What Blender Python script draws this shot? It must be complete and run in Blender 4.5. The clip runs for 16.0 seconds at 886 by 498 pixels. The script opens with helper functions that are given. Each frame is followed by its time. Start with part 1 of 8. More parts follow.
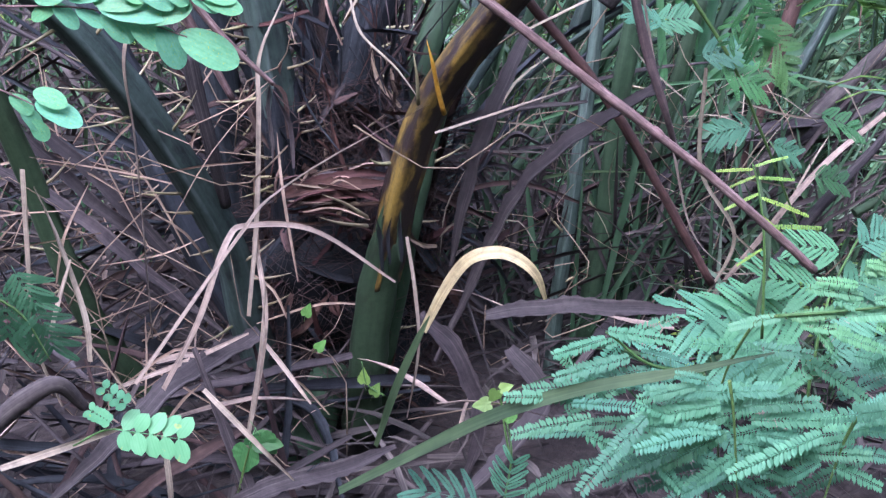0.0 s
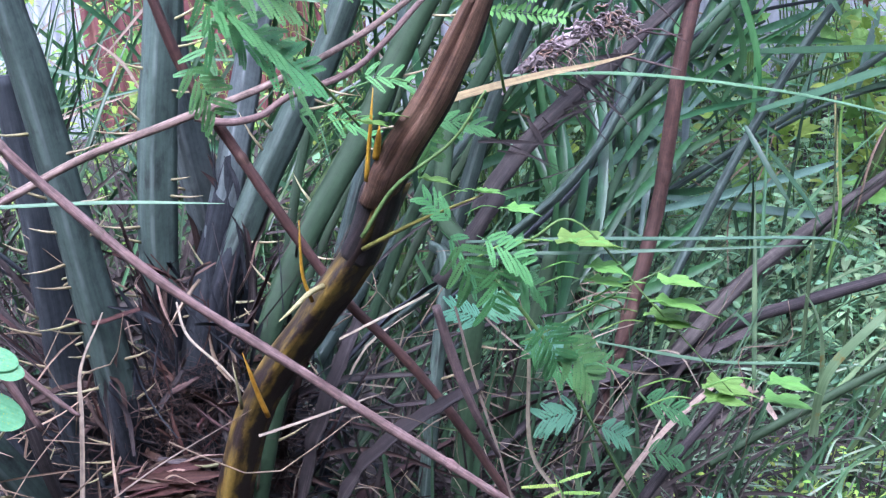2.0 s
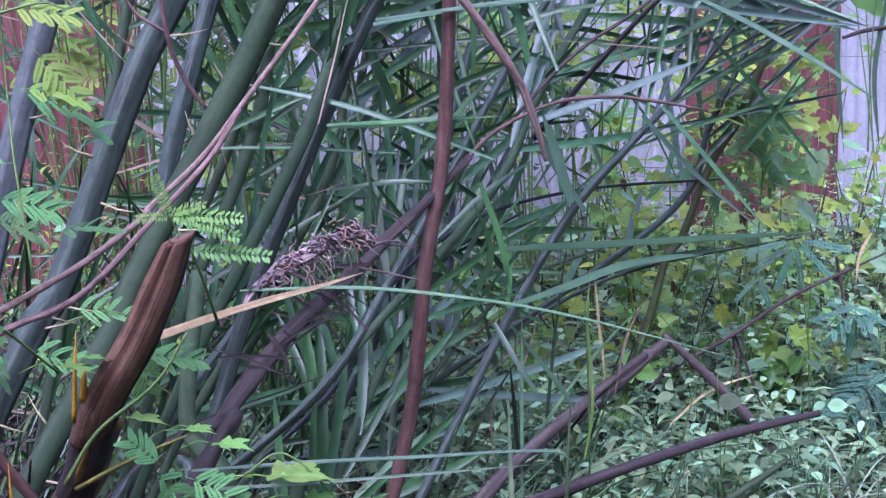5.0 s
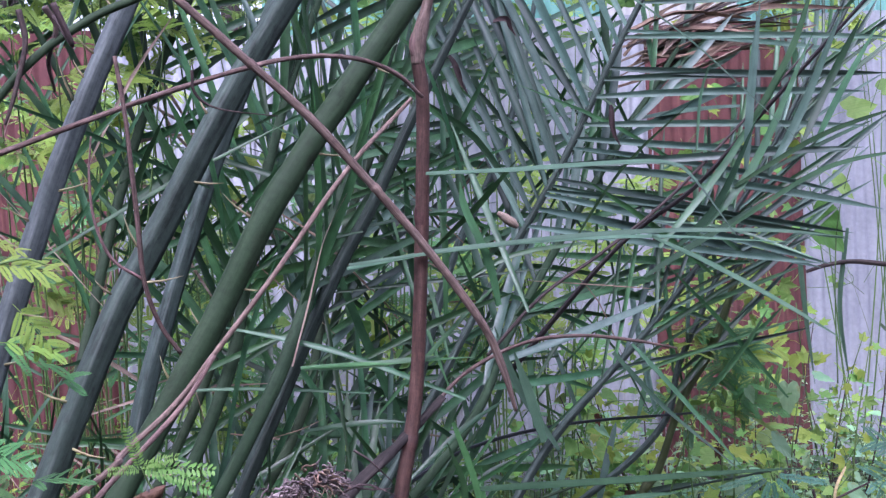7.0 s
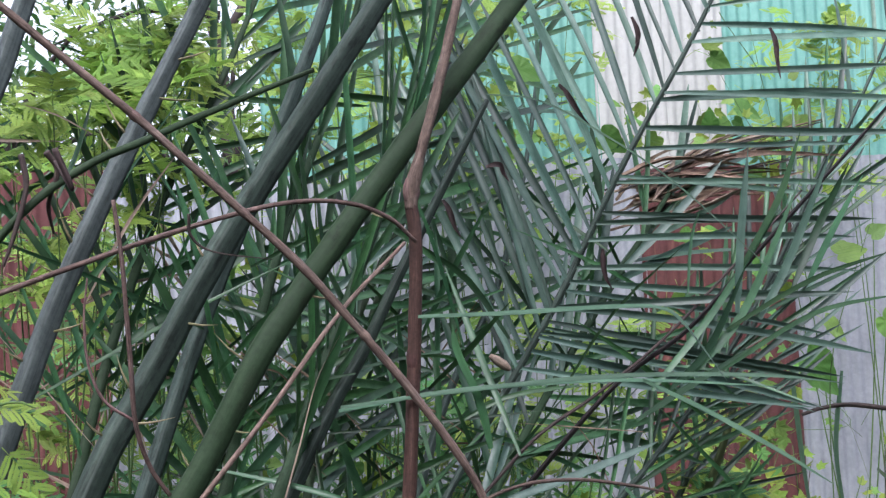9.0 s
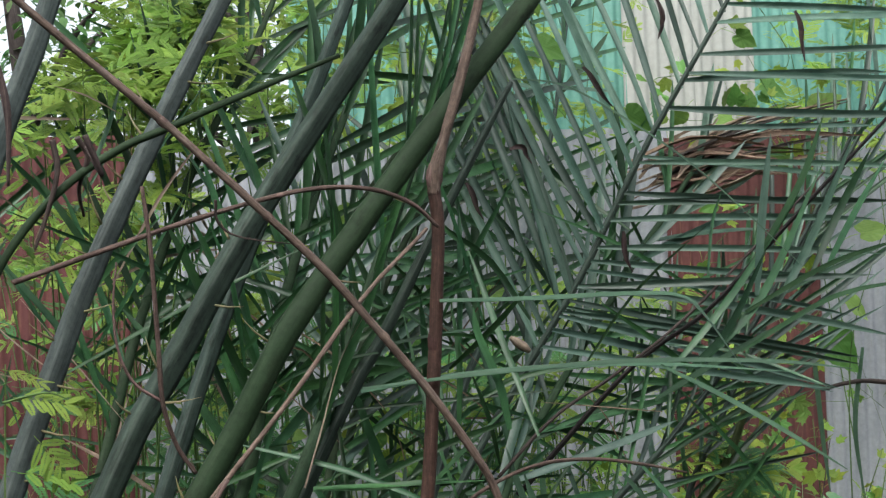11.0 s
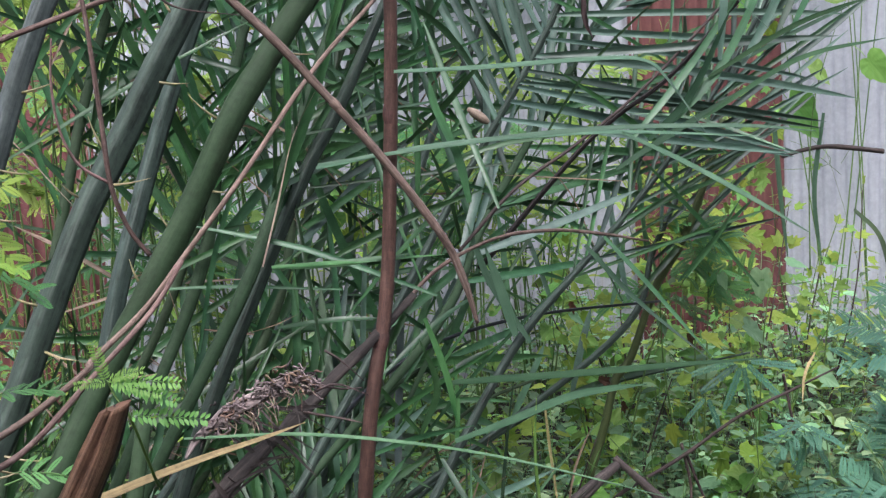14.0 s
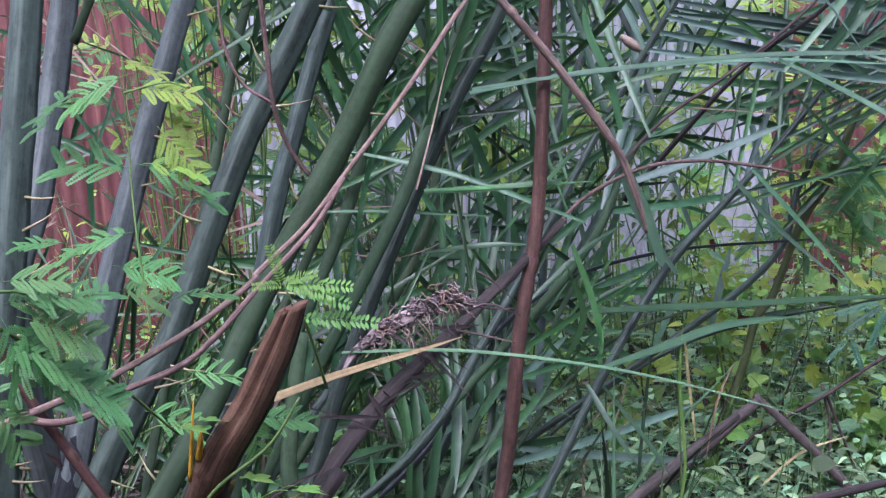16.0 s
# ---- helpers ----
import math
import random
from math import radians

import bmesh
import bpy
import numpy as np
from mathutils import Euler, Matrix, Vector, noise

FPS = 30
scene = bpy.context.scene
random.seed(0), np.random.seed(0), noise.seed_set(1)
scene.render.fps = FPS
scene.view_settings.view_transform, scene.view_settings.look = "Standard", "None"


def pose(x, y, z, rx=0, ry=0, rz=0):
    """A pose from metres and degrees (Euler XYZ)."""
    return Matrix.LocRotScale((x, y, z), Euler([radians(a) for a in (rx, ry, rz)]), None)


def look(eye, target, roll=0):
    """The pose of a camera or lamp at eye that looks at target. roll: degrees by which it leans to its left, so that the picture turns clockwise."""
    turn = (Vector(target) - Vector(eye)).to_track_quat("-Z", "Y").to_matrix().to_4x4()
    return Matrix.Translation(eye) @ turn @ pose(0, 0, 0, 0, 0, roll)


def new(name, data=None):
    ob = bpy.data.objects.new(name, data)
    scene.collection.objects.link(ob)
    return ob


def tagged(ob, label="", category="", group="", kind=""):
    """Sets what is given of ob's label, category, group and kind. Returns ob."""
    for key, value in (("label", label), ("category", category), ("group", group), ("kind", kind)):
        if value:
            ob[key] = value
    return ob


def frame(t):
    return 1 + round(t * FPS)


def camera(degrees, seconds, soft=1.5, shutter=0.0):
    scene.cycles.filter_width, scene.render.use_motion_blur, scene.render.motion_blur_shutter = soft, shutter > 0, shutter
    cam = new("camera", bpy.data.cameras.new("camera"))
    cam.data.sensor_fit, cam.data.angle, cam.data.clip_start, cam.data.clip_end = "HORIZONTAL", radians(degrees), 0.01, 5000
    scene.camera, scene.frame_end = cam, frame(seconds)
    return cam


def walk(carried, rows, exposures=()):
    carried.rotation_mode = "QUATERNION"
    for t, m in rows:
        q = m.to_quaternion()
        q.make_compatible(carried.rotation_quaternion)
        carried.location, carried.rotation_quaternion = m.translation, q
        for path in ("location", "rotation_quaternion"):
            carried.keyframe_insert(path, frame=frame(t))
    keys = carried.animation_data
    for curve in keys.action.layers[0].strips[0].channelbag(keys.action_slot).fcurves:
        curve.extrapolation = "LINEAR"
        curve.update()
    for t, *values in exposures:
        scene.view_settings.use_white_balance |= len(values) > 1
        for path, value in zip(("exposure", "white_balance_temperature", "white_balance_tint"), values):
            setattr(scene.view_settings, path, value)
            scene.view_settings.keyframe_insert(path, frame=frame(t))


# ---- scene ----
cam = camera(38.0, 16.0, soft=1.3)
PATH = [
    (0.0, 0.0, 0.0006, 1.3643, 65.294, 2.241, 0.271),
    (0.5, 0.0511, -0.0039, 1.3989, 66.953, 2.284, 0.163),
    (1.0, 0.0956, -0.0016, 1.4416, 69.323, 2.075, -0.292),
    (1.5, 0.1929, 0.0268, 1.5304, 70.667, 2.566, -0.569),
    (2.0, 0.2782, 0.0978, 1.6602, 70.243, 3.421, -1.471),
    (2.5, 0.3713, 0.1456, 1.7211, 70.074, 3.934, -1.8),
    (3.0, 0.3791, 0.1546, 1.7219, 70.699, 3.615, -3.862),
    (3.2, 0.3951, 0.1626, 1.7267, 70.774, 3.542, -4.473),
    (5.3, 0.4689, 0.0922, 1.7863, 77.981, 2.873, -9.826),
    (5.5, 0.4706, 0.0965, 1.794, 78.956, 2.817, -10.16),
    (6.0, 0.473, 0.1096, 1.809, 81.649, 2.811, -10.892),
    (6.5, 0.473, 0.0822, 1.8102, 84.272, 3.052, -10.713),
    (7.0, 0.4707, 0.069, 1.8154, 86.513, 3.28, -10.4),
    (7.5, 0.4703, 0.0665, 1.818, 88.429, 3.288, -10.192),
    (8.0, 0.4727, 0.0591, 1.8215, 90.248, 3.332, -10.28),
    (8.5, 0.4812, 0.0586, 1.8255, 91.795, 3.144, -10.52),
    (8.7, 0.4811, 0.0531, 1.8257, 92.571, 3.016, -10.606),
    (10.8, 0.4899, -0.0147, 1.897, 91.559, 2.101, -9.11),
    (11.0, 0.4892, -0.013, 1.8973, 90.67, 2.218, -9.242),
    (11.5, 0.4891, -0.0009, 1.8932, 88.276, 2.642, -9.67),
    (12.0, 0.488, 0.008, 1.891, 86.648, 2.859, -10.598),
    (12.5, 0.4907, 0.0181, 1.8873, 85.437, 2.958, -11.437),
    (13.0, 0.4986, 0.0383, 1.8785, 83.903, 3.159, -11.748),
    (13.5, 0.5043, 0.0542, 1.8728, 82.544, 3.386, -11.622),
    (14.0, 0.5075, 0.0703, 1.8684, 80.898, 3.674, -11.177),
    (14.5, 0.5017, 0.092, 1.8291, 80.088, 4.057, -10.555),
    (15.0, 0.485, 0.0928, 1.8416, 79.015, 3.615, -9.661),
    (15.5, 0.4524, 0.0664, 1.8372, 78.609, 3.802, -8.327),
    (16.0, 0.4243, 0.0418, 1.8159, 79.077, 3.595, -5.765),
]
EXPOSURES = [(0.0, 2.66, 5230, 33), (1.0, 2.78, 5220, 38), (1.5, 2.78, 5220, 29), (3.0, 2.34, 5180, 29), (5.5, 2.14, 5150, 52), (6.5, 2.01, 5260, 48), (7.5, 1.84, 5690, 29), (8.5, 1.68, 5860, 23), (11.0, 1.2, 6450, 8), (11.5, 1.46, 6500, 14), (12.0, 1.58, 6680, 11), (12.5, 1.67, 6620, 9), (14.5, 1.9, 6080, 22), (15.5, 1.97, 5950, 25), (16.0, 2.03, 5560, 34)]
walk(cam, [(t, pose(x, y, z, rx, ry, rz)) for t, x, y, z, rx, ry, rz in PATH], EXPOSURES)

# ---- world, sun ----
world = bpy.data.worlds.new("world")
scene.world = world
world.use_nodes = True
wn = world.node_tree
sky = wn.nodes.new("ShaderNodeTexSky")
sky.sky_type = "NISHITA"
sky.sun_disc = False
sky.sun_elevation, sky.sun_rotation = radians(58), radians(200)
sky.air_density, sky.dust_density, sky.ozone_density = 1.0, 4.0, 1.0
grey = wn.nodes.new("ShaderNodeHueSaturation")
grey.inputs["Saturation"].default_value = 0.35
wn.links.new(sky.outputs[0], grey.inputs["Color"])
wn.links.new(grey.outputs[0], wn.nodes["Background"].inputs[0])
wn.nodes["Background"].inputs[1].default_value = 0.15
sun = new("sun", bpy.data.lights.new("sun", "SUN"))
sun.data.energy, sun.data.angle, sun.data.color = 1.1, radians(40), (1.0, 0.97, 0.92)
sun.matrix_world = look((-2, -4, 9), (0, 2.0, 0))

# ---- materials ----


def nodes_of(name):
    m = bpy.data.materials.new(name)
    m.use_nodes = True
    return m, m.node_tree, m.node_tree.nodes["Principled BSDF"]


def ramp(nt, fac, stops):
    r = nt.nodes.new("ShaderNodeValToRGB")
    while len(r.color_ramp.elements) < len(stops):
        r.color_ramp.elements.new(0.5)
    for e, (p, c) in zip(r.color_ramp.elements, stops):
        e.position, e.color = p, (*c, 1)
    nt.links.new(fac, r.inputs[0])
    return r.outputs[0]


def noise_tex(nt, coord, scale, detail=4, stretch=None, rough=0.6):
    n = nt.nodes.new("ShaderNodeTexNoise")
    n.inputs["Scale"].default_value = scale
    n.inputs["Detail"].default_value = detail
    n.inputs["Roughness"].default_value = rough
    if stretch:
        mp = nt.nodes.new("ShaderNodeMapping")
        mp.inputs["Scale"].default_value = stretch
        nt.links.new(coord, mp.inputs[0])
        coord = mp.outputs[0]
    nt.links.new(coord, n.inputs["Vector"])
    return n.outputs["Fac"]


def mix(nt, fac, a, b, mode="MIX"):
    n = nt.nodes.new("ShaderNodeMix")
    n.data_type, n.blend_type = "RGBA", mode
    for sock, v in ((n.inputs[0], fac), (n.inputs[6], a), (n.inputs[7], b)):
        if isinstance(v, (float, int)):
            sock.default_value = v
        elif isinstance(v, tuple):
            sock.default_value = (*v, 1)
        else:
            nt.links.new(v, sock)
    return n.outputs[2]


def vary(nt, col, amount, hue=0.02, island=False):
    """Value and hue that differ from object to object, or from island to island."""
    if island:
        rnd = nt.nodes.new("ShaderNodeNewGeometry").outputs["Random Per Island"]
    else:
        rnd = nt.nodes.new("ShaderNodeObjectInfo").outputs["Random"]
    hsv = nt.nodes.new("ShaderNodeHueSaturation")
    for k, lo, hi in (("Value", 1 - amount, 1 + amount), ("Hue", 0.5 - hue, 0.5 + hue)):
        r = nt.nodes.new("ShaderNodeMapRange")
        r.inputs[3].default_value, r.inputs[4].default_value = lo, hi
        if k == "Hue":
            w = nt.nodes.new("ShaderNodeTexWhiteNoise")
            w.noise_dimensions = "1D"
            nt.links.new(rnd, w.inputs["W"])
            nt.links.new(w.outputs["Value"], r.inputs[0])
        else:
            nt.links.new(rnd, r.inputs[0])
        nt.links.new(r.outputs[0], hsv.inputs[k])
    nt.links.new(col, hsv.inputs["Color"])
    return hsv.outputs[0]


def bump(nt, bsdf, height, strength, dist=0.002):
    b = nt.nodes.new("ShaderNodeBump")
    b.inputs["Strength"].default_value, b.inputs["Distance"].default_value = strength, dist
    nt.links.new(height, b.inputs["Height"])
    nt.links.new(b.outputs[0], bsdf.inputs["Normal"])


def stem_mat(name, dark, mid, light, rough=0.6, streak=(90, 4, 1), patch=5.0, var=0.15, relief=0.5, blotch=None, blotch_at=(0.5, 0.62), gloss=0.28, grain=1.0, keel_highlight=None):
    """Fibrous stem: streaks along its length, larger patches, optional blotches of another colour."""
    m, nt, b = nodes_of(name)
    tc = nt.nodes.new("ShaderNodeTexCoord")
    s = noise_tex(nt, tc.outputs["UV"], 1.0, 5, streak)
    p = noise_tex(nt, tc.outputs["Object"], patch, 5)
    c1 = ramp(nt, s, [(0.3, dark), (0.52, mid), (0.75, light)])
    c2 = ramp(nt, p, [(0.35, dark), (0.6, mid), (0.8, light)])
    c = mix(nt, 0.45, c1, c2)
    if blotch:
        q = noise_tex(nt, tc.outputs["UV"], 1.0, 6, (14, 7, 1), 0.65)
        f = ramp(nt, q, [(blotch_at[0], (0, 0, 0)), (blotch_at[1], (1, 1, 1))])
        c = mix(nt, f, c, blotch)
    g = noise_tex(nt, tc.outputs["Object"], 70.0, 6, None, 0.7)
    f2 = noise_tex(nt, tc.outputs["UV"], 1.0, 4, (streak[0] * 4, streak[1] * 3, 1), 0.7)
    w = ramp(nt, mix(nt, 0.5, g, f2), [(0.34, (1 - 0.55 * grain, 1 - 0.55 * grain, 1 - 0.53 * grain)), (0.5, (1, 1, 1)), (0.68, (1 + 0.5 * grain, 1 + 0.46 * grain, 1 + 0.4 * grain))])
    c = mix(nt, 1.0, c, w, "MULTIPLY")
    if keel_highlight:
        # the highlight painted along the keel's edge, broken in places
        xyz = nt.nodes.new("ShaderNodeSeparateXYZ")
        nt.links.new(tc.outputs["UV"], xyz.inputs[0])
        lo, hi, tint = keel_highlight
        line = ramp(nt, xyz.outputs[0], [(lo - 0.004, (0, 0, 0)), (lo + 0.002, (1, 1, 1)), (hi - 0.002, (1, 1, 1)), (hi + 0.003, (0, 0, 0))])
        gaps = ramp(nt, noise_tex(nt, tc.outputs["UV"], 1.0, 3, (40, 9, 1)), [(0.38, (0, 0, 0)), (0.58, (0.85, 0.85, 0.85))])
        c = mix(nt, mix(nt, 1.0, line, gaps, "MULTIPLY"), c, tint)
    c = vary(nt, c, var)
    nt.links.new(c, b.inputs["Base Color"])
    b.inputs["Roughness"].default_value = rough
    b.inputs["Specular IOR Level"].default_value = gloss
    bump(nt, b, mix(nt, 0.5, s, g), relief, 0.003)
    return m


def leaf_mat(name, a, b_, rough=0.5, through_=0.3, var=0.25, hue=0.02, spots=None, island=False, ribs=300.0, gloss=0.3):
    """Leaf: two tones, fine ribs along the blade, light passing through, optional spots."""
    m, nt, b = nodes_of(name)
    tc = nt.nodes.new("ShaderNodeTexCoord")
    p = noise_tex(nt, tc.outputs["Object"], 9.0, 4)
    s = noise_tex(nt, tc.outputs["UV"], 1.0, 3, (ribs, 6, 1))
    c = ramp(nt, mix(nt, 0.4, p, s), [(0.35, a), (0.65, b_)])
    if spots:
        q = noise_tex(nt, tc.outputs["Object"], 28.0, 5)
        f = ramp(nt, q, [(0.6, (0, 0, 0)), (0.68, (1, 1, 1))])
        c = mix(nt, f, c, spots)
    c = vary(nt, c, var, hue, island)
    nt.links.new(c, b.inputs["Base Color"])
    b.inputs["Roughness"].default_value = rough
    b.inputs["Specular IOR Level"].default_value = gloss
    bump(nt, b, s, 0.25, 0.001)
    t = nt.nodes.new("ShaderNodeBsdfTranslucent")
    nt.links.new(c, t.inputs["Color"])
    ms = nt.nodes.new("ShaderNodeMixShader")
    ms.inputs[0].default_value = through_
    nt.links.new(b.outputs[0], ms.inputs[1])
    nt.links.new(t.outputs[0], ms.inputs[2])
    nt.links.new(ms.outputs[0], nt.nodes["Material Output"].inputs[0])
    return m


def sheet_mat(name, base, alt, stain, metal, rough, amount):
    """Painted or galvanised sheet with runs and stains down its length."""
    m, nt, b = nodes_of(name)
    tc = nt.nodes.new("ShaderNodeTexCoord")
    p = noise_tex(nt, tc.outputs["Object"], 2.2, 6, (2.5, 2.5, 0.7))
    g = noise_tex(nt, tc.outputs["Object"], 30.0, 4)
    r = noise_tex(nt, tc.outputs["Object"], 1.0, 6, (24, 24, 1.3))
    c = ramp(nt, mix(nt, 0.35, p, g), [(0.35, base), (0.62, alt)])
    f = ramp(nt, mix(nt, 0.5, p, r), [(1 - amount, (0, 0, 0)), (1 - amount + 0.14, (1, 1, 1))])
    c = mix(nt, f, c, stain)
    c = vary(nt, c, 0.08, 0.005)
    nt.links.new(c, b.inputs["Base Color"])
    b.inputs["Metallic"].default_value, b.inputs["Roughness"].default_value = metal, rough
    bump(nt, b, g, 0.2)
    return m


def soil_mat():
    m, nt, b = nodes_of("soil")
    tc = nt.nodes.new("ShaderNodeTexCoord")
    p = noise_tex(nt, tc.outputs["Object"], 1.5, 8)
    g = noise_tex(nt, tc.outputs["Object"], 45.0, 6)
    c = ramp(nt, mix(nt, 0.5, p, g), [(0.3, (0.008, 0.006, 0.006)), (0.5, (0.024, 0.018, 0.016)), (0.72, (0.07, 0.052, 0.045))])
    nt.links.new(c, b.inputs["Base Color"])
    b.inputs["Roughness"].default_value = 0.95
    bump(nt, b, g, 0.8, 0.01)
    return m


SOIL = soil_mat()
PETIOLE = stem_mat("petiole_green", (0.016, 0.032, 0.015), (0.028, 0.051, 0.026), (0.050, 0.078, 0.043), 0.6, (16, 1.8, 1), 11.0, 0.15, 0.6, (0.014, 0.018, 0.011), (0.54, 0.72), 0.12, 0.55)
PETIOLE_GREY = stem_mat("petiole_waxy", (0.026, 0.040, 0.033), (0.051, 0.075, 0.062), (0.100, 0.134, 0.114), 0.6, (20, 1.8, 1), 9.0, 0.22, 0.6, (0.017, 0.021, 0.019), (0.52, 0.68), 0.14, 0.6, (0.063, 0.067, (0.125, 0.155, 0.138)))
WAXY_STALK = stem_mat("waxy_grey_stalk", (0.048, 0.060, 0.057), (0.086, 0.106, 0.100), (0.155, 0.182, 0.175), 0.65, (20, 1.8, 1), 11.0, 0.15, 0.7, (0.036, 0.042, 0.040), (0.54, 0.72), 0.14, 0.65, (0.063, 0.067, (0.19, 0.215, 0.205)))
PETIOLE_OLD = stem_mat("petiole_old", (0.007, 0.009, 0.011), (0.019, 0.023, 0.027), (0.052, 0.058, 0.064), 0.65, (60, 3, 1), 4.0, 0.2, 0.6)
STUMP = stem_mat("petiole_cut", (0.075, 0.05, 0.012), (0.15, 0.098, 0.02), (0.24, 0.165, 0.04), 0.5, (30, 2, 1), 6.0, 0.0, 0.4, (0.016, 0.010, 0.008), (0.44, 0.55))


def blacken_one_side(m, lo, hi):
    """Blackens one side of the cut stalk, with a ragged border."""
    nt, b = m.node_tree, m.node_tree.nodes["Principled BSDF"]
    old = b.inputs["Base Color"].links[0].from_socket
    tc = nt.nodes.new("ShaderNodeTexCoord")
    xyz = nt.nodes.new("ShaderNodeSeparateXYZ")
    nt.links.new(tc.outputs["UV"], xyz.inputs[0])
    q = noise_tex(nt, tc.outputs["UV"], 1.0, 5, (9, 11, 1))
    add = nt.nodes.new("ShaderNodeMath")
    add.operation = "MULTIPLY_ADD"
    add.inputs[1].default_value = 0.16
    nt.links.new(q, add.inputs[0])
    nt.links.new(xyz.outputs[0], add.inputs[2])
    f = ramp(nt, add.outputs[0], [(lo - 0.012, (0, 0, 0)), (lo, (1, 1, 1)), (hi, (1, 1, 1)), (hi + 0.012, (0, 0, 0))])
    nt.links.new(mix(nt, f, old, (0.020, 0.014, 0.010)), b.inputs["Base Color"])


blacken_one_side(STUMP, 0.02, 0.122)
TORN = stem_mat("torn_wood", (0.024, 0.012, 0.008), (0.10, 0.053, 0.034), (0.27, 0.175, 0.12), 0.8, (210, 5, 1), 9.0, 0.05, 1.0, (0.02, 0.012, 0.009), (0.58, 0.70))
CRUST = stem_mat("dry_bristle", (0.05, 0.039, 0.039), (0.19, 0.15, 0.15), (0.42, 0.36, 0.35), 0.85, (40, 8, 1), 12.0, 0.35, 0.6)
CHAR = stem_mat("blackened_stalk", (0.006, 0.005, 0.005), (0.020, 0.016, 0.015), (0.075, 0.055, 0.05), 0.8, (90, 5, 1), 7.0, 0.1, 1.0)
# Old sheath colour, darkened to also stand for shade low in the clump.
SHADED_SHEATH = stem_mat("shaded_old_sheath", (0.006, 0.007, 0.008), (0.016, 0.018, 0.021), (0.050, 0.052, 0.056), 0.8, (90, 4, 1), 8.0, 0.3, 0.9, gloss=0.1)
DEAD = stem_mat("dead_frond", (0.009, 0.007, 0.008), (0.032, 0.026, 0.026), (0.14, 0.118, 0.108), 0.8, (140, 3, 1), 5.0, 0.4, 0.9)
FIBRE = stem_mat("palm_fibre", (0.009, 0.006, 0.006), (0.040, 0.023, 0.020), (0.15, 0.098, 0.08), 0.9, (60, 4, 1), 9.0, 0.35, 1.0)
RUSTY_SHEATH = stem_mat("dry_sheath", (0.016, 0.007, 0.006), (0.055, 0.024, 0.018), (0.15, 0.078, 0.06), 0.85, (160, 6, 1), 8.0, 0.1, 0.8)
TAN = stem_mat("tan_frond", (0.07, 0.045, 0.03), (0.20, 0.14, 0.10), (0.36, 0.28, 0.21), 0.8, (120, 4, 1), 6.0, 0.3, 0.8)
STRAW = stem_mat("dry_straw", (0.11, 0.085, 0.06), (0.27, 0.22, 0.165), (0.50, 0.43, 0.34), 0.7, (160, 4, 1), 6.0, 0.25, 0.5)
PALE = stem_mat("pale_straw", (0.19, 0.155, 0.07), (0.34, 0.29, 0.145), (0.48, 0.42, 0.24), 0.6, (200, 3, 1), 6.0, 0.1, 0.4)
OLIVE_STRAW = stem_mat("olive_straw", (0.10, 0.082, 0.035), (0.20, 0.168, 0.075), (0.33, 0.285, 0.15), 0.6, (200, 3, 1), 6.0, 0.1, 0.4)
VINE = stem_mat("vine_bark", (0.052, 0.033, 0.028), (0.138, 0.092, 0.080), (0.30, 0.235, 0.215), 0.8, (40, 12, 1), 18.0, 0.2, 1.0, (0.05, 0.03, 0.025), (0.56, 0.66))
POLE = stem_mat("stem_bark", (0.023, 0.012, 0.009), (0.058, 0.030, 0.024), (0.125, 0.072, 0.058), 0.7, (40, 10, 1), 8.0, 0.1, 0.6)
TWIG = stem_mat("dark_twig", (0.02, 0.015, 0.016), (0.065, 0.045, 0.042), (0.14, 0.10, 0.09), 0.75, (40, 8, 1), 9.0, 0.3, 0.6)
LOG = stem_mat("log_bark", (0.020, 0.016, 0.015), (0.058, 0.048, 0.044), (0.14, 0.118, 0.108), 0.85, (50, 5, 1), 6.0, 0.15, 1.0)
OLIVE = stem_mat("olive_spine", (0.06, 0.055, 0.012), (0.14, 0.125, 0.03), (0.25, 0.22, 0.07), 0.5, (40, 6, 1), 20.0, 0.1, 0.3)
OLIVE_STEM = stem_mat("olive_weed_stem", (0.030, 0.040, 0.014), (0.058, 0.072, 0.026), (0.10, 0.115, 0.05), 0.6, (20, 3, 1), 8.0, 0.1, 0.3, None, (0.5, 0.62), 0.2, 0.5)
GREENTWIG = stem_mat("green_stem", (0.03, 0.07, 0.018), (0.07, 0.14, 0.035), (0.16, 0.25, 0.08), 0.55, (40, 6, 1), 8.0, 0.15, 0.3)
SPINE = stem_mat("spine", (0.12, 0.10, 0.048), (0.225, 0.2, 0.11), (0.40, 0.37, 0.25), 0.45, (40, 6, 1), 20.0, 0.3, 0.2)
SPINE_ORANGE = stem_mat("orange_spine", (0.22, 0.09, 0.01), (0.42, 0.21, 0.02), (0.5, 0.3, 0.06), 0.45, (40, 6, 1), 20.0, 0.1, 0.2)

LEAFLET = leaf_mat("palm_leaflet", (0.014, 0.058, 0.020), (0.050, 0.138, 0.052), 0.34, 0.22, 0.6, 0.02, None, False, 500.0, 0.5)
STRAP = leaf_mat("dark_strap_leaf", (0.014, 0.042, 0.02), (0.034, 0.08, 0.038), 0.6, 0.12, 0.25, 0.02, None, False, 500.0, 0.12)
WEED = leaf_mat("weed_leaf", (0.10, 0.21, 0.03), (0.27, 0.41, 0.08), 0.5, 0.4, 0.5, 0.04, (0.28, 0.25, 0.03), True)
BLADE = leaf_mat("long_blade", (0.036, 0.088, 0.046), (0.080, 0.150, 0.088), 0.45, 0.2, 0.3, 0.02, None, False, 500.0, 0.32)
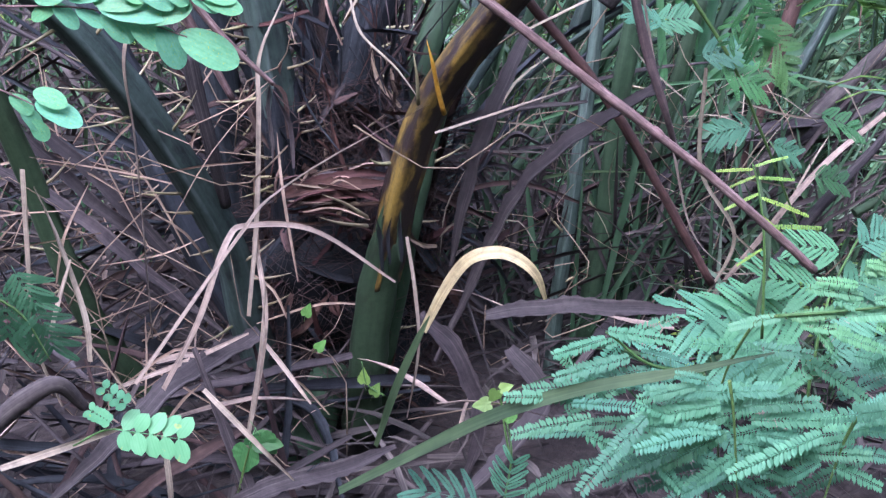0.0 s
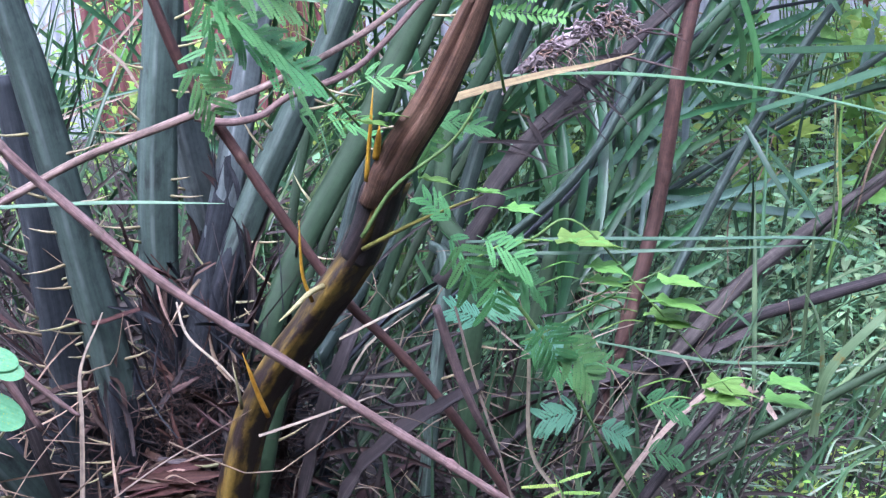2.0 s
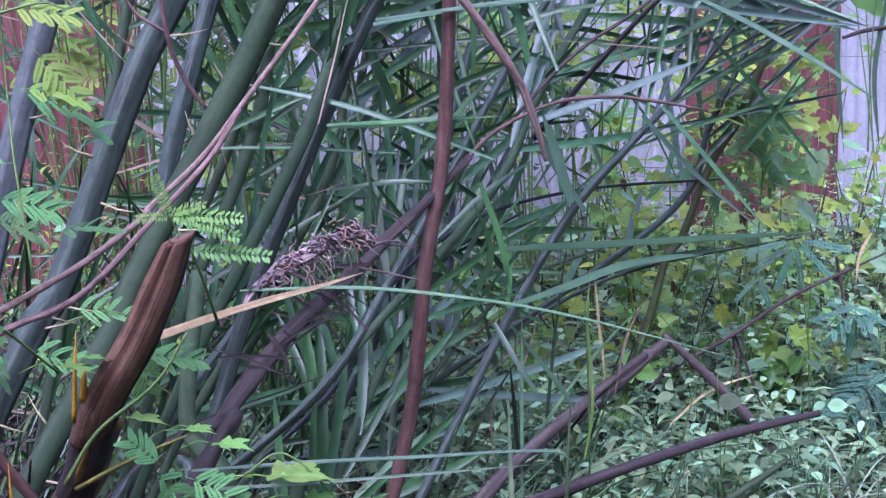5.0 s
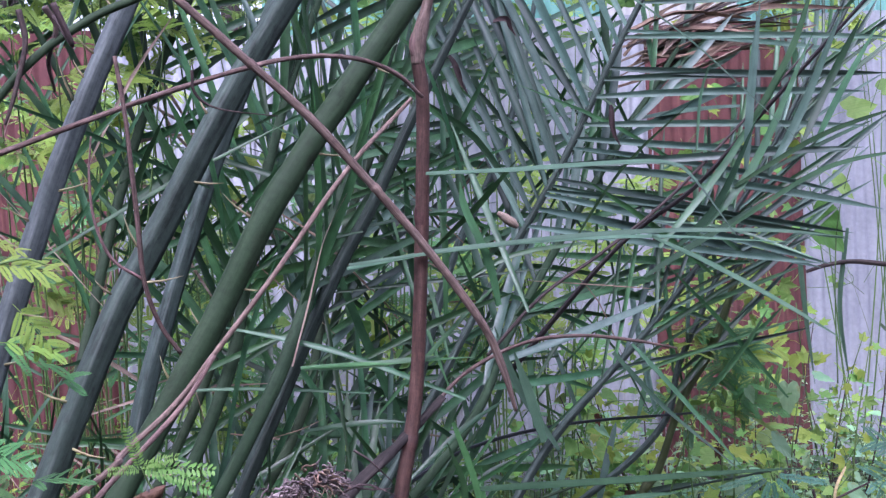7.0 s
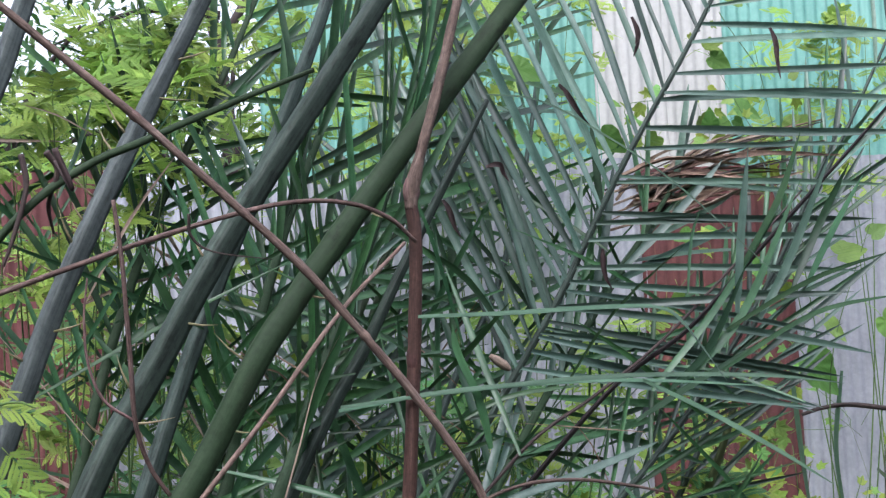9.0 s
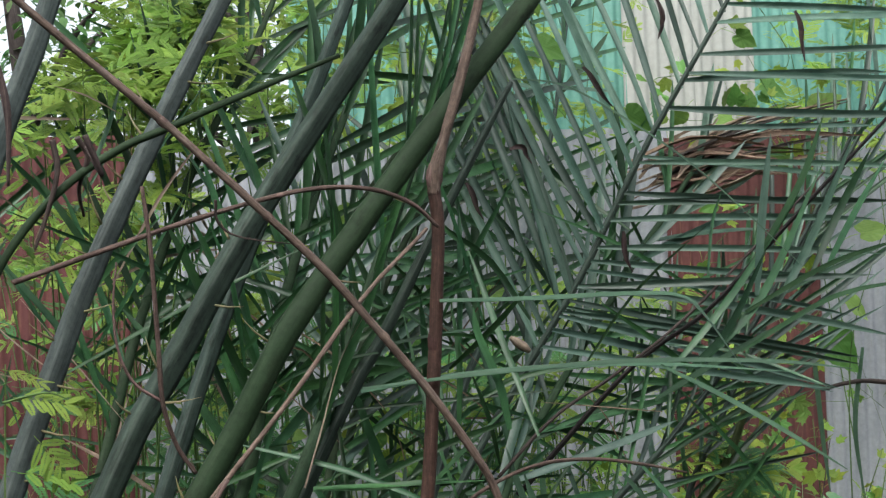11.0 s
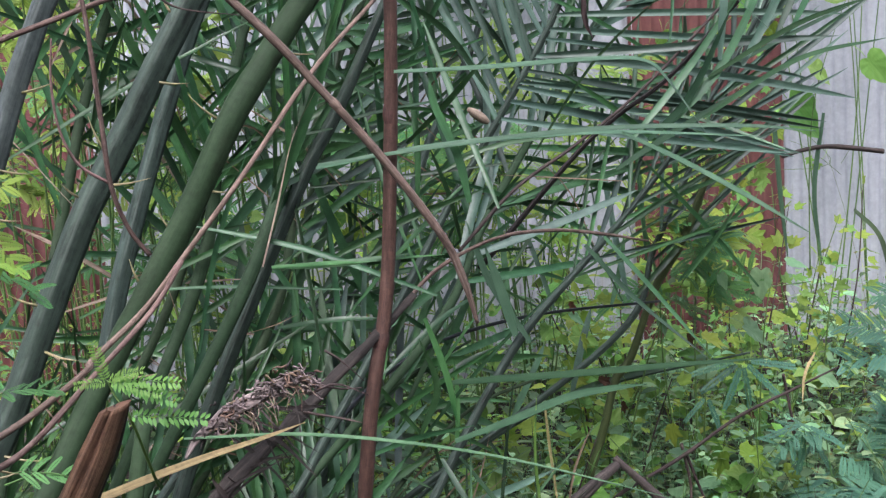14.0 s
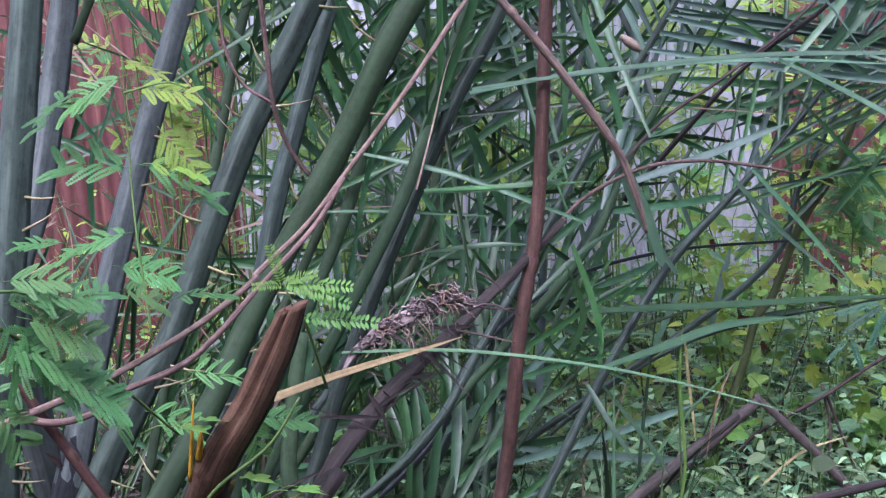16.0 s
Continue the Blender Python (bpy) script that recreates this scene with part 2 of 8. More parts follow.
MIMOSA = leaf_mat("feathery_leaf", (0.058, 0.175, 0.096), (0.118, 0.285, 0.156), 0.6, 0.4, 0.3, 0.02)
MIMOSA_DEEP = leaf_mat("deep_feathery_leaf", (0.040, 0.135, 0.04), (0.105, 0.25, 0.08), 0.5, 0.35, 0.35, 0.02)
MIMOSA_LIGHT = leaf_mat("light_feathery_leaf", (0.090, 0.24, 0.10), (0.165, 0.36, 0.17), 0.55, 0.35, 0.2, 0.02)
MIMOSA_SHOOT = leaf_mat("shoot_feathery_leaf", (0.085, 0.215, 0.040), (0.155, 0.315, 0.070), 0.55, 0.4, 0.25, 0.02)
MIMOSA_BLUE = leaf_mat("blue_feathery_leaf", (0.038, 0.115, 0.072), (0.09, 0.205, 0.138), 0.55, 0.3, 0.3, 0.02)
DEAD_LEAF = leaf_mat("withered_leaf", (0.035, 0.018, 0.010), (0.13, 0.065, 0.030), 0.8, 0.2, 0.5, 0.02)
MIMOSA_YOUNG = leaf_mat("young_feathery_leaf", (0.17, 0.29, 0.045), (0.28, 0.41, 0.08), 0.5, 0.4, 0.25, 0.02)
ROUND = leaf_mat("round_leaflet", (0.085, 0.27, 0.13), (0.155, 0.38, 0.2), 0.5, 0.35, 0.2, 0.02, (0.26, 0.36, 0.06))
BROAD = leaf_mat("broad_leaf", (0.09, 0.20, 0.04), (0.19, 0.34, 0.08), 0.5, 0.35, 0.3, 0.025)
YELLOWING = leaf_mat("yellowing_leaf", (0.13, 0.21, 0.03), (0.26, 0.34, 0.05), 0.5, 0.35, 0.25, 0.02, (0.10, 0.045, 0.015))
PALE_HEART = leaf_mat("pale_heart_leaf", (0.12, 0.23, 0.11), (0.21, 0.34, 0.19), 0.55, 0.3, 0.35, 0.03, (0.2, 0.2, 0.07), False, 300.0, 0.3)
COVER = leaf_mat("ground_cover_leaf", (0.085, 0.19, 0.08), (0.24, 0.385, 0.215), 0.6, 0.38, 0.7, 0.05, (0.20, 0.19, 0.05), True, 300.0, 0.24)
COVER_DARK = leaf_mat("tree_leaf", (0.03, 0.085, 0.025), (0.09, 0.18, 0.05), 0.5, 0.3, 0.4, 0.03, None, True)
SEDGE = leaf_mat("sedge_blade", (0.06, 0.11, 0.065), (0.23, 0.30, 0.20), 0.65, 0.25, 0.5, 0.03, (0.20, 0.17, 0.10), True)
GRASS = leaf_mat("grass_blade", (0.02, 0.055, 0.024), (0.085, 0.155, 0.068), 0.6, 0.3, 0.65, 0.04, None, True)
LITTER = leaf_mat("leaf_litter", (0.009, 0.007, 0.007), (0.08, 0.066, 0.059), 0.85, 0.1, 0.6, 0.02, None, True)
ZINC = sheet_mat("galvanised_sheet", (0.20, 0.216, 0.239), (0.32, 0.338, 0.363), (0.17, 0.145, 0.13), 0.15, 0.55, 0.42)
RUST = sheet_mat("rusty_sheet", (0.060, 0.017, 0.018), (0.105, 0.033, 0.031), (0.20, 0.095, 0.065), 0.0, 0.85, 0.45)
TEAL = sheet_mat("teal_sheet", (0.075, 0.22, 0.18), (0.13, 0.30, 0.25), (0.26, 0.29, 0.24), 0.0, 0.5, 0.38)
CREAM = sheet_mat("cream_sheet", (0.28, 0.29, 0.265), (0.36, 0.37, 0.345), (0.22, 0.15, 0.10), 0.0, 0.6, 0.40)

# ---- mesh helpers ----


def spline(pts, n):
    """Points on a smooth curve through pts."""
    pts = [Vector(p) for p in pts]
    if len(pts) == 2:
        return [pts[0].lerp(pts[1], i / (n - 1)) for i in range(n)]
    ext = [pts[0] * 2 - pts[1]] + pts + [pts[-1] * 2 - pts[-2]]
    out = []
    for i in range(n):
        s = i / (n - 1) * (len(pts) - 1)
        k = min(int(s), len(pts) - 2)
        u = s - k
        a, b, c, d = ext[k:k + 4]
        out.append(0.5 * (2 * b + (c - a) * u + (2 * a - 5 * b + 4 * c - d) * u * u + (3 * b - a - 3 * c + d) * u ** 3))
    return out


def at(values, u):
    """A value on an even list of values."""
    if not isinstance(values, (list, tuple)):
        return values
    s = u * (len(values) - 1)
    k = min(int(s), len(values) - 2)
    return values[k] + (values[k + 1] - values[k]) * (s - k)


def frames(pts, up):
    """Tangent, side and normal at each point."""
    out = []
    side0 = None
    for i, p in enumerate(pts):
        t = (pts[min(i + 1, len(pts) - 1)] - pts[max(i - 1, 0)]).normalized()
        s = t.cross(Vector(up))
        if s.length < 0.05:
            s = side0.copy() if side0 else t.cross(Vector((0.3, 1, 0.2)))
        s = (s - t * s.dot(t)).normalized()
        if side0 and s.dot(side0) < 0:
            s = -s
        side0 = s
        out.append((t, s, s.cross(t).normalized()))
    return out


def tube(pts, radii, n=None, sides=8, squash=1.0, up=(0, -0.4, 1), lump=0.0, bm=None, ridge=0.0, flute=0.0, rag=0.0, keel=0.0):
    """A tapered stem along a smooth curve. squash: thickness over width; ridge: a sunken channel on its upper face."""
    bm = bm or bmesh.new()
    uv = bm.loops.layers.uv.verify()
    n = n or max(6, 5 * len(pts))
    path = spline(pts, n)
    fr = frames(path, up)
    rings, run = [], [0.0]
    for i in range(1, n):
        run.append(run[-1] + (path[i] - path[i - 1]).length)
    seed = Vector((random.random() * 9, random.random() * 9, random.random() * 9))
    drift = [random.uniform(-1, 0.6) for _ in range(sides)]
    for i, (p, (t, s, nn)) in enumerate(zip(path, fr)):
        r = at(radii, i / (n - 1))
        ring = []
        for k in range(sides):
            a = 2 * math.pi * k / sides
            rr = r * (1 + lump * noise.noise(p * 14 + seed + Vector((math.cos(a), math.sin(a), 0)) * 0.8))
            if keel:
                # three rounded faces; one edge looks out along the normal
                b = (a - math.pi / 2 - 0.25) % (2 * math.pi / 3)
                rr *= 1 - keel + keel * 1.35 * 0.5 / math.cos(b - math.pi / 3) * (1.0 if 0.25 < b < 1.84 else 1.04)
            if flute:
                rr *= 1 + flute * math.cos(a * 5 + 0.6) + 0.4 * flute * math.cos(a * 9 + 2)
            h = squash * (1 - ridge if math.sin(a) > 0.6 else 1)
            q = t * (rag * drift[k] * max(0, i - n + 5) / 4) if rag else Vector((0, 0, 0))
            ring.append(bm.verts.new(p + q + s * (rr * math.cos(a)) + nn * (rr * h * math.sin(a))))
        rings.append(ring)
    for i in range(n - 1):
        for k in range(sides):
            f = bm.faces.new((rings[i][k], rings[i][(k + 1) % sides], rings[i + 1][(k + 1) % sides], rings[i + 1][k]))
            f.smooth = True
            for l, (a, b) in zip(f.loops, ((k, i), (k + 1, i), (k + 1, i + 1), (k, i + 1))):
                l[uv].uv = (a / sides * 0.25, run[b])
    bm.faces.new(rings[0][::-1])
    bm.faces.new(rings[-1])
    return bm


def ribbon(pts, width, n=None, fold=0.25, normal=(0, -0.6, 0.8), taper=(0.55, 1.0, 0.9, 0.6, 0.05), twist=0.0, bm=None, ragged=0.0, thick=0.0012):
    """A blade along a smooth curve, folded a little along its middle, with a thickness."""
    bm = bm or bmesh.new()
    uv = bm.loops.layers.uv.verify()
    n = n or max(7, 5 * len(pts))
    path = spline(pts, n)
    fr = frames(path, normal)
    rows, run = [], 0.0
    seed = Vector((random.random() * 9, random.random() * 9, 0)) if ragged else None
    for i, (p, (t, s, nn)) in enumerate(zip(path, fr)):
        u = i / (n - 1)
        w = width * at(taper, u) * 0.5
        if ragged:
            w *= 1 + ragged * (random.random() - 0.5)
        if twist:
            q = Matrix.Rotation(twist * u, 3, t)
            s, nn = q @ s, q @ nn
        run += (p - path[i - 1]).length if i else 0
        lift = nn * (w * fold)
        if ragged:
            p = p + s * (w * ragged * 0.9 * noise.noise(p * 15 + seed)) + nn * (w * ragged * 1.3 * noise.noise(p * 21 - seed))
        row = [p - s * w + lift, p - nn * 0.0, p + s * w + lift]
        rows.append(([bm.verts.new(v) for v in row], [bm.verts.new(v - nn * thick) for v in row], run, w))
    for i in range(n - 1):
        for layer in (0, 1):
            for k in (0, 1):
                a, b = rows[i][layer], rows[i + 1][layer]
                vs = (a[k], a[k + 1], b[k + 1], b[k])
                f = bm.faces.new(vs if layer == 0 else vs[::-1])
                f.smooth = True
                for l in f.loops:
                    j = i if l.vert in a else i + 1
                    kk = (a if j == i else b).index(l.vert)
                    l[uv].uv = ((kk - 1) * rows[j][3] + 0.1, rows[j][2])
    return bm


def part(name, bm, material, parent=None, label=""):
    """Links a bmesh as one mesh object under a thing or a part."""
    me = bpy.data.meshes.new(name)
    bm.to_mesh(me)
    bm.free()
    me.materials.append(material)
    ob = new(name, me)
    ob.parent = parent
    if label:
        ob["label"] = label
    return ob


def shared(name, me, parent, m):
    """Another object on a mesh that exists already."""
    ob = new(name, me)
    ob.parent = parent
    ob.matrix_basis = m
    return ob


def mesh_of(name, bm, *materials):
    me = bpy.data.meshes.new(name)
    bm.to_mesh(me)
    bm.free()
    for m in materials:
        me.materials.append(m)
    return me


def basis(origin, along, normal, scale=(1, 1, 1)):
    """A pose whose y runs along, and whose z faces normal as nearly as it can."""
    y = Vector(along).normalized()
    x = y.cross(Vector(normal))
    if x.length < 0.02:
        x = y.cross(Vector((1, 0.2, 0.1)))
    x.normalize()
    z = x.cross(y)
    m = Matrix((x, y, z)).transposed().to_4x4()
    return Matrix.Translation(Vector(origin)) @ m @ Matrix.Diagonal((*scale, 1))


def thing(name, label, category, group="", kind="", where=(0, 0, 0)):
    ob = new(name)
    ob.empty_display_size = 0.05
    ob.location = where
    return tagged(ob, label, category, group, kind)


def jitter(v, amount):
    return Vector(v) + Vector([random.uniform(-amount, amount) for _ in range(3)])


# ---- leaves as meshes ----


def oval(bm, base, along, side, normal, length, width, fold=0.15, point=0.25, curl=0.1, steps=4):
    """One oval leaf: two rows of faces either side of the midrib."""
    uv = bm.loops.layers.uv.verify()
    L, S, N = Vector(along), Vector(side), Vector(normal)
    mid, lft, rgt = [], [], []
    for i in range(steps + 1):
        u = i / steps
        w = width * 0.5 * (math.sin(math.pi * min(1, u ** (0.75 + point))) ** (0.5 if steps in (3, 6) else 0.8) if 0 < u < 1 else 0)
        c = Vector(base) + L * (length * u) - N * (curl * length * u * u)
        mid.append(bm.verts.new(c))
        if 0 < i < steps:
            lft.append(bm.verts.new(c - S * w + N * (w * fold)))
            rgt.append(bm.verts.new(c + S * w + N * (w * fold)))
    for rowv, flip in ((lft, False), (rgt, True)):
        chain = [mid[0]] + rowv + [mid[-1]]
        for i in range(steps):
            vs = [mid[i], mid[i + 1], chain[i + 1], chain[i]]
            vs = [v for j, v in enumerate(vs) if v not in vs[:j]]
            f = bm.faces.new(vs[::-1] if flip else vs)
            f.smooth = True
            for l in f.loops:
                l[uv].uv = ((l.vert.co - Vector(base)).dot(S) + 0.1, (l.vert.co - Vector(base)).dot(L))


def feather(seed, pairs=6, length=0.16, pinna=0.085, leaflets=16, leaf_l=0.0140, leaf_w=0.0076, droop=0.25):
    """A twice-feathered leaf along +y, facing +z."""
    random.seed(seed)
    bm = bmesh.new()
    main = [(0, length * u, -droop * length * u * u) for u in (0, 0.33, 0.66, 1)]
    tube(main, [0.0011, 0.0006], 6, 4, bm=bm)
    pos = spline(main, 20)
    for i in range(pairs):
        u = 0.25 + 0.75 * i / max(1, pairs - 1)
        o = pos[int(u * 19)]
        for sd in (-1, 1):
            ang = radians(random.uniform(48, 68) - 14 * u)
            pl = pinna * (0.75 + 0.35 * math.sin(math.pi * (0.15 + 0.7 * u))) * random.uniform(0.9, 1.08)
            d = Vector((sd * math.sin(ang), math.cos(ang), random.uniform(-0.1, 0.15)))
            sag = random.uniform(0.05, 0.3)
            axis = [o + d * (pl * v) - Vector((0, 0, sag * pl * v * v)) for v in (0, 0.33, 0.66, 1)]
            tube(axis, [0.0005, 0.0003], 5, 3, bm=bm)
            ap = spline(axis, leaflets + 2)
            for k in range(1, leaflets + 2):
                t = (ap[k] - ap[k - 1]).normalized()
                s = t.cross(Vector((0, 0, 1))).normalized()
                nrm = s.cross(t).normalized()
                f = math.sin(math.pi * (0.12 + 0.8 * k / (leaflets + 1))) ** 0.5
                for sg in (-1, 1):
                    dd = (s * sg + t * 0.35 + nrm * random.uniform(0.0, 0.2)).normalized()
                    oval(bm, ap[k], dd, dd.cross(nrm).normalized(), nrm, leaf_l * f, leaf_w, 0.0, 0.3, 0.1, 3)
    return bm


def pinnate(seed, pairs=5, length=0.14, leaf_l=0.052, leaf_w=0.037):
    """A once-feathered leaf with round leaflets along +y."""
    random.seed(seed)
    bm = bmesh.new()
    main = [(0, length * u, -0.15 * length * u * u) for u in (0, 0.33, 0.66, 1)]
    tube(main, [0.0012, 0.0007], 6, 4, bm=bm)
    pos = spline(main, 20)
    for i in range(pairs):
        u = 0.2 + 0.8 * i / (pairs - 1)
        o = pos[int(u * 19)]
        for sd in (-1, 1):
            d = Vector((sd * 0.9, 0.42, random.uniform(-0.15, 0.2))).normalized()
            oval(bm, o, d, d.cross(Vector((0, 0, 1))).normalized(), (0, 0, 1), leaf_l * random.uniform(0.9, 1.1), leaf_w, 0.1, 0.3, 0.12, 6)
    return bm


def lobed(seed, size=0.07, lobes=5, depth=0.35, heart=True):
    """A broad leaf along +y with a stalk notch; lobes 0: a plain heart."""
    random.seed(seed)
    bm = bmesh.new()
    uv = bm.loops.layers.uv.verify()
    n = 56
    rim = []
    for i in range(n + 1):
        a = -math.pi + 2 * math.pi * i / n
        notch = 0.42 * math.exp(-((abs(a) - math.pi) / 0.4) ** 2) if heart else 0
        if lobes:
            r = 0.62 - depth
            for c0, long_ in ((0, 1.25), (0.95, 1.0), (-0.95, 1.0), (1.9, 0.72), (-1.9, 0.72))[:max(3, lobes)]:
                r = max(r, 0.30 + (long_ - 0.30) * max(0, 1 - abs(a - c0) / 0.62) ** 0.8 * (0.9 + 0.1 * math.cos(14 * (a - c0))))
            r = 0.5 * size * (r * (1 - depth * 0.2) - 0.25 * notch)
        else:
            r = 0.5 * size * (0.92 + 0.75 * max(0, 1 - abs(a) / 0.75) ** 1.6 - notch)
        r *= 1 + random.uniform(-0.03, 0.03)
        x, y = r * math.sin(a), r * math.cos(a) + 0.32 * size
        rim.append((x, y, 0.12 * abs(x) - 0.9 * y * y / size * 0.16 + 0.0012 * math.sin(9 * a)))
    c = bm.verts.new((0, 0.3 * size, -0.004))
    inner = [bm.verts.new((x * 0.55, 0.3 * size + (y - 0.3 * size) * 0.55, z * 0.5)) for x, y, z in rim[:-1]]
    outer = [bm.verts.new(v) for v in rim[:-1]]
    for i in range(n):
        j = (i + 1) % n
        for vs in ((c, inner[j], inner[i]), (inner[i], inner[j], outer[j], outer[i])):
            f = bm.faces.new(vs)
            f.smooth = True
            for l in f.loops:
                l[uv].uv = (l.vert.co.x + 0.1, l.vert.co.y)
    tube([(0, 0.02 * size, -0.002), (0, -0.25 * size, -0.02 * size), (0, -0.6 * size, -0.2 * size)], 0.0009, 5, 4, bm=bm)
    bm.normal_update()
    return bm


def leaflet_mesh(seed, sag, kink=0.0, material=None):
    """A palm leaflet of unit length along +y."""
    random.seed(seed)
    pts = []
    for i in range(7):
        u = i / 6
        z = -sag * u * u
        y = u
        if kink and u > kink:
            z -= (u - kink) * 1.1
            y = kink + (u - kink) * 0.55
        pts.append((0.03 * math.sin(2.2 * u + seed), y, z))
    return mesh_of("leaflet", ribbon(pts, 0.05, 13, 0.4, (0, 0, 1), (0.45, 0.85, 1.0, 1.0, 1.0, 0.97, 0.9, 0.72, 0.04), 0.25 * math.sin(seed * 2.1), thick=0.002), material or LEAFLET)


LEAFLET_PALE = leaf_mat("waxy_palm_leaflet", (0.034, 0.080, 0.056), (0.100, 0.172, 0.130), 0.38, 0.2, 0.65, 0.02, None, False, 500.0, 0.55)
LEAFLETS = [leaflet_mesh(i, s) for i, s in enumerate((0.01, 0.04, 0.08, 0.02, 0.13, 0.05))]
WAXY = [leaflet_mesh(i, s, 0.0, LEAFLET_PALE) for i, s in enumerate((0.02, 0.05, 0.10, 0.03, 0.07))]
FEATHERS = [mesh_of("feathery_leaf", feather(i, p, 0.15, 0.088, 16, droop=d), MIMOSA) for i, (p, d) in enumerate(((6, 0.2), (5, 0.4), (7, 0.1), (4, 0.3)))]
YOUNG = [mesh_of("young_feathery_leaf", feather(20 + i, p, 0.12, 0.06, 12, 0.0115, 0.0066, droop=d), MIMOSA_YOUNG) for i, (p, d) in enumerate(((4, 0.3), (5, 0.15), (3, 0.4)))]
DEEP = [mesh_of("feathery_leaf", feather(50 + i, p, 0.15, 0.075, 13, 0.0125, 0.0074, droop=d), MIMOSA_DEEP) for i, (p, d) in enumerate(((5, 0.3), (4, 0.5), (6, 0.2)))]
BLUE_FEATHERS = [mesh_of("feathery_leaf", feather(55 + i, p, 0.15, 0.08, 17, 0.0115, 0.0058, droop=d), MIMOSA_BLUE) for i, (p, d) in enumerate(((6, 0.3), (7, 0.4)))]
ROUNDS = [mesh_of("pinnate_leaf", pinnate(40 + i, p), ROUND) for i, p in enumerate((5, 4, 6))]
def round_leaflet():
    """One broad round leaflet of unit length along +y."""
    random.seed(47)
    bm = bmesh.new()
    uv = bm.loops.layers.uv.verify()
    rim = []
    for i in range(28):
        a = 2 * math.pi * i / 28
        r = 0.36 if math.cos(a) < 0 else 0.34
        rim.append((r * math.sin(a), 0.5 - 0.5 * math.cos(a) * (1 - 0.06 * math.sin(a) ** 2), 0.05 * abs(math.sin(a)) - 0.10 * (0.5 - 0.5 * math.cos(a)) ** 2 + 0.012 * math.sin(5 * a)))
    mid = [bm.verts.new((0, 0.12 + 0.76 * k / 4, -0.10 * (0.12 + 0.76 * k / 4) ** 2)) for k in range(5)]
    out = [bm.verts.new(v) for v in rim]
    for i in range(28):
        j = (i + 1) % 28
        pick = lambda v: min(4, max(0, round((v.co.y - 0.12) / 0.19)))
        vs = [mid[pick(out[i])], out[i], out[j]] if pick(out[i]) == pick(out[j]) else [mid[pick(out[i])], out[i], out[j], mid[pick(out[j])]]
        f = bm.faces.new(vs[::-1])
        f.smooth = True
        for l in f.loops:
            l[uv].uv = (l.vert.co.x * 0.05 + 0.1, l.vert.co.y * 0.05)
    bm.normal_update()
    return bm


ROUND_LEAFLET = mesh_of("round_leaflet", round_leaflet(), ROUND)


def pinna(seed, leaflets=15, length=0.095, leaf_l=0.0142, leaf_w=0.0062):
    """One comb of small leaflets along +y, closely set, facing +z."""
    random.seed(seed)
    bm = bmesh.new()
    axis = [(0, length * u, -0.12 * length * u * u) for u in (0, 0.33, 0.66, 1)]
    tube(axis, [0.0007, 0.0004], 6, 4, bm=bm)
    ap = spline(axis, leaflets + 2)
    for k in range(1, leaflets + 2):
        t = (ap[k] - ap[k - 1]).normalized()
        f = (0.55 + 0.45 * math.sin(math.pi * (0.1 + 0.8 * k / (leaflets + 1)))) * random.uniform(0.86, 1.1)
        for sg in (-1, 1):
            d = (Vector((sg, 0, 0)) + t * random.uniform(0.22, 0.62) + Vector((0, 0, random.uniform(-0.2, 0.35)))).normalized()
            oval(bm, ap[k], d, d.cross(Vector((0, 0, 1))).normalized(), (0, 0, 1), leaf_l * f, leaf_w, 0.08, 0.2, 0.12, 3)
    return bm


PINNAE = [mesh_of("pinna", pinna(90 + i, n, 0.095, 0.0135, 0.0043), MIMOSA) for i, n in enumerate((23, 22, 24))]
PINNAE_LIGHT = [mesh_of("pinna", pinna(95 + i, n, 0.095, 0.0135, 0.0045), MIMOSA_LIGHT) for i, n in enumerate((21, 22))]
PINNAE_LARGE = [mesh_of("pinna", pinna(103 + i, n, 0.095, 0.012, 0.0062), MIMOSA_BLUE) for i, n in enumerate((17, 18))]
HEARTS_PALE = [mesh_of("heart_leaf", lobed(67 + i, 0.085, 0), PALE_HEART) for i in range(2)]
DEAD_LEAVES = [mesh_of("dead_leaf", lobed(110 + i, 0.085, 3, 0.1), DEAD_LEAF) for i in range(2)]
PINNAE_YOUNG = [mesh_of("pinna", pinna(98 + i, n, 0.095, 0.018, 0.005), MIMOSA_SHOOT) for i, n in enumerate((14, 13))]
PINNAE_FINE = [mesh_of("pinna", pinna(130 + i, n, 0.1, 0.0125, 0.004), MIMOSA) for i, n in enumerate((24, 25, 23))]
PINNAE_BUD = [mesh_of("pinna", pinna(120 + i, n, 0.095, 0.0065, 0.0044), MIMOSA_YOUNG) for i, n in enumerate((21, 20))]
HEARTS = [mesh_of("heart_leaf", lobed(60 + i, 0.075, 0), BROAD) for i in range(2)]
HEARTS_DEEP = [mesh_of("heart_leaf", lobed(64 + i, 0.075, 0), MIMOSA_DEEP) for i in range(2)]
LOBED = [mesh_of("lobed_leaf", lobed(70 + i, 0.085, 5, 0.3), BROAD) for i in range(2)]
YELLOWS = [mesh_of("yellowing_leaf", lobed(80 + i, 0.085, 3 + 2 * i, 0.06), YELLOWING) for i in range(2)]
random.seed(11)
# ---- ground ----
GROUND = -0.16


def ground_height(x, y):
    return GROUND + 0.05 * noise.noise((x * 0.6, y * 0.6, 3.1)) + 0.015 * noise.noise((x * 3.1, y * 3.1, 0.4))


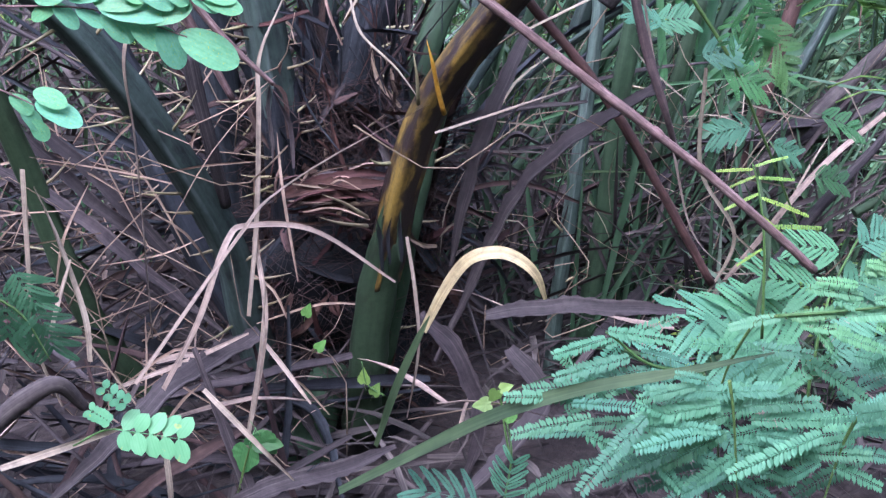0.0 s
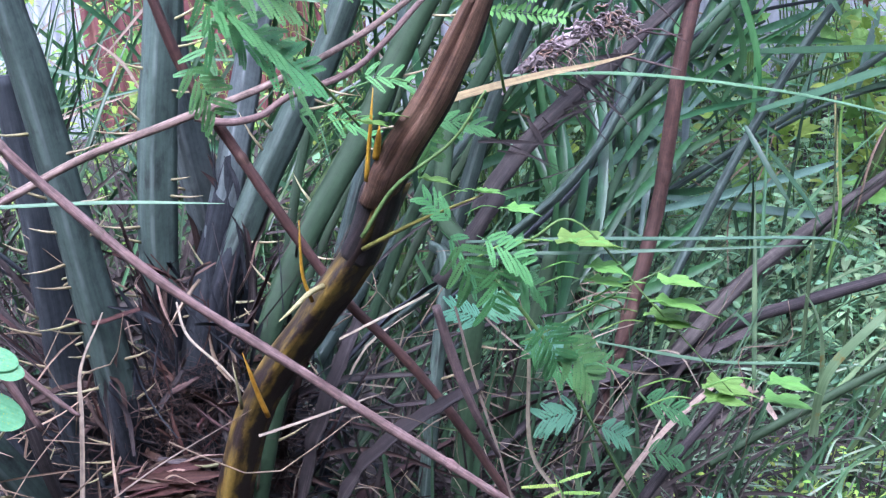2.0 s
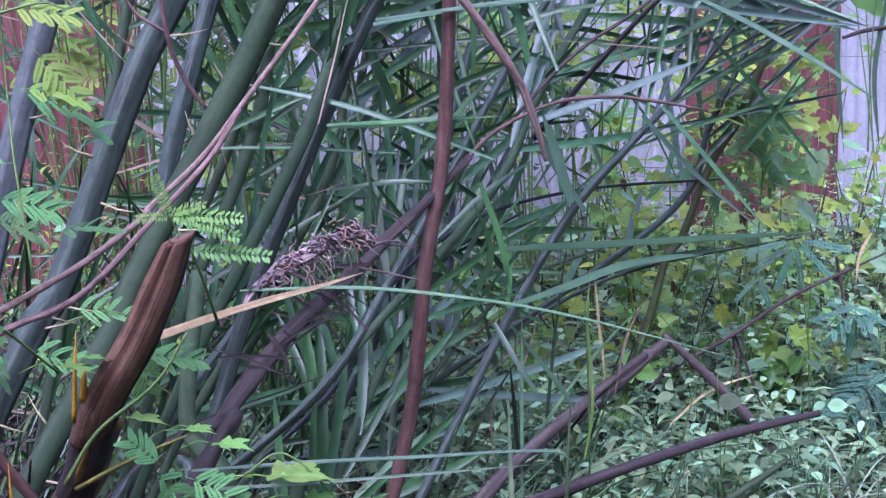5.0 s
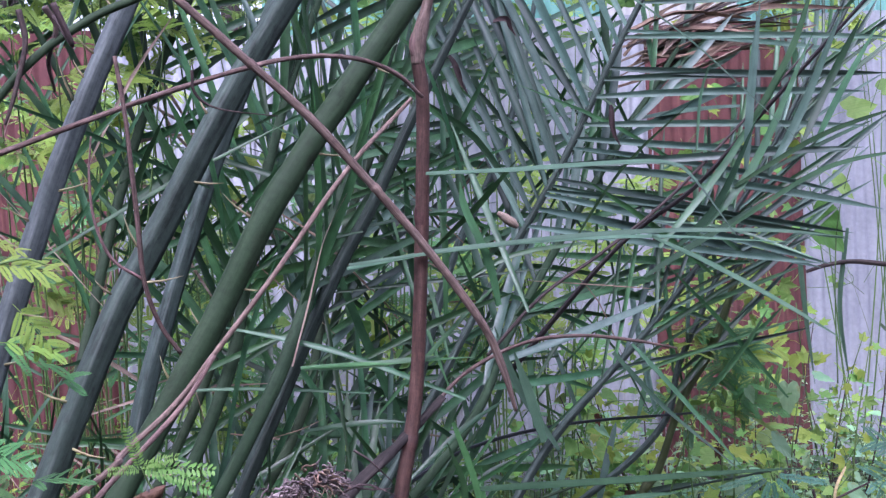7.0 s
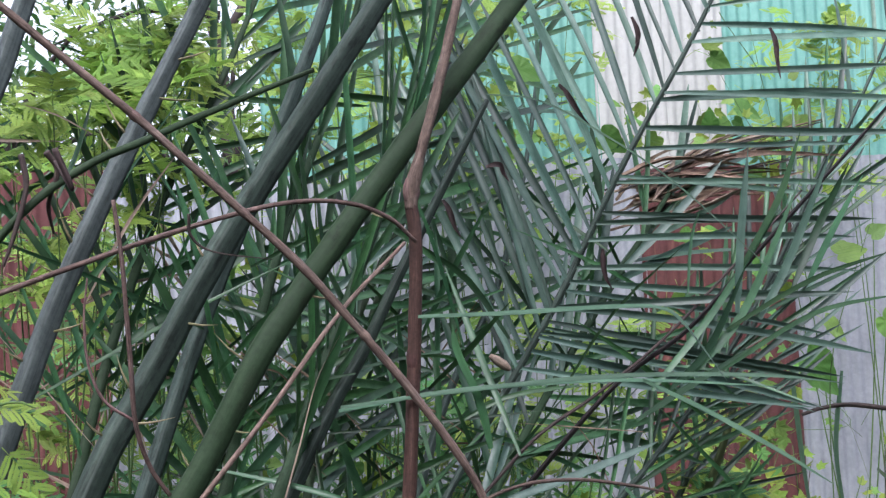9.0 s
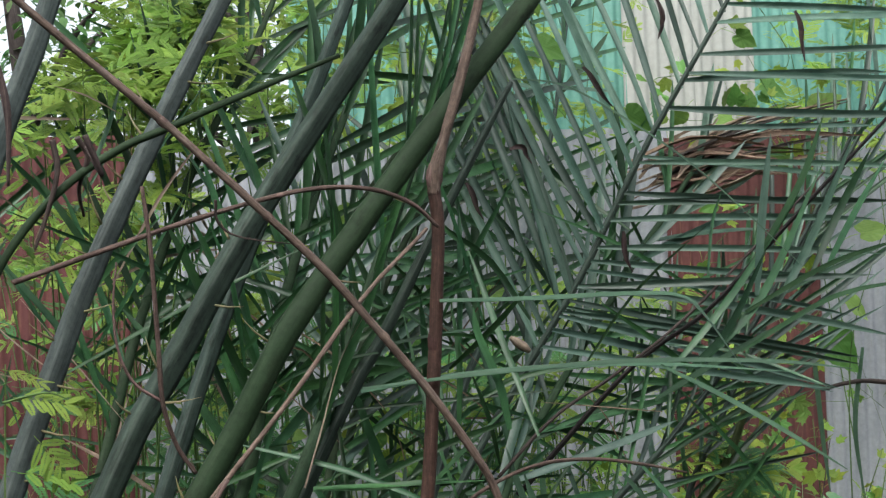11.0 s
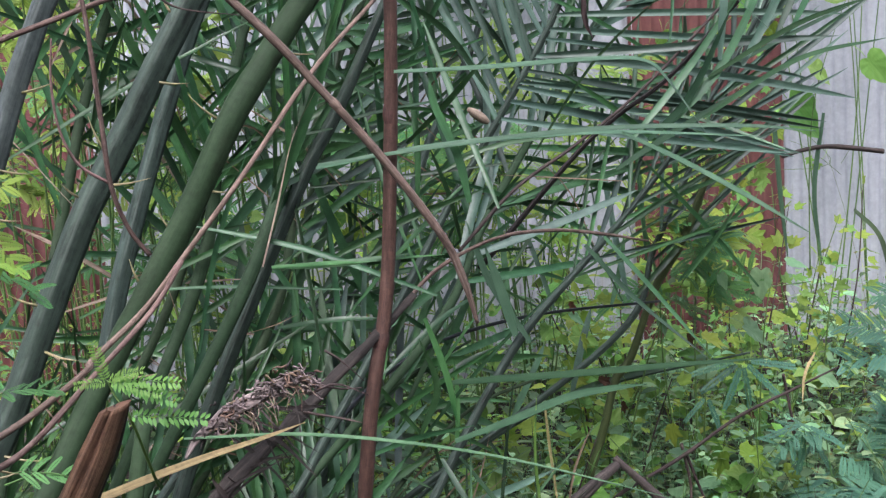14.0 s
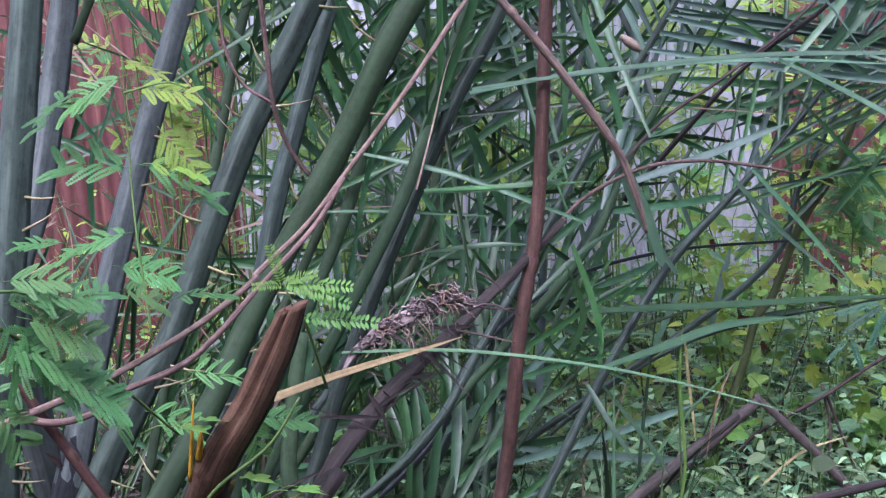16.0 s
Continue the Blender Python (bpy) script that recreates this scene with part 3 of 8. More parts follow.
bm = bmesh.new()
xs = [-400, -60, -15] + [-6 + 0.25 * i for i in range(57)] + [15, 60, 400]
ys = [-400, -60, -12, -4] + [-1 + 0.25 * i for i in range(45)] + [16, 60, 400]
grid = [[bm.verts.new((x, y, ground_height(x, y))) for x in xs] for y in ys]
for j in range(len(ys) - 1):
    for i in range(len(xs) - 1):
        bm.faces.new((grid[j][i], grid[j][i + 1], grid[j + 1][i + 1], grid[j + 1][i])).smooth = True
tagged(part("ground", bm, SOIL), "dark bare soil under the undergrowth", "ground", kind="structure")



# ---- unseen hedge closing the place behind and beside the camera, added to block light ----
def hedge():
    bm = bmesh.new()
    rows = []
    for j in range(57):
        row = []
        for i in range(281):
            a = math.pi * (0.93 + 1.14 * i / 280)
            r = 5.2 + 0.7 * noise.noise((i * 0.0875, j * 0.125, 1.0)) + 0.35 * noise.noise((i * 0.275, j * 0.325, 4.0)) + random.uniform(-0.16, 0.16) - 0.0175 * j
            row.append(bm.verts.new((1.2 + 1.25 * r * math.cos(a), 2.0 + r * math.sin(a), GROUND - 0.1 + j * 0.0825 + (random.uniform(-0.05, 0.3) if j == 56 else 0))))
        rows.append(row)
    for j in range(56):
        for i in range(280):
            bm.faces.new((rows[j][i], rows[j][i + 1], rows[j + 1][i + 1], rows[j + 1][i]))
    return tagged(part("backdrop", bm, LEAFLET), "dark green unseen hedge added to block light", "hedge", kind="structure")


hedge()


# ---- fence of corrugated sheets ----
def sheet(name, x, y, z0, z1, width, material, label, turn=0.0, lean=0.0, category="corrugated sheet", group="fence sheets"):
    bm = bmesh.new()
    cols = int(width / 0.076 * 8)
    back = []
    for layer in (0, 0.0012):
        rows = []
        for r in range(7):
            z = z0 + (z1 - z0) * r / 6
            row = []
            for c in range(cols + 1):
                u = c / cols * width
                w = 0.010 * math.sin(2 * math.pi * u / 0.076)
                dent = 0.012 * noise.noise((x * 3 + u * 2, z * 1.5, 0.3))
                row.append(bm.verts.new((u, w + dent + layer, z + (0.006 * noise.noise((u * 8, x, z)) if r in (0, 6) else 0))))
            rows.append(row)
        for r in range(6):
            for c in range(cols):
                vs = (rows[r][c], rows[r][c + 1], rows[r + 1][c + 1], rows[r + 1][c])
                bm.faces.new(vs if layer == 0 else vs[::-1]).smooth = True
        back.append(rows)
    ob = part(name, bm, material)
    ob.matrix_basis = pose(x, y, 0, lean, 0, turn)
    return tagged(ob, label, category, group)


ZL = "blue-grey galvanised corrugated sheet, stained and weathered"
RL = "rust-brown corrugated sheet with peeling streaks"
FENCE_Y, FOOT, TOP = 7.5, -0.24, 2.66
cursor = -4.9
for k, (w, rusty) in enumerate([(0.8, 0), (0.8, 1), (0.8, 0), (0.8, 0), (0.75, 1), (0.87, 1), (0.8, 0), (0.8, 0), (0.8, 0), (0.78, 0), (0.95, 1), (0.8, 0), (0.8, 0), (0.8, 0), (0.8, 1), (0.8, 0)]):
    dy = 0.012 * (k % 2)
    sheet("corrugated_sheet", cursor, FENCE_Y + dy, FOOT + 0.03 * math.sin(k * 2.3), TOP + 0.05 * math.sin(k * 1.7), w + 0.03, RUST if rusty else ZINC, RL if rusty else ZL)
    cursor += w
for x, w, z0, z1, m, lab in [(0.85, 1.0, FOOT, 4.3, TEAL, "teal painted corrugated sheet above the fence"), (1.80, 1.14, FOOT, 4.3, TEAL, "teal painted corrugated sheet above the fence"),
                             (2.90, 0.46, FOOT, 4.25, CREAM, "cream corrugated sheet with rust runs above the fence"), (3.33, 0.42, FOOT, 4.3, CREAM, "cream corrugated sheet with rust runs above the fence"),
                             (3.72, 1.18, FOOT, 4.3, TEAL, "teal painted corrugated sheet above the fence"), (4.85, 0.9, FOOT, 4.3, TEAL, "teal painted corrugated sheet above the fence")]:
    sheet("corrugated_sheet", x, FENCE_Y + 0.10 + (0.03 if m is TEAL else 0.0) + 0.012 * (round(x) % 2), z0, z1, w, m, lab, group="upper sheets")


# ---- the palm ----
palm = thing("palm", "spiny clumping palm with grey-green leaf stalks and fibrous brown base", "palm", where=(0, 0, 0))


def fibre_trunk():
    # Trunk takes the dark sheath colour in place of the shadow between stalks.
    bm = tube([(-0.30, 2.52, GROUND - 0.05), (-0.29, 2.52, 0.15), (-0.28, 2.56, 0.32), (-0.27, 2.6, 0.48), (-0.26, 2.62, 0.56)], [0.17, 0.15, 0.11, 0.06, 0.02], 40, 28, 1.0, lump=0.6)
    return part("trunk", bm, SHADED_SHEATH, palm, "fibrous trunk base coloured dark for shadow")


fibre_trunk()


def fibre_strands():
    """Loose brown fibres that wrap the base of the palm."""
    bm = bmesh.new()
    for i in range(1900):
        a = random.uniform(math.pi * 0.95, math.pi * 2.05)
        z = random.uniform(-0.1, 0.62)
        r = 0.17 - 0.1 * max(0, z) + random.uniform(-0.01, 0.09)
        c = Vector((-0.28 + 0.06 * z, 2.53, z)) + Vector((math.cos(a) * r, math.sin(a) * r, 0))
        d = Vector((random.gauss(0, 1), random.gauss(0, 0.5), random.gauss(0, 0.8))).normalized() * random.uniform(0.03, 0.11)
        e = jitter((0, 0, 0), 0.03)
        tube([c - d, c + e, c + d], [random.uniform(0.0004, 0.0014), 0.0003], 4, 3, bm=bm)
    return part("fibre", bm, FIBRE, palm, "matted dry fibre")


fibre_strands()


def petiole(pts, radii, material, label="", squash=0.75, spines=0, spine_l=0.072, spine_m=None, up=(0.2, -0.9, 0.35), sides=12, name="leaf_stalk", parent=None, sheath=0.0):
    """A leaf stalk with spines standing off along both edges."""
    keel = 0.0 if material is PETIOLE else 0.75
    ob = part(name, tube(pts, radii, max(24, 10 * len(pts)), 24, squash, up, 0.08, ridge=0.0 if keel else 0.12, flute=0.02, keel=keel), material, parent or palm, label)
    # A dark sleeve on the lower stalk: old base colour and painted shade.
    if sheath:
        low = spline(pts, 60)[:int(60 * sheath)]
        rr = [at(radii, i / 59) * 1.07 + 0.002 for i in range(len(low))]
        part("sheath", tube(low, rr[:-5] + [rr[-5] * 0.99, rr[-5] * 0.97, rr[-5] * 0.94, rr[-5] * 0.9, rr[-5] * 0.8], 60, 24, squash, up, 0.14, flute=0.03, rag=0.06, keel=keel), SHADED_SHEATH, ob, "old stalk base, darkened further for shade")
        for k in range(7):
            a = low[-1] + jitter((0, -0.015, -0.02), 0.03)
            part("fibre_strip", ribbon([a - Vector((0, 0, 0.09)), a, a + jitter((0, -0.01, 0.05), 0.03)], random.uniform(0.006, 0.016), 7, 0.5, (0, -1, 0.2), ragged=0.4), random.choice((SHADED_SHEATH, DEAD, FIBRE)), ob)
    if spines:
        path = spline(pts, 60)
        fr = frames(path, up)
        for k in range(spines):
            u = 0.2 + 0.62 * ((k + random.random() * 0.6) / spines) ** 1.3
            i = int(u * 59)
            t, s, n = fr[i]
            sd = random.choice((-1, 1))
            o = path[i] + s * (sd * at(radii, u) * 0.85)
            d = (s * sd + t * random.uniform(-0.1, 0.9) + n * random.uniform(-0.3, 0.7)).normalized()
            L = spine_l * random.uniform(0.5, 1.25)
            part("spine", tube([o - d * 0.005, o + d * (L * 0.5), o + d * L + t * (0.1 * L)], [0.0036, 0.0024, 0.0005], 5, 5), spine_m or SPINE, ob)
    return ob


def in_clearing(p):
    """The open weedy patch beside the palm, below its arching fronds."""
    return p.x > 0.35 + 0.21 * p.y and p.z < 1.22 - 0.2 * (p.y - 3)


def leaflets(rachis, pts, count, length, angle=55, u0=0.1, u1=1.0, plane=(0, -1, 0.1), lift=0.1, width=1.0, sides=(-1, 1), loose=6.0, shrink=0.45, meshes=None, angle2=0, up=0.12):
    """Leaflets along a rachis, each an object of its own under it."""
    path = spline(pts, 120)
    fr = frames(path, plane)
    for k in range(count):
        for sd in sides:
            u = u0 + (u1 - u0) * (k + random.uniform(-0.25, 0.25) + (0.25 if sd > 0 else 0)) / count
            i = max(0, min(119, int(u * 119)))
            t, s, n = fr[i]
            a = radians((angle if sd > 0 else angle2 or angle) * (1.05 - 0.35 * u) + random.gauss(0, loose))
            d = t * math.cos(a) + s * (sd * math.sin(a)) + n * (lift + random.gauss(0, 0.10))
            f = 1 - shrink * (2 * (u - 0.45)) ** 2
            L = length * max(0.3, f) * random.uniform(0.85, 1.1)
            if any(in_clearing(path[i] + d.normalized() * (L * v)) for v in (0.55, 1.0)) and random.random() < 0.88:
                continue
            nrm = n + s * random.gauss(0.0, 0.35) + Vector((0, 0, up))
            wid = width * random.uniform(0.75, 1.15) * 0.5
            shared("leaflet", random.choice(meshes or LEAFLETS), rachis, basis(path[i], d, nrm, (wid, L, L * 0.9)))


# stalks round the base
petiole([(-0.381, 2.5, -0.447), (-0.45, 2.32, 0.083), (-0.467, 2.24, 0.351), (-0.52, 2.12, 0.594), (-0.58, 2, 0.796), (-0.636, 1.92, 0.918), (-0.731, 1.82, 1.074)], [0.04, 0.036, 0.032, 0.029, 0.027, 0.025, 0.022], PETIOLE_GREY, "broad dull green stalk", spines=12)
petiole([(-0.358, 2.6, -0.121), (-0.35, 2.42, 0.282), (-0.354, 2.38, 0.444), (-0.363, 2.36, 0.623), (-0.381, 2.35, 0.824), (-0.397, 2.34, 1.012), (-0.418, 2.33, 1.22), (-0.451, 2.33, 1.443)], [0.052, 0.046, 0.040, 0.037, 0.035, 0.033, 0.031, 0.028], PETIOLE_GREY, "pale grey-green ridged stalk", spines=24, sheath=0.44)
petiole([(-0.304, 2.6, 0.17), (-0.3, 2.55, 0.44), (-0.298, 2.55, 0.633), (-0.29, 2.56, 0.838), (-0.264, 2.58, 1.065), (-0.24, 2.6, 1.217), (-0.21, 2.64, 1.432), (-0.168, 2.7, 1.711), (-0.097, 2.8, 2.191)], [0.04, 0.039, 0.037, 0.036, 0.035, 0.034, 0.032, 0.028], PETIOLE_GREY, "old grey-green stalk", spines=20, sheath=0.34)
petiole([(-0.454, 2.6, -0.041), (-0.494, 2.5, 0.446), (-0.498, 2.5, 0.599), (-0.502, 2.5, 0.746), (-0.503, 2.5, 0.945), (-0.523, 2.52, 1.197)], [0.04, 0.038, 0.036, 0.034, 0.03], PETIOLE_OLD, "old dark stalk", spines=14)
petiole([(-0.448, 2.42, -0.001), (-0.575, 2.4, 0.332), (-0.649, 2.42, 0.582), (-0.717, 2.45, 0.769), (-0.808, 2.5, 0.968)], [0.04, 0.036, 0.032, 0.03, 0.026], PETIOLE_OLD, "old dark stalk", spines=14)
petiole([(-0.568, 2.5, -0.44), (-0.758, 2.37, 0.066), (-0.806, 2.32, 0.277), (-0.835, 2.3, 0.469), (-0.865, 2.25, 0.69)], [0.03, 0.028, 0.026, 0.022], PETIOLE, "broad dark green stalk", spines=6)
petiole([(0.239, 2.6, -0.314), (0.264, 2.6, -0.011), (0.301, 2.62, 0.231), (0.337, 2.65, 0.506), (0.363, 2.7, 0.689), (0.294, 2.75, 0.807), (0.345, 2.85, 1.109)], [0.024, 0.024, 0.023, 0.022, 0.02, 0.017], PETIOLE, "broad dark green stalk", spines=4)
petiole([(0.156, 2.55, -0.279), (0.189, 2.55, 0.046), (0.217, 2.58, 0.224), (0.256, 2.62, 0.469), (0.292, 2.7, 0.692), (0.267, 2.8, 0.704)], [0.016, 0.016, 0.015, 0.014, 0.012], PETIOLE_GREY, "slender pale stalk", spines=3)
petiole([(0.234, 2.7, -0.378), (0.314, 2.7, -0.066), (0.393, 2.74, 0.19), (0.472, 2.8, 0.44), (0.535, 2.85, 0.646)], [0.02, 0.02, 0.018, 0.016], PETIOLE, "broad dark green stalk")
petiole([(-0.311, 2.4, -0.503), (-0.222, 2.34, -0.074), (-0.159, 2.33, 0.198), (-0.104, 2.37, 0.402), (-0.059, 2.42, 0.548), (0.037, 2.5, 0.728)], [0.036, 0.033, 0.029, 0.026, 0.024, 0.02], PETIOLE, "broad dark green stalk", spines=4)
petiole([(-0.395, 2.2, -0.373), (-0.353, 2.27, -0.136), (-0.294, 2.36, 0.028)], [0.05, 0.05, 0.04], PETIOLE, "broad dark green stalk")

# the cut stalk with torn top
stump = petiole([(-0.176, 2.238, 0.269), (-0.15, 2.22, 0.372), (-0.119, 2.2, 0.494), (-0.056, 2.18, 0.656), (0.066, 2.13, 0.833), (0.153, 2.09, 0.956), (0.208, 2.03, 1.089)], [0.032, 0.032, 0.031, 0.030, 0.029, 0.029, 0.029], STUMP, "yellow and blackened cut stalk", 0.85)
part("lower_stalk", tube([(-0.238, 2.28, -0.091), (-0.216, 2.265, 0.053), (-0.182, 2.24, 0.244), (-0.158, 2.225, 0.347), (-0.144, 2.218, 0.396)], [0.039, 0.038, 0.036, 0.035, 0.026], 30, 20, 0.85, (0.2, -0.9, 0.35), 0.2, flute=0.05, rag=0.06), PETIOLE, stump, "dark green lower end of the stalk")
for k in range(9):
    a = Vector([(-0.148, 2.2, 0.387)][0]) + jitter((0, -0.01, 0), 0.022)
    part("fibre_strip", ribbon([a - Vector((0, 0, 0.06)), a, a + jitter((0.004, -0.004, 0.04), 0.012)], random.uniform(0.006, 0.014), 7, 0.4, (0, -1, 0.2), ragged=0.4), random.choice((PETIOLE, SHADED_SHEATH)), stump)


def torn_top():
    """The split end: a woody shaft with a deep cleft, a slanting ragged top and a black rind along one side."""
    pts = [(0.186, 2.035, 1.05), (0.207, 2.0, 1.102), (0.234, 1.98, 1.152), (0.282, 1.95, 1.228), (0.326, 1.925, 1.312), (0.362, 1.9, 1.389)]
    up, sides, n = (0.3, -0.9, 0.3), 36, 46

    def shaft(i0, i1, grow, inner, slant):
        bm = bmesh.new()
        uv = bm.loops.layers.uv.verify()
        path = spline(pts, n)
        fr = frames(path, up)
        rings = []
        for i in range(i0, i1):
            t, s, nn = fr[i]
            u = i / (n - 1)
            ring = []
            for k in range(sides):
                a = 2 * math.pi * k / sides
                r = at([0.028, 0.028, 0.028, 0.0265, 0.025, 0.0185], u) * grow
                cleft = math.exp(-((a - 1.9 - 0.25 * u) / 0.16) ** 2) * min(1, 3.2 * max(0, u - 0.12))
                shelf = 0.16 if 1.9 < a < 3.3 and u > 0.25 else 0.0
                fine = 0.05 * noise.noise((a * 5, u * 3.0, 2.0)) + 0.03 * noise.noise((a * 12, u * 4.0, 7.0))
                r *= (1 - 0.5 * cleft - shelf * inner + fine)
                q = Vector((0, 0, 0))
                if i1 == n and i > n - 9:
                    v = (i - n + 9) / 8
                    q = t * v * (slant * math.cos(a - 0.2) + 0.007 * noise.noise((a * 7, 1.0, 0.0)))
                ring.append(bm.verts.new(path[i] + q + s * (r * math.cos(a)) + nn * (r * 0.55 * math.sin(a))))
            rings.append((ring, i * 0.008))
        for (ra, va), (rb, vb) in zip(rings, rings[1:]):
            for k in range(sides):
                f = bm.faces.new((ra[k], ra[(k + 1) % sides], rb[(k + 1) % sides], rb[k]))
                f.smooth = True
                for l, (kk, vv) in zip(f.loops, ((k, va), (k + 1, va), (k + 1, vb), (k, vb))):
                    l[uv].uv = (kk / sides * 0.25, vv)
        bm.faces.new(rings[-1][0])
        bm.faces.new(rings[0][0][::-1])
        return bm

    wood = shaft(0, n, 1.0, 1.0, 0.017)
    ax = spline(pts, 40)
    for k in range(8):
        o = ax[random.randint(34, 38)] + jitter((0, 0, 0), 0.009)
        tube([o, o + jitter((0.008, -0.004, 0.016), 0.006)], [0.0025, 0.0006], 4, 4, bm=wood)
    part("burnt_band", tube([(0.142, 2.094, 0.941), (0.165, 2.08, 0.985), (0.186, 2.05, 1.04), (0.200, 2.03, 1.078), (0.206, 2.02, 1.095)], [0.0285, 0.030, 0.0305, 0.030, 0.026], 30, 20, 0.85, (0.2, -0.9, 0.35), 0.25, flute=0.05, rag=0.03), CHAR, stump, "blackened band below the torn wood")
    rind = [Vector(p) + Vector((0.0085, 0.007, -0.002)) for p in pts]
    part("rind", tube(rind, [0.027, 0.025, 0.024, 0.022, 0.019, 0.011], 40, 16, 0.5, up, 0.25), CHAR, stump, "blackened rind along the torn side")
    return part("torn_end", wood, TORN, stump, "split brown torn wood")


torn_top()
for s, r in (([(0.175, 2, 1.098), (0.187, 1.98, 1.174), (0.198, 1.97, 1.249)], 0.0040), ([(0.193, 1.99, 1.136), (0.199, 1.98, 1.165), (0.203, 1.975, 1.192)], 0.0062), ([(0.063, 2.1, 0.865), (0.054, 2.08, 0.915), (0.055, 2.07, 0.965), (0.059, 2.06, 1.022)], 0.0036), ([(-0.036, 2.12, 0.647), (-0.045, 2.1, 0.697), (-0.051, 2.08, 0.748), (-0.059, 2.07, 0.793)], 0.005)):
    part("spine", tube(s, [r, r * 0.9, r * 0.7, 0.0005], 10, 6), SPINE_ORANGE, stump, "orange spine")
part("spine", tube([(0.084, 2.1, 0.891), (0.062, 2.07, 0.891), (0.04, 2.03, 0.883), (0.018, 2, 0.874)], [0.005, 0.0048, 0.004, 0.001], 8, 6), PALE, stump, "pale cut spine")
part("spine", tube([(0.158, 2.05, 0.969), (0.25, 2, 1.027), (0.351, 1.95, 1.079)], [0.0042, 0.0032, 0.0012], 8, 6), OLIVE, stump, "long olive spine")
for s in ([(-0.18, 2.1, 0.466), (-0.213, 2.05, 0.515), (-0.244, 2, 0.553)], [(-0.181, 2.1, 0.449), (-0.225, 2.05, 0.478), (-0.252, 2, 0.512)], [(-0.135, 2.12, 0.559), (-0.154, 2.1, 0.567), (-0.166, 2.08, 0.583)], [(-0.08, 2.12, 0.666), (-0.079, 2.1, 0.718), (-0.083, 2.1, 0.762)]):
    part("spine", tube(s, [0.004, 0.003, 0.0006], 6, 5), SPINE, stump)

# tall stalks that carry fronds
def frond(pts, radii, material, label, count, length, **kw):
    spines, rooted = kw.pop("spines", 0), kw.pop("rooted", True)
    way, girth = pts, radii
    if pts[0][2] > 0.55 and rooted:
        # the lower stalk, down to the palm's base
        root = Vector((random.uniform(-0.35, 0.05), random.uniform(2.66, 2.9), 0.0))
        knee = root.lerp(Vector(pts[0]), 0.5) + (root - Vector(pts[0])).cross(Vector((0, 1, 0))).normalized() * -0.05
        way, girth = [root, knee] + [Vector(p) for p in pts], [radii[0] * (1.25 if radii[0] > 0.03 else 0.7), radii[0] * (1.12 if radii[0] > 0.03 else 0.75)] + list(radii)
    ob = petiole(way, girth, material, label, spines=spines, sheath=kw.pop("sheath", 0.0), squash=kw.pop("squash", 0.75), name="frond")
    if count:
        leaflets(ob, pts, count, length, **kw)
    return ob


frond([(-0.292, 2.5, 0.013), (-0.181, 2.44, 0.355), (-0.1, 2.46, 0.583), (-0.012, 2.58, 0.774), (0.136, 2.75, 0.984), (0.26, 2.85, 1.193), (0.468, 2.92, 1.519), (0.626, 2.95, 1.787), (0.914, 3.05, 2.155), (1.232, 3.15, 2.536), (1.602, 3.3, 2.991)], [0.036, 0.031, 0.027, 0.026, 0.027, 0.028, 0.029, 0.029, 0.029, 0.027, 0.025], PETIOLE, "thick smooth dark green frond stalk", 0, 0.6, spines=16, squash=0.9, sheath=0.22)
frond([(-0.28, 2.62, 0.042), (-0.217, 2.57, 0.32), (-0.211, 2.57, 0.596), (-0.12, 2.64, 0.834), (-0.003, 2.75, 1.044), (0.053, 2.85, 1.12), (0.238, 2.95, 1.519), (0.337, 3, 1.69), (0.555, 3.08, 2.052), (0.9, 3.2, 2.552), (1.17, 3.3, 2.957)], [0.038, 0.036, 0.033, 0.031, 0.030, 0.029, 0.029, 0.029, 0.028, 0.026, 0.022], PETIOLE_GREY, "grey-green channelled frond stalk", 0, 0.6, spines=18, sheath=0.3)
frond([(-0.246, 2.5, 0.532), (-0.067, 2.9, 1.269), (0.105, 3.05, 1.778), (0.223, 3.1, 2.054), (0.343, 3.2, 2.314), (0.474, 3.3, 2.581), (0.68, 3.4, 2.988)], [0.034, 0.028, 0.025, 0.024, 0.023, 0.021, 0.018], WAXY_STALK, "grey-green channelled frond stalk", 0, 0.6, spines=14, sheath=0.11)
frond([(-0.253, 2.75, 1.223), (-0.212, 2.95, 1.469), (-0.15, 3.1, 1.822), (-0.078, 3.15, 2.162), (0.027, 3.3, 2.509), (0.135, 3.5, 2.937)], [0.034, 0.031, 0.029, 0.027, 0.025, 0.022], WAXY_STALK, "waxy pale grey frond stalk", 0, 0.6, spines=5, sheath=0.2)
frond([(0.222, 3.2, 1.092), (0.309, 3.3, 1.388), (0.48, 3.45, 1.848), (0.685, 3.6, 2.304), (0.842, 3.75, 2.681), (1.03, 4, 3.181)], [0.022, 0.022, 0.021, 0.02, 0.018, 0.014], PETIOLE_GREY, "slender grey frond stalk", 0, 0.6)

frond([(0.273, 3.05, 0.527), (0.339, 3.1, 0.686), (0.441, 3.2, 0.93), (0.608, 3.3, 1.253), (0.78, 3.4, 1.561), (0.886, 3.45, 1.721), (1.029, 3.5, 1.972), (1.159, 3.55, 2.188), (1.296, 3.6, 2.414)], [0.019, 0.019, 0.018, 0.017, 0.016, 0.015, 0.013, 0.011, 0.007], PETIOLE_GREY, "slender waxy grey-green frond stalk", 0, 0.6)

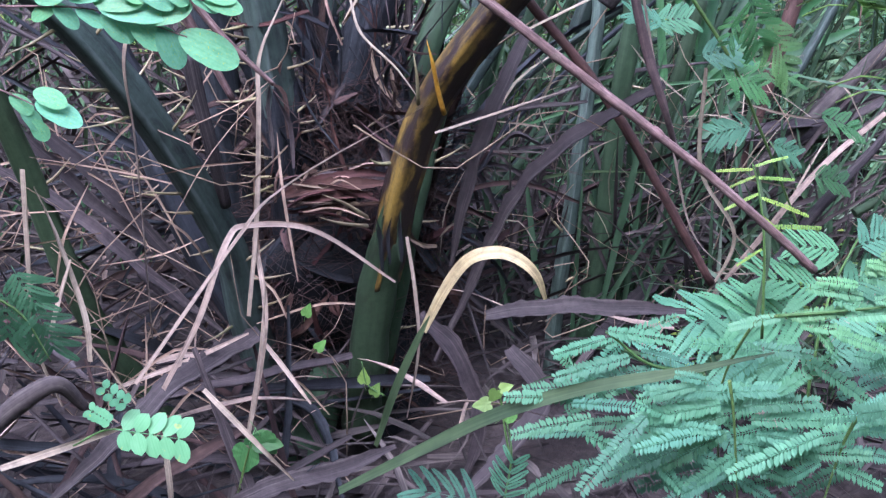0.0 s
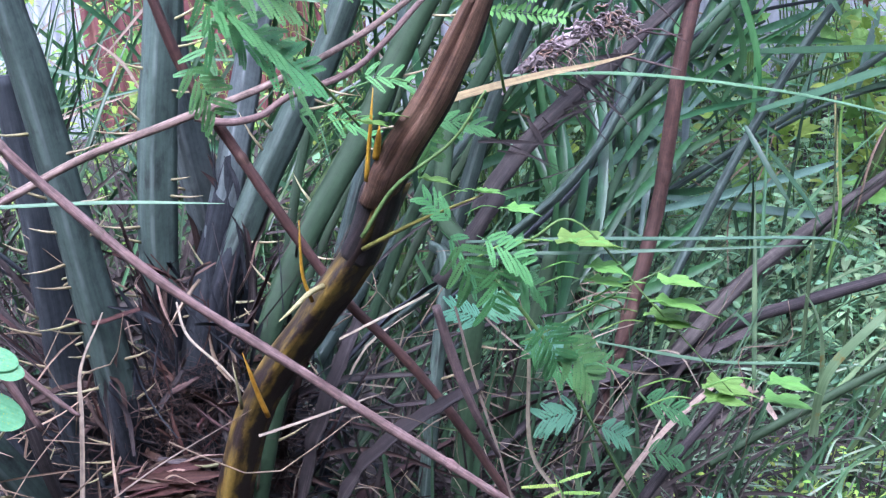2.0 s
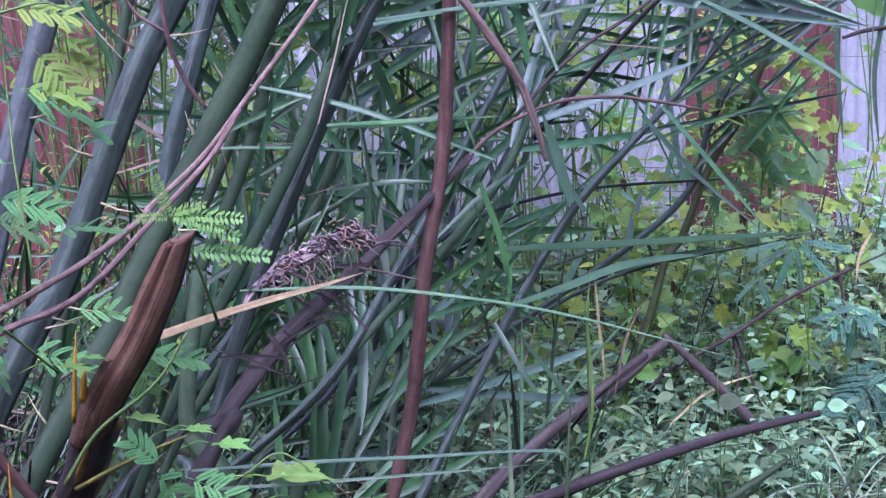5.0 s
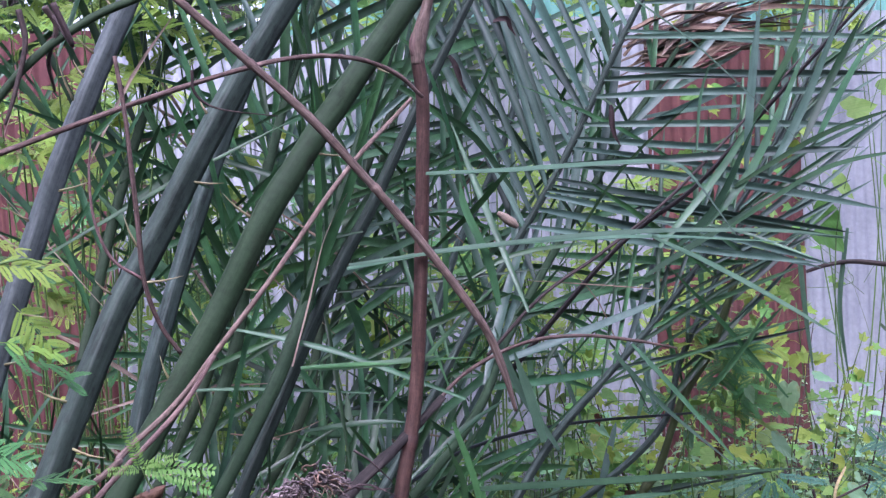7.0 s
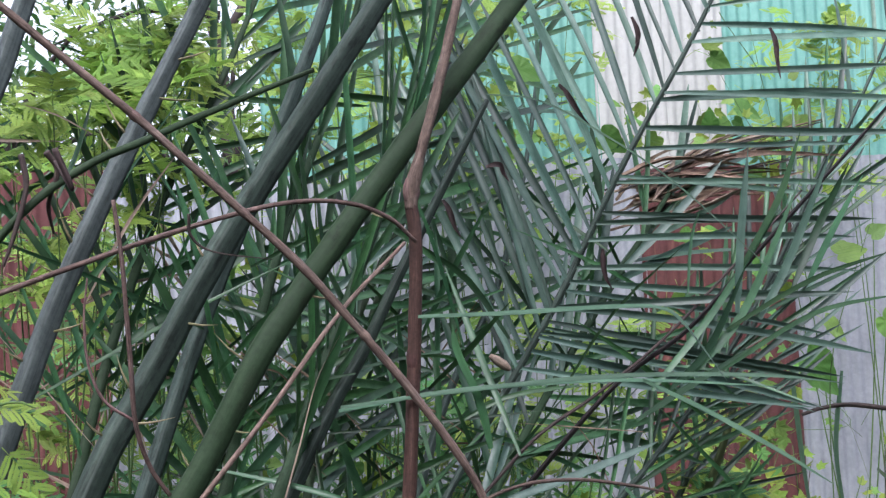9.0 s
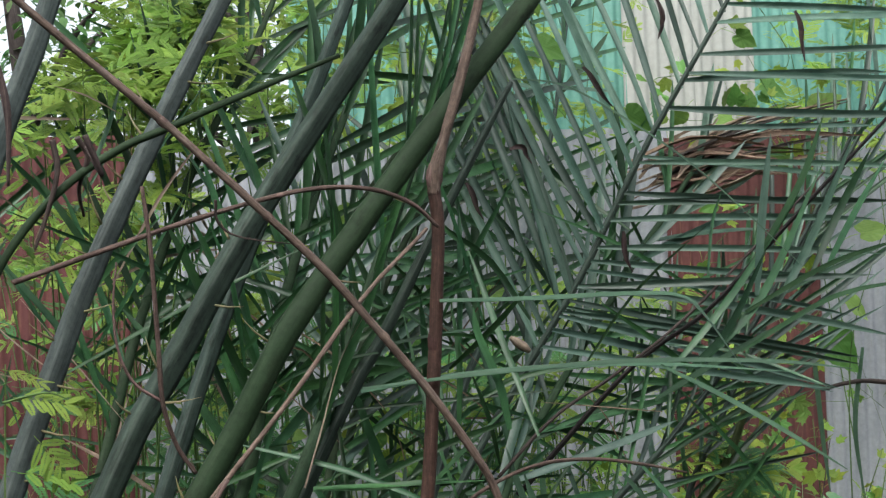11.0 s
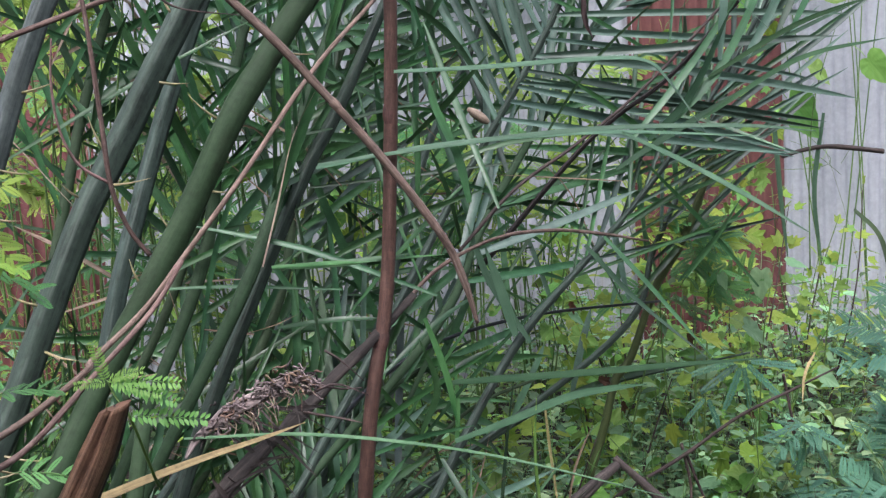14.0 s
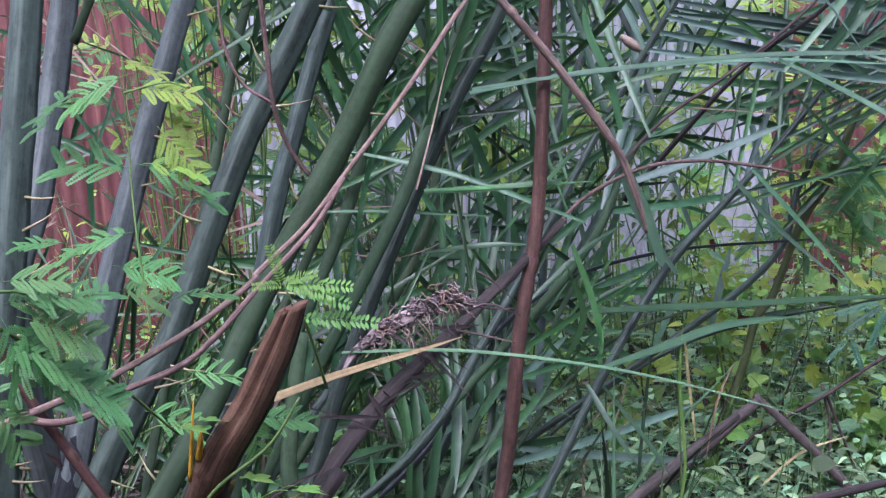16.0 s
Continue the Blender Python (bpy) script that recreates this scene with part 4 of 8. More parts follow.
# arching fronds with leaflets
frond([(0.568, 2.95, 0.756), (0.79, 3.2, 0.952), (1.027, 3.5, 1.192), (1.228, 3.72, 1.42), (1.437, 3.8, 1.697), (1.568, 3.85, 1.878), (1.797, 3.9, 2.258), (2.12, 4, 2.723), (2.438, 4.1, 3.246)], [0.010, 0.010, 0.010, 0.010, 0.010, 0.010, 0.009, 0.007, 0.005], PETIOLE_GREY, "arching frond with two ranks of long waxy leaflets", 29, 0.98, angle=76, angle2=62, up=-0.1, u0=0.47, u1=1.0, plane=(-0.1, -1, 0.1), lift=0.03, loose=3.2, width=0.95, meshes=WAXY, shrink=0.25)
frond([(0.773, 2.9, 0.445), (0.939, 3.1, 0.62), (1.12, 3.3, 0.81), (1.337, 3.45, 1.045), (1.548, 3.6, 1.187), (1.791, 3.75, 1.351), (2.086, 3.9, 1.613), (2.38, 4.05, 1.95), (2.7, 4.2, 2.4)], [0.011, 0.011, 0.011, 0.011, 0.010, 0.009, 0.008, 0.007, 0.005], PETIOLE_GREY, "arching frond with two ranks of long leaflets", 17, 0.74, angle=26, angle2=28, width=0.6, up=-0.1, u0=0.5, u1=1.0, plane=(-0.2, -0.95, 0.2), lift=0.0, loose=5.0, meshes=WAXY + LEAFLETS)
frond([(0.625, 3.2, 0.68), (0.773, 3.4, 0.848), (1.079, 3.7, 0.975), (1.5, 4, 0.986), (2.089, 4.3, 0.923)], [0.007, 0.007, 0.006, 0.005, 0.004], PETIOLE_OLD, "low arching frond with dark stalk", 7, 0.55, angle=50, u0=0.3, u1=1.0, plane=(0.1, -0.7, 0.7), loose=14.0)
frond([(0.602, 3.2, 1.323), (0.758, 3.4, 1.643), (0.935, 3.6, 2.013), (1.098, 3.8, 2.386), (1.263, 4, 2.841), (1.424, 4.2, 3.348)], [0.018, 0.017, 0.015, 0.012, 0.01, 0.007], PETIOLE, "upright frond seen among crowded leaflets", 22, 0.68, angle=38, u0=0.08, u1=1.0, plane=(0.9, -0.5, 0.2), loose=14.0)
frond([(0.482, 3.5, 1.287), (0.576, 3.6, 1.645), (0.716, 3.8, 2.067), (0.908, 4, 2.527), (1.064, 4.2, 3.007)], [0.018, 0.016, 0.014, 0.011, 0.008], PETIOLE, "upright frond seen among crowded leaflets", 20, 0.66, angle=42, u0=0.05, u1=1.0, plane=(0.6, -0.8, 0.1), loose=16.0)
frond([(0.558, 3.3, 0.461), (0.741, 3.5, 0.661), (0.945, 3.7, 0.953), (1.17, 3.9, 1.506), (1.436, 4.2, 1.895), (1.634, 4.5, 2.337), (1.811, 4.8, 2.913)], [0.016, 0.015, 0.014, 0.012, 0.01, 0.008, 0.006], PETIOLE_GREY, "upright frond seen among crowded leaflets", 20, 0.66, angle=40, u0=0.1, u1=1.0, plane=(0.5, -0.8, 0.3), loose=12.0)
frond([(0.103, 3.6, 1.333), (0.208, 3.8, 1.738), (0.362, 4, 2.181), (0.57, 4.2, 2.607), (0.764, 4.4, 3.065)], [0.016, 0.015, 0.013, 0.011, 0.008], PETIOLE, "upright frond seen among crowded leaflets", 19, 0.64, angle=45, u0=0.1, u1=1.0, plane=(0.4, -0.9, 0.1), loose=14.0)
frond([(0.534, 3.6, 0.341), (0.902, 3.9, 0.329), (1.341, 4.2, 0.493), (1.836, 4.5, 0.571), (2.681, 4.9, 0.536)], [0.008, 0.007, 0.007, 0.006, 0.004], PETIOLE_GREY, "low arching frond with two ranks of leaflets", 9, 0.6, angle=40, u0=0.15, u1=1.0, plane=(0.0, -0.6, 0.8), loose=14.0)
frond([(-0.028, 2.9, 0.393), (0.172, 3.2, 0.589), (0.432, 3.5, 0.824), (0.688, 3.8, 1.066), (0.962, 4, 1.12)], [0.016, 0.015, 0.014, 0.012, 0.009], PETIOLE_GREY, "slender frond behind the stalks", 16, 0.5, angle=35, u0=0.25, u1=1.0, plane=(0.3, -0.9, 0.3), loose=12.0)
frond([(0.345, 2.7, -0.106), (0.448, 2.9, 0.156), (0.598, 3.1, 0.437), (0.805, 3.4, 0.713), (0.961, 3.7, 0.74)], [0.018, 0.017, 0.015, 0.012, 0.009], PETIOLE, "slender frond behind the stalks", 16, 0.5, angle=32, u0=0.3, u1=1.0, plane=(0.2, -0.9, 0.3), loose=12.0)
for s_, pl in (([(0.356, 3.6, 1.131), (0.561, 3.8, 1.555), (0.828, 4, 2.006), (1.179, 4.3, 2.423), (1.58, 4.6, 2.786), (1.912, 4.8, 3.088)], (0.2, -0.9, 0.3)),
        ([(0.655, 3.6, 1.104), (0.782, 3.8, 1.442), (0.92, 4, 1.759), (1.107, 4.2, 2.077), (1.348, 4.5, 2.367)], (0.5, -0.6, 0.5)),
        ([(1.104, 3.5, 1.082), (1.306, 3.7, 1.332), (1.567, 3.9, 1.635), (1.877, 4.1, 1.981), (2.195, 4.3, 2.334)], (0.1, -0.95, 0.2)),
        ([(0.709, 4, 1.019), (0.892, 4.2, 1.504), (1.113, 4.4, 2.013), (1.291, 4.7, 2.561), (1.416, 5, 3.099)], (-0.3, -0.9, 0.2)),):
    frond(s_, [0.014, 0.013, 0.012, 0.010, 0.006], PETIOLE, "upright frond seen among crowded leaflets", 15, 0.66, angle=36, u0=0.12, u1=1.0, plane=pl, loose=15.0, meshes=LEAFLETS + WAXY)
for s_, pl in (([(0.484, 3.1, 0.375), (0.626, 3.3, 0.582), (0.778, 3.5, 0.755), (1.007, 3.7, 0.88), (1.292, 3.9, 0.95)], (0.6, -0.6, 0.4)),
        ([(0.687, 3.2, 0.301), (0.828, 3.4, 0.489), (1.011, 3.6, 0.634), (1.262, 3.8, 0.762), (1.588, 4, 0.793)], (0.3, -0.8, 0.4)),):
    frond(s_, [0.008, 0.008, 0.007, 0.006, 0.004], PETIOLE, "upright frond seen among crowded leaflets", 15, 0.66, angle=36, u0=0.12, u1=1.0, plane=pl, loose=15.0, meshes=LEAFLETS + WAXY)

frond([(1.859, 4.2, 0.835), (2.055, 4.3, 1.125), (2.309, 4.4, 1.513), (2.603, 4.5, 1.949), (2.939, 4.6, 2.437), (3.3, 4.7, 3.007)], [0.011, 0.010, 0.009, 0.008, 0.007, 0.004], PETIOLE_GREY, "steep slender frond before the rusty sheet", 15, 0.72, angle=24, angle2=30, width=0.85, up=-0.1, u0=0.1, u1=1.0, plane=(-0.1, -0.95, 0.15), loose=5.0, meshes=WAXY + LEAFLETS)

steep = frond([(1.3, 3.75, 1.2), (1.641, 3.7, 1.558), (1.895, 3.7, 1.726), (2.082, 3.7, 1.901), (2.27, 3.7, 2.078), (2.462, 3.7, 2.257), (2.597, 3.7, 2.389)], [0.008, 0.0065, 0.006, 0.006, 0.0055, 0.005, 0.003], DEAD, "thin dark frond axis with steep pale leaflets", 0, 0.6, rooted=False)
for s_, w in (([(1.84, 3.62, 1.574), (2.031, 3.6, 1.768), (2.216, 3.55, 2.153)], 0.034), ([(1.761, 3.66, 1.555), (1.962, 3.66, 1.772), (2.168, 3.6, 2.073)], 0.03),
        ([(2.014, 3.6, 1.769), (2.042, 3.6, 2.013), (2.079, 3.6, 2.248)], 0.034), ([(2.083, 3.6, 1.748), (2.198, 3.6, 1.94), (2.317, 3.55, 2.232)], 0.034),
        ([(2.193, 3.6, 1.833), (2.29, 3.6, 2.019), (2.372, 3.55, 2.197)], 0.032), ([(2.256, 3.63, 1.847), (2.343, 3.62, 2.0), (2.43, 3.58, 2.162)], 0.03)):
    part("leaflet", ribbon(s_, w * 0.72, 15, 0.24, jitter((-0.35, -0.9, 0.3), 0.3), (0.5, 0.9, 1.0, 1.0, 0.9, 0.6, 0.05), random.uniform(-0.3, 0.3)), random.choice((LEAFLET_PALE, LEAFLET)), steep)
for s_, w in (([(1.937, 3.55, 1.609), (2.207, 3.5, 1.758), (2.458, 3.45, 1.803)], 0.02), ([(1.977, 3.6, 1.722), (2.23, 3.55, 1.856), (2.463, 3.5, 1.928)], 0.021),
        ([(1.796, 3.62, 1.552), (1.922, 3.6, 1.676), (2.038, 3.56, 1.915)], 0.03), ([(1.689, 3.6, 1.478), (1.883, 3.6, 1.579), (2.152, 3.6, 1.711)], 0.026), ([(2.037, 3.62, 1.891), (2.169, 3.6, 2.106), (2.248, 3.6, 2.299)], 0.028)):
    part("leaflet", ribbon(s_, w * 0.72, 15, 0.24, jitter((-0.2, -0.9, 0.4), 0.3), (0.5, 0.9, 1.0, 1.0, 0.9, 0.6, 0.05), random.uniform(-0.3, 0.3)), STRAP, steep)

# unseen crown fronds arching overhead, added above the stalks to shade the base
for o, d in (([(1.602, 3.3, 2.991)][0], (0.35, -1.0, 0.75)), ([(1.17, 3.3, 2.957)][0], (-0.1, -1.2, 0.7)), ([(0.68, 3.4, 2.988)][0], (-0.5, -1.2, 0.75)), ([(0.135, 3.5, 2.937)][0], (-0.9, -1.0, 0.7)), ([(1.03, 4, 3.181)][0], (0.1, -1.5, 0.9))):
    o, d = Vector(o), Vector(d)
    frond([o - d * 0.02, o + d * 0.35 + Vector((0, 0, 0.35)), o + d * 0.8 + Vector((0, 0, 0.5)), o + d * 1.3 + Vector((0, 0, 0.4)), o + d * 1.8], [0.026, 0.022, 0.016, 0.011, 0.005], PETIOLE, "unseen frond added overhead to shade the palm", 30, 0.7, angle=60, u0=0.12, u1=1.0, plane=(0, 0.2, 1), loose=8.0, rooted=False)

# dead, hanging fronds of the base
def dead_strip(pts, width, label="withered grey-brown frond strip", material=None, fold=0.6, **kw):
    return part("dead_frond", ribbon(pts, width, max(20, 9 * len(pts)), fold, taper=kw.get("taper", (0.7, 1.0, 1.0, 0.8, 0.3)), twist=kw.get("twist", 0.4), ragged=0.35, thick=0.003), material or DEAD, palm, label)


for s, w in (([(-0.394, 2.1, 0.24), (-0.461, 2, 0.239), (-0.522, 1.9, 0.243), (-0.613, 1.8, 0.187), (-0.715, 1.75, 0.113)], 0.045),
        ([(0.025, 2, 0.313), (0.122, 1.97, 0.341), (0.254, 1.94, 0.352), (0.36, 1.92, 0.351)], 0.030),
        ([(-0.416, 1.75, 0.102), (-0.305, 1.78, 0.133), (-0.233, 1.82, 0.126), (-0.141, 1.9, 0.115)], 0.032),
        ([(0.339, 2.1, 0.692), (0.254, 2.15, 0.623), (0.138, 2.2, 0.518), (0.065, 2.25, 0.386), (-0.004, 2.3, 0.207), (-0.078, 2.3, 0.054)], 0.03),
        ([(0.128, 2.35, 0.731), (0.061, 2.3, 0.606), (0.003, 2.3, 0.438), (-0.036, 2.3, 0.271)], 0.03),):
    dead_strip(s, w)
for s, w in (([(-0.907, 2.4, 0.61), (-0.763, 2.4, 0.463), (-0.618, 2.4, 0.27), (-0.487, 2.4, 0.067)], 0.028),
        ([(-0.914, 2.3, 0.519), (-0.777, 2.3, 0.42), (-0.642, 2.3, 0.281), (-0.5, 2.3, 0.135)], 0.026),
        ([(-0.903, 2.45, 0.534), (-0.748, 2.42, 0.368), (-0.576, 2.4, 0.23)], 0.026),
        ([(-0.099, 2.1, 0.265), (-0.039, 2.1, 0.191), (0.01, 2.1, 0.041), (-0.028, 2.1, -0.113)], 0.035),
        ([(0.069, 2.2, 0.131), (0.129, 2.1, 0.087), (0.059, 2, 0.029), (-0.047, 1.9, -0.021)], 0.04),
        ([(0.937, 3, 0.286), (0.706, 2.9, 0.315), (0.491, 2.8, 0.261), (0.275, 2.6, 0.186)], 0.03),):
    dead_strip(s, w)
for s, w in (([(1.059, 3.1, 0.306), (0.803, 3, 0.232), (0.582, 2.9, 0.1), (0.395, 2.8, -0.121)], 0.032),
        ([(0.532, 2.7, 0.117), (0.415, 2.6, 0.069), (0.303, 2.5, 0.012), (0.196, 2.4, -0.069)], 0.034),):
    dead_strip(s, w)
for s, w in (([(-0.352, 2.26, 0.444), (-0.281, 2.22, 0.475), (-0.217, 2.22, 0.481), (-0.15, 2.24, 0.474)], 0.026), ([(-0.343, 2.26, 0.425), (-0.26, 2.21, 0.461), (-0.177, 2.23, 0.458)], 0.02), ([(-0.347, 2.27, 0.454), (-0.272, 2.24, 0.484), (-0.197, 2.24, 0.495), (-0.145, 2.26, 0.48)], 0.018), ([(-0.323, 2.26, 0.408), (-0.252, 2.22, 0.436), (-0.189, 2.23, 0.437)], 0.016), ([(-0.331, 2.28, 0.459), (-0.239, 2.22, 0.474), (-0.167, 2.22, 0.448)], 0.014)):
    dead_strip(s, w, "reddish-brown dry leaf sheath", RUSTY_SHEATH, 0.9)
random.seed(23)
for k in range(34):
    a = Vector((random.uniform(-0.36, -0.24), random.uniform(2.2, 2.27), random.uniform(0.41, 0.49)))
    d = Vector((random.uniform(0.03, 0.14), random.uniform(-0.03, 0.02), random.gauss(0.012, 0.03)))
    dead_strip([a, a + d * 0.5 + jitter((0, -0.012, 0.01), 0.012), a + d], random.choice((0.002, 0.004, 0.008)), "reddish-brown dry leaf sheath", random.choice((RUSTY_SHEATH, RUSTY_SHEATH, FIBRE, TAN)), 0.9, twist=random.uniform(-2, 2))
random.seed(17)
c0, c1 = Vector([(1.878, 4.25, 2.144)][0]), Vector([(2.612, 4.25, 2.274)][0])
for k in range(44):
    a, b = c0.lerp(c1, random.uniform(-0.05, 0.25)) + jitter((0, 0, 0), 0.08), c0.lerp(c1, random.uniform(0.45, 1.0)) + jitter((0, 0, 0.05), 0.13)
    dead_strip([a, a.lerp(b, 0.5) + jitter((0, 0, 0.02), 0.04), b], random.choice((0.005, 0.009, 0.014, 0.02)), "hanging tan-brown withered frond", random.choice((TAN, TAN, TAN, STRAW, LOG)), 0.9, twist=random.uniform(-1, 1))


random.seed(5)
for k in range(280):
    a = random.uniform(math.pi * 0.85, math.pi * 2.15)
    r0, r1 = random.uniform(0.06, 0.2), random.uniform(0.3, 1.0)
    z0, z1 = random.uniform(-0.05, 0.4), random.uniform(-0.1, 0.95)
    o = Vector((-0.26, 2.62, 0))
    d = Vector((math.cos(a), 0.42 * math.sin(a) + 0.12, 0))
    p0, p2 = o + d * r0 + Vector((0, 0, z0)), o + d * r1 + Vector((0, 0, z1))
    p1 = p0.lerp(p2, 0.5) + jitter((0, 0, 0.06), 0.06)
    if (p2.y < 2.05 and z1 > 0.15) or (p2.x > 0.2 and k % 3):
        continue
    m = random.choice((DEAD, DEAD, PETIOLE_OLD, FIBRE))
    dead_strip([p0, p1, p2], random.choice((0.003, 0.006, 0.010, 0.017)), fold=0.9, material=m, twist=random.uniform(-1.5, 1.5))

# dry fibre and broken spines wedged between the stalk bases
for k in range(120):
    z = random.uniform(0.3, 0.82)
    c = Vector((random.uniform(-0.42, -0.08) + 0.12 * (z - 0.5), random.uniform(2.33, 2.46), z))
    d = Vector((random.gauss(0, 0.5), random.gauss(0, 0.25), random.gauss(0.3, 0.8))).normalized() * random.uniform(0.03, 0.1)
    dead_strip([c - d, c + jitter((0, -0.01, 0), 0.015), c + d], random.choice((0.002, 0.003, 0.005, 0.009)), "brown dry fibre between the stalks", random.choice((FIBRE, RUSTY_SHEATH, RUSTY_SHEATH, SHADED_SHEATH, SHADED_SHEATH, TAN)), 0.9, twist=random.uniform(-2, 2))

# short scraps of sheath caught in the fibre, and broad strips lying beside the base
for k in range(70):
    a = random.uniform(math.pi * 1.0, math.pi * 2.0)
    z = random.uniform(-0.08, 0.62)
    r = 0.19 - 0.1 * max(0, z) + random.uniform(0.0, 0.06)
    c = Vector((-0.28 + 0.06 * z, 2.53, z)) + Vector((math.cos(a) * r, math.sin(a) * r, 0))
    d = jitter((0, 0, 0.02), 0.06)
    dead_strip([c - d, c + jitter((0, -0.01, 0), 0.012), c + d], random.uniform(0.004, 0.02), fold=0.8, material=random.choice((FIBRE, RUSTY_SHEATH, RUSTY_SHEATH, DEAD, SHADED_SHEATH)), twist=random.uniform(-1.5, 1.5))
for k in range(130):
    c = Vector((random.uniform(-1.25, -0.3), random.uniform(1.55, 2.45), random.uniform(-0.14, 0.12)))
    d = Vector((random.gauss(-0.5, 0.5), random.gauss(0, 0.3), random.gauss(0.15, 0.35))).normalized() * random.uniform(0.12, 0.34)
    dead_strip([c - d, c + jitter((0, 0, 0.02), 0.03), c + d], random.choice((0.004, 0.008, 0.014, 0.022)), fold=0.8, material=random.choice((DEAD, DEAD, SHADED_SHEATH, SHADED_SHEATH, FIBRE)), twist=random.uniform(-1.2, 1.2))

# ---- woody stems and vines ----
def stem(name, pts, radii, material, label, category, knots=0, group="", lump=0.22, parent=None):
    ob = part(name, tube(pts, radii, max(12, 8 * len(pts)), 9, 1.0, lump=lump), material, parent)
    path = spline(pts, 80)
    for k in range(knots):
        i = int((0.1 + 0.8 * (k + random.random() * 0.5) / knots) * 79)
        r = at(radii, i / 79)
        t = (path[min(79, i + 1)] - path[i - 1]).normalized()
        bm = tube([path[i] - t * r * 1.6, path[i] - t * r * 0.5, path[i] + t * r * 0.5, path[i] + t * r * 1.6], [r * 0.85, r * 1.1, r * 1.08, r * 0.85], 10, 9, lump=0.3)
        part("knot", bm, material, ob)
    return ob if parent else tagged(ob, label, category, group)


VL = "long pinkish-brown woody vine hanging through the fronds"
pole = stem("sapling_stem", [(0.628, 2.9, 0.124), (0.732, 2.95, 0.455), (0.809, 3, 0.702), (0.856, 3, 1.013), (0.916, 3.03, 1.279), (0.944, 3.03, 1.541), (0.974, 3.03, 1.951), (0.969, 3.03, 2.084)], [0.019, 0.0185, 0.018, 0.0175, 0.017, 0.0165, 0.016, 0.016], POLE, "upright reddish-brown woody sapling stem", "stem", 4, lump=0.1)
stem("stem_top", [(0.969, 3.03, 2.064), (0.975, 3.03, 2.124), (0.996, 3.03, 2.19), (1.036, 3.04, 2.311), (1.091, 3.06, 2.49), (1.161, 3.1, 2.734)], [0.017, 0.018, 0.0135, 0.013, 0.012, 0.010], VINE, "", "", 1, parent=pole)
stem("vine", [(0.09, 1.88, 2.40), (0.214, 1.85, 2.28), (0.288, 1.85, 2.212), (0.402, 1.85, 2.11), (0.517, 1.85, 1.998), (0.628, 1.85, 1.884), (0.751, 1.85, 1.73), (0.838, 1.85, 1.602), (0.868, 1.85, 1.53), (0.884, 1.85, 1.466)], [0.0056, 0.0056, 0.0058, 0.0058, 0.0058, 0.006, 0.006, 0.006, 0.0058, 0.0026], VINE, VL, "vine", 5, "vines")
stem("vine", [(0.023, 2.85, 1.893), (0.193, 2.86, 1.949), (0.357, 2.87, 2.002), (0.539, 2.88, 2.052), (0.688, 2.9, 2.08), (0.816, 2.93, 2.074), (0.91, 2.97, 2.039), (0.971, 3, 1.986)], [0.0062, 0.006, 0.006, 0.0058, 0.0055, 0.0052, 0.005, 0.0045], VINE, "thin brown vine bridging the stalks", "vine", 3, "vines")
stem("vine", [(-0.635, 2.08, 0.974), (-0.493, 2.08, 1.039), (-0.293, 2.1, 1.13), (-0.124, 2.12, 1.183), (-0.067, 2.15, 1.195), (0.027, 2.25, 1.211), (0.158, 2.4, 1.248), (0.269, 2.5, 1.306), (0.278, 2.55, 1.314), (0.379, 2.6, 1.391), (0.462, 2.65, 1.478), (0.606, 2.7, 1.641), (0.764, 2.8, 1.828), (0.936, 2.95, 1.981)], [0.0072, 0.0072, 0.007, 0.0068, 0.0068, 0.0062, 0.006, 0.006, 0.0058, 0.0056, 0.0055, 0.0054, 0.0052, 0.0045], VINE, VL, "vine", 5, "vines")
stem("vine", [(-0.099, 2.13, 1.185), (-0.051, 2.14, 1.17), (-0, 2.18, 1.168), (0.042, 2.25, 1.181), (0.156, 2.36, 1.202), (0.275, 2.46, 1.295), (0.396, 2.56, 1.396), (0.462, 2.62, 1.479)], [0.0066, 0.0064, 0.006, 0.006, 0.006, 0.0055, 0.0052, 0.0045], VINE, "brown vine looping from a fork", "vine", 0, "vines")
stem("vine", [(-0.448, 1.74, 1.452), (-0.325, 1.74, 1.303), (-0.23, 1.75, 1.183), (-0.098, 1.75, 1.043), (0.043, 1.75, 0.926), (0.175, 1.76, 0.811), (0.305, 1.77, 0.7), (0.424, 1.78, 0.59), (0.533, 1.8, 0.479)], [0.0072, 0.0072, 0.0072, 0.0072, 0.0072, 0.0072, 0.007, 0.0068, 0.0066], VINE, "straight pinkish-brown vine slanting across the palm base", "vine", 4, "vines")
stem("vine", [(-0.174, 2.1, 1.534), (-0.158, 2.12, 1.444), (-0.129, 2.14, 1.325), (-0.101, 2.16, 1.226), (-0.021, 2.17, 1.069), (0.047, 2.18, 0.939), (0.118, 2.19, 0.819), (0.194, 2.2, 0.721), (0.273, 2.2, 0.606), (0.342, 2.2, 0.483), (0.457, 2.2, 0.262)], [0.009, 0.009, 0.009, 0.009, 0.009, 0.009, 0.009, 0.009, 0.009, 0.009, 0.0085], POLE, "straight pinkish-brown vine slanting across the palm base", "vine", 4, "vines")
stem("twig", [(0.302, 2.8, 2.088), (0.315, 2.8, 1.959), (0.323, 2.82, 1.758), (0.327, 2.85, 1.621), (0.349, 2.88, 1.527), (0.39, 2.9, 1.455)], [0.0045, 0.0048, 0.005, 0.0055, 0.0052, 0.005], VINE, "forked pinkish woody twig", "twig", 0)
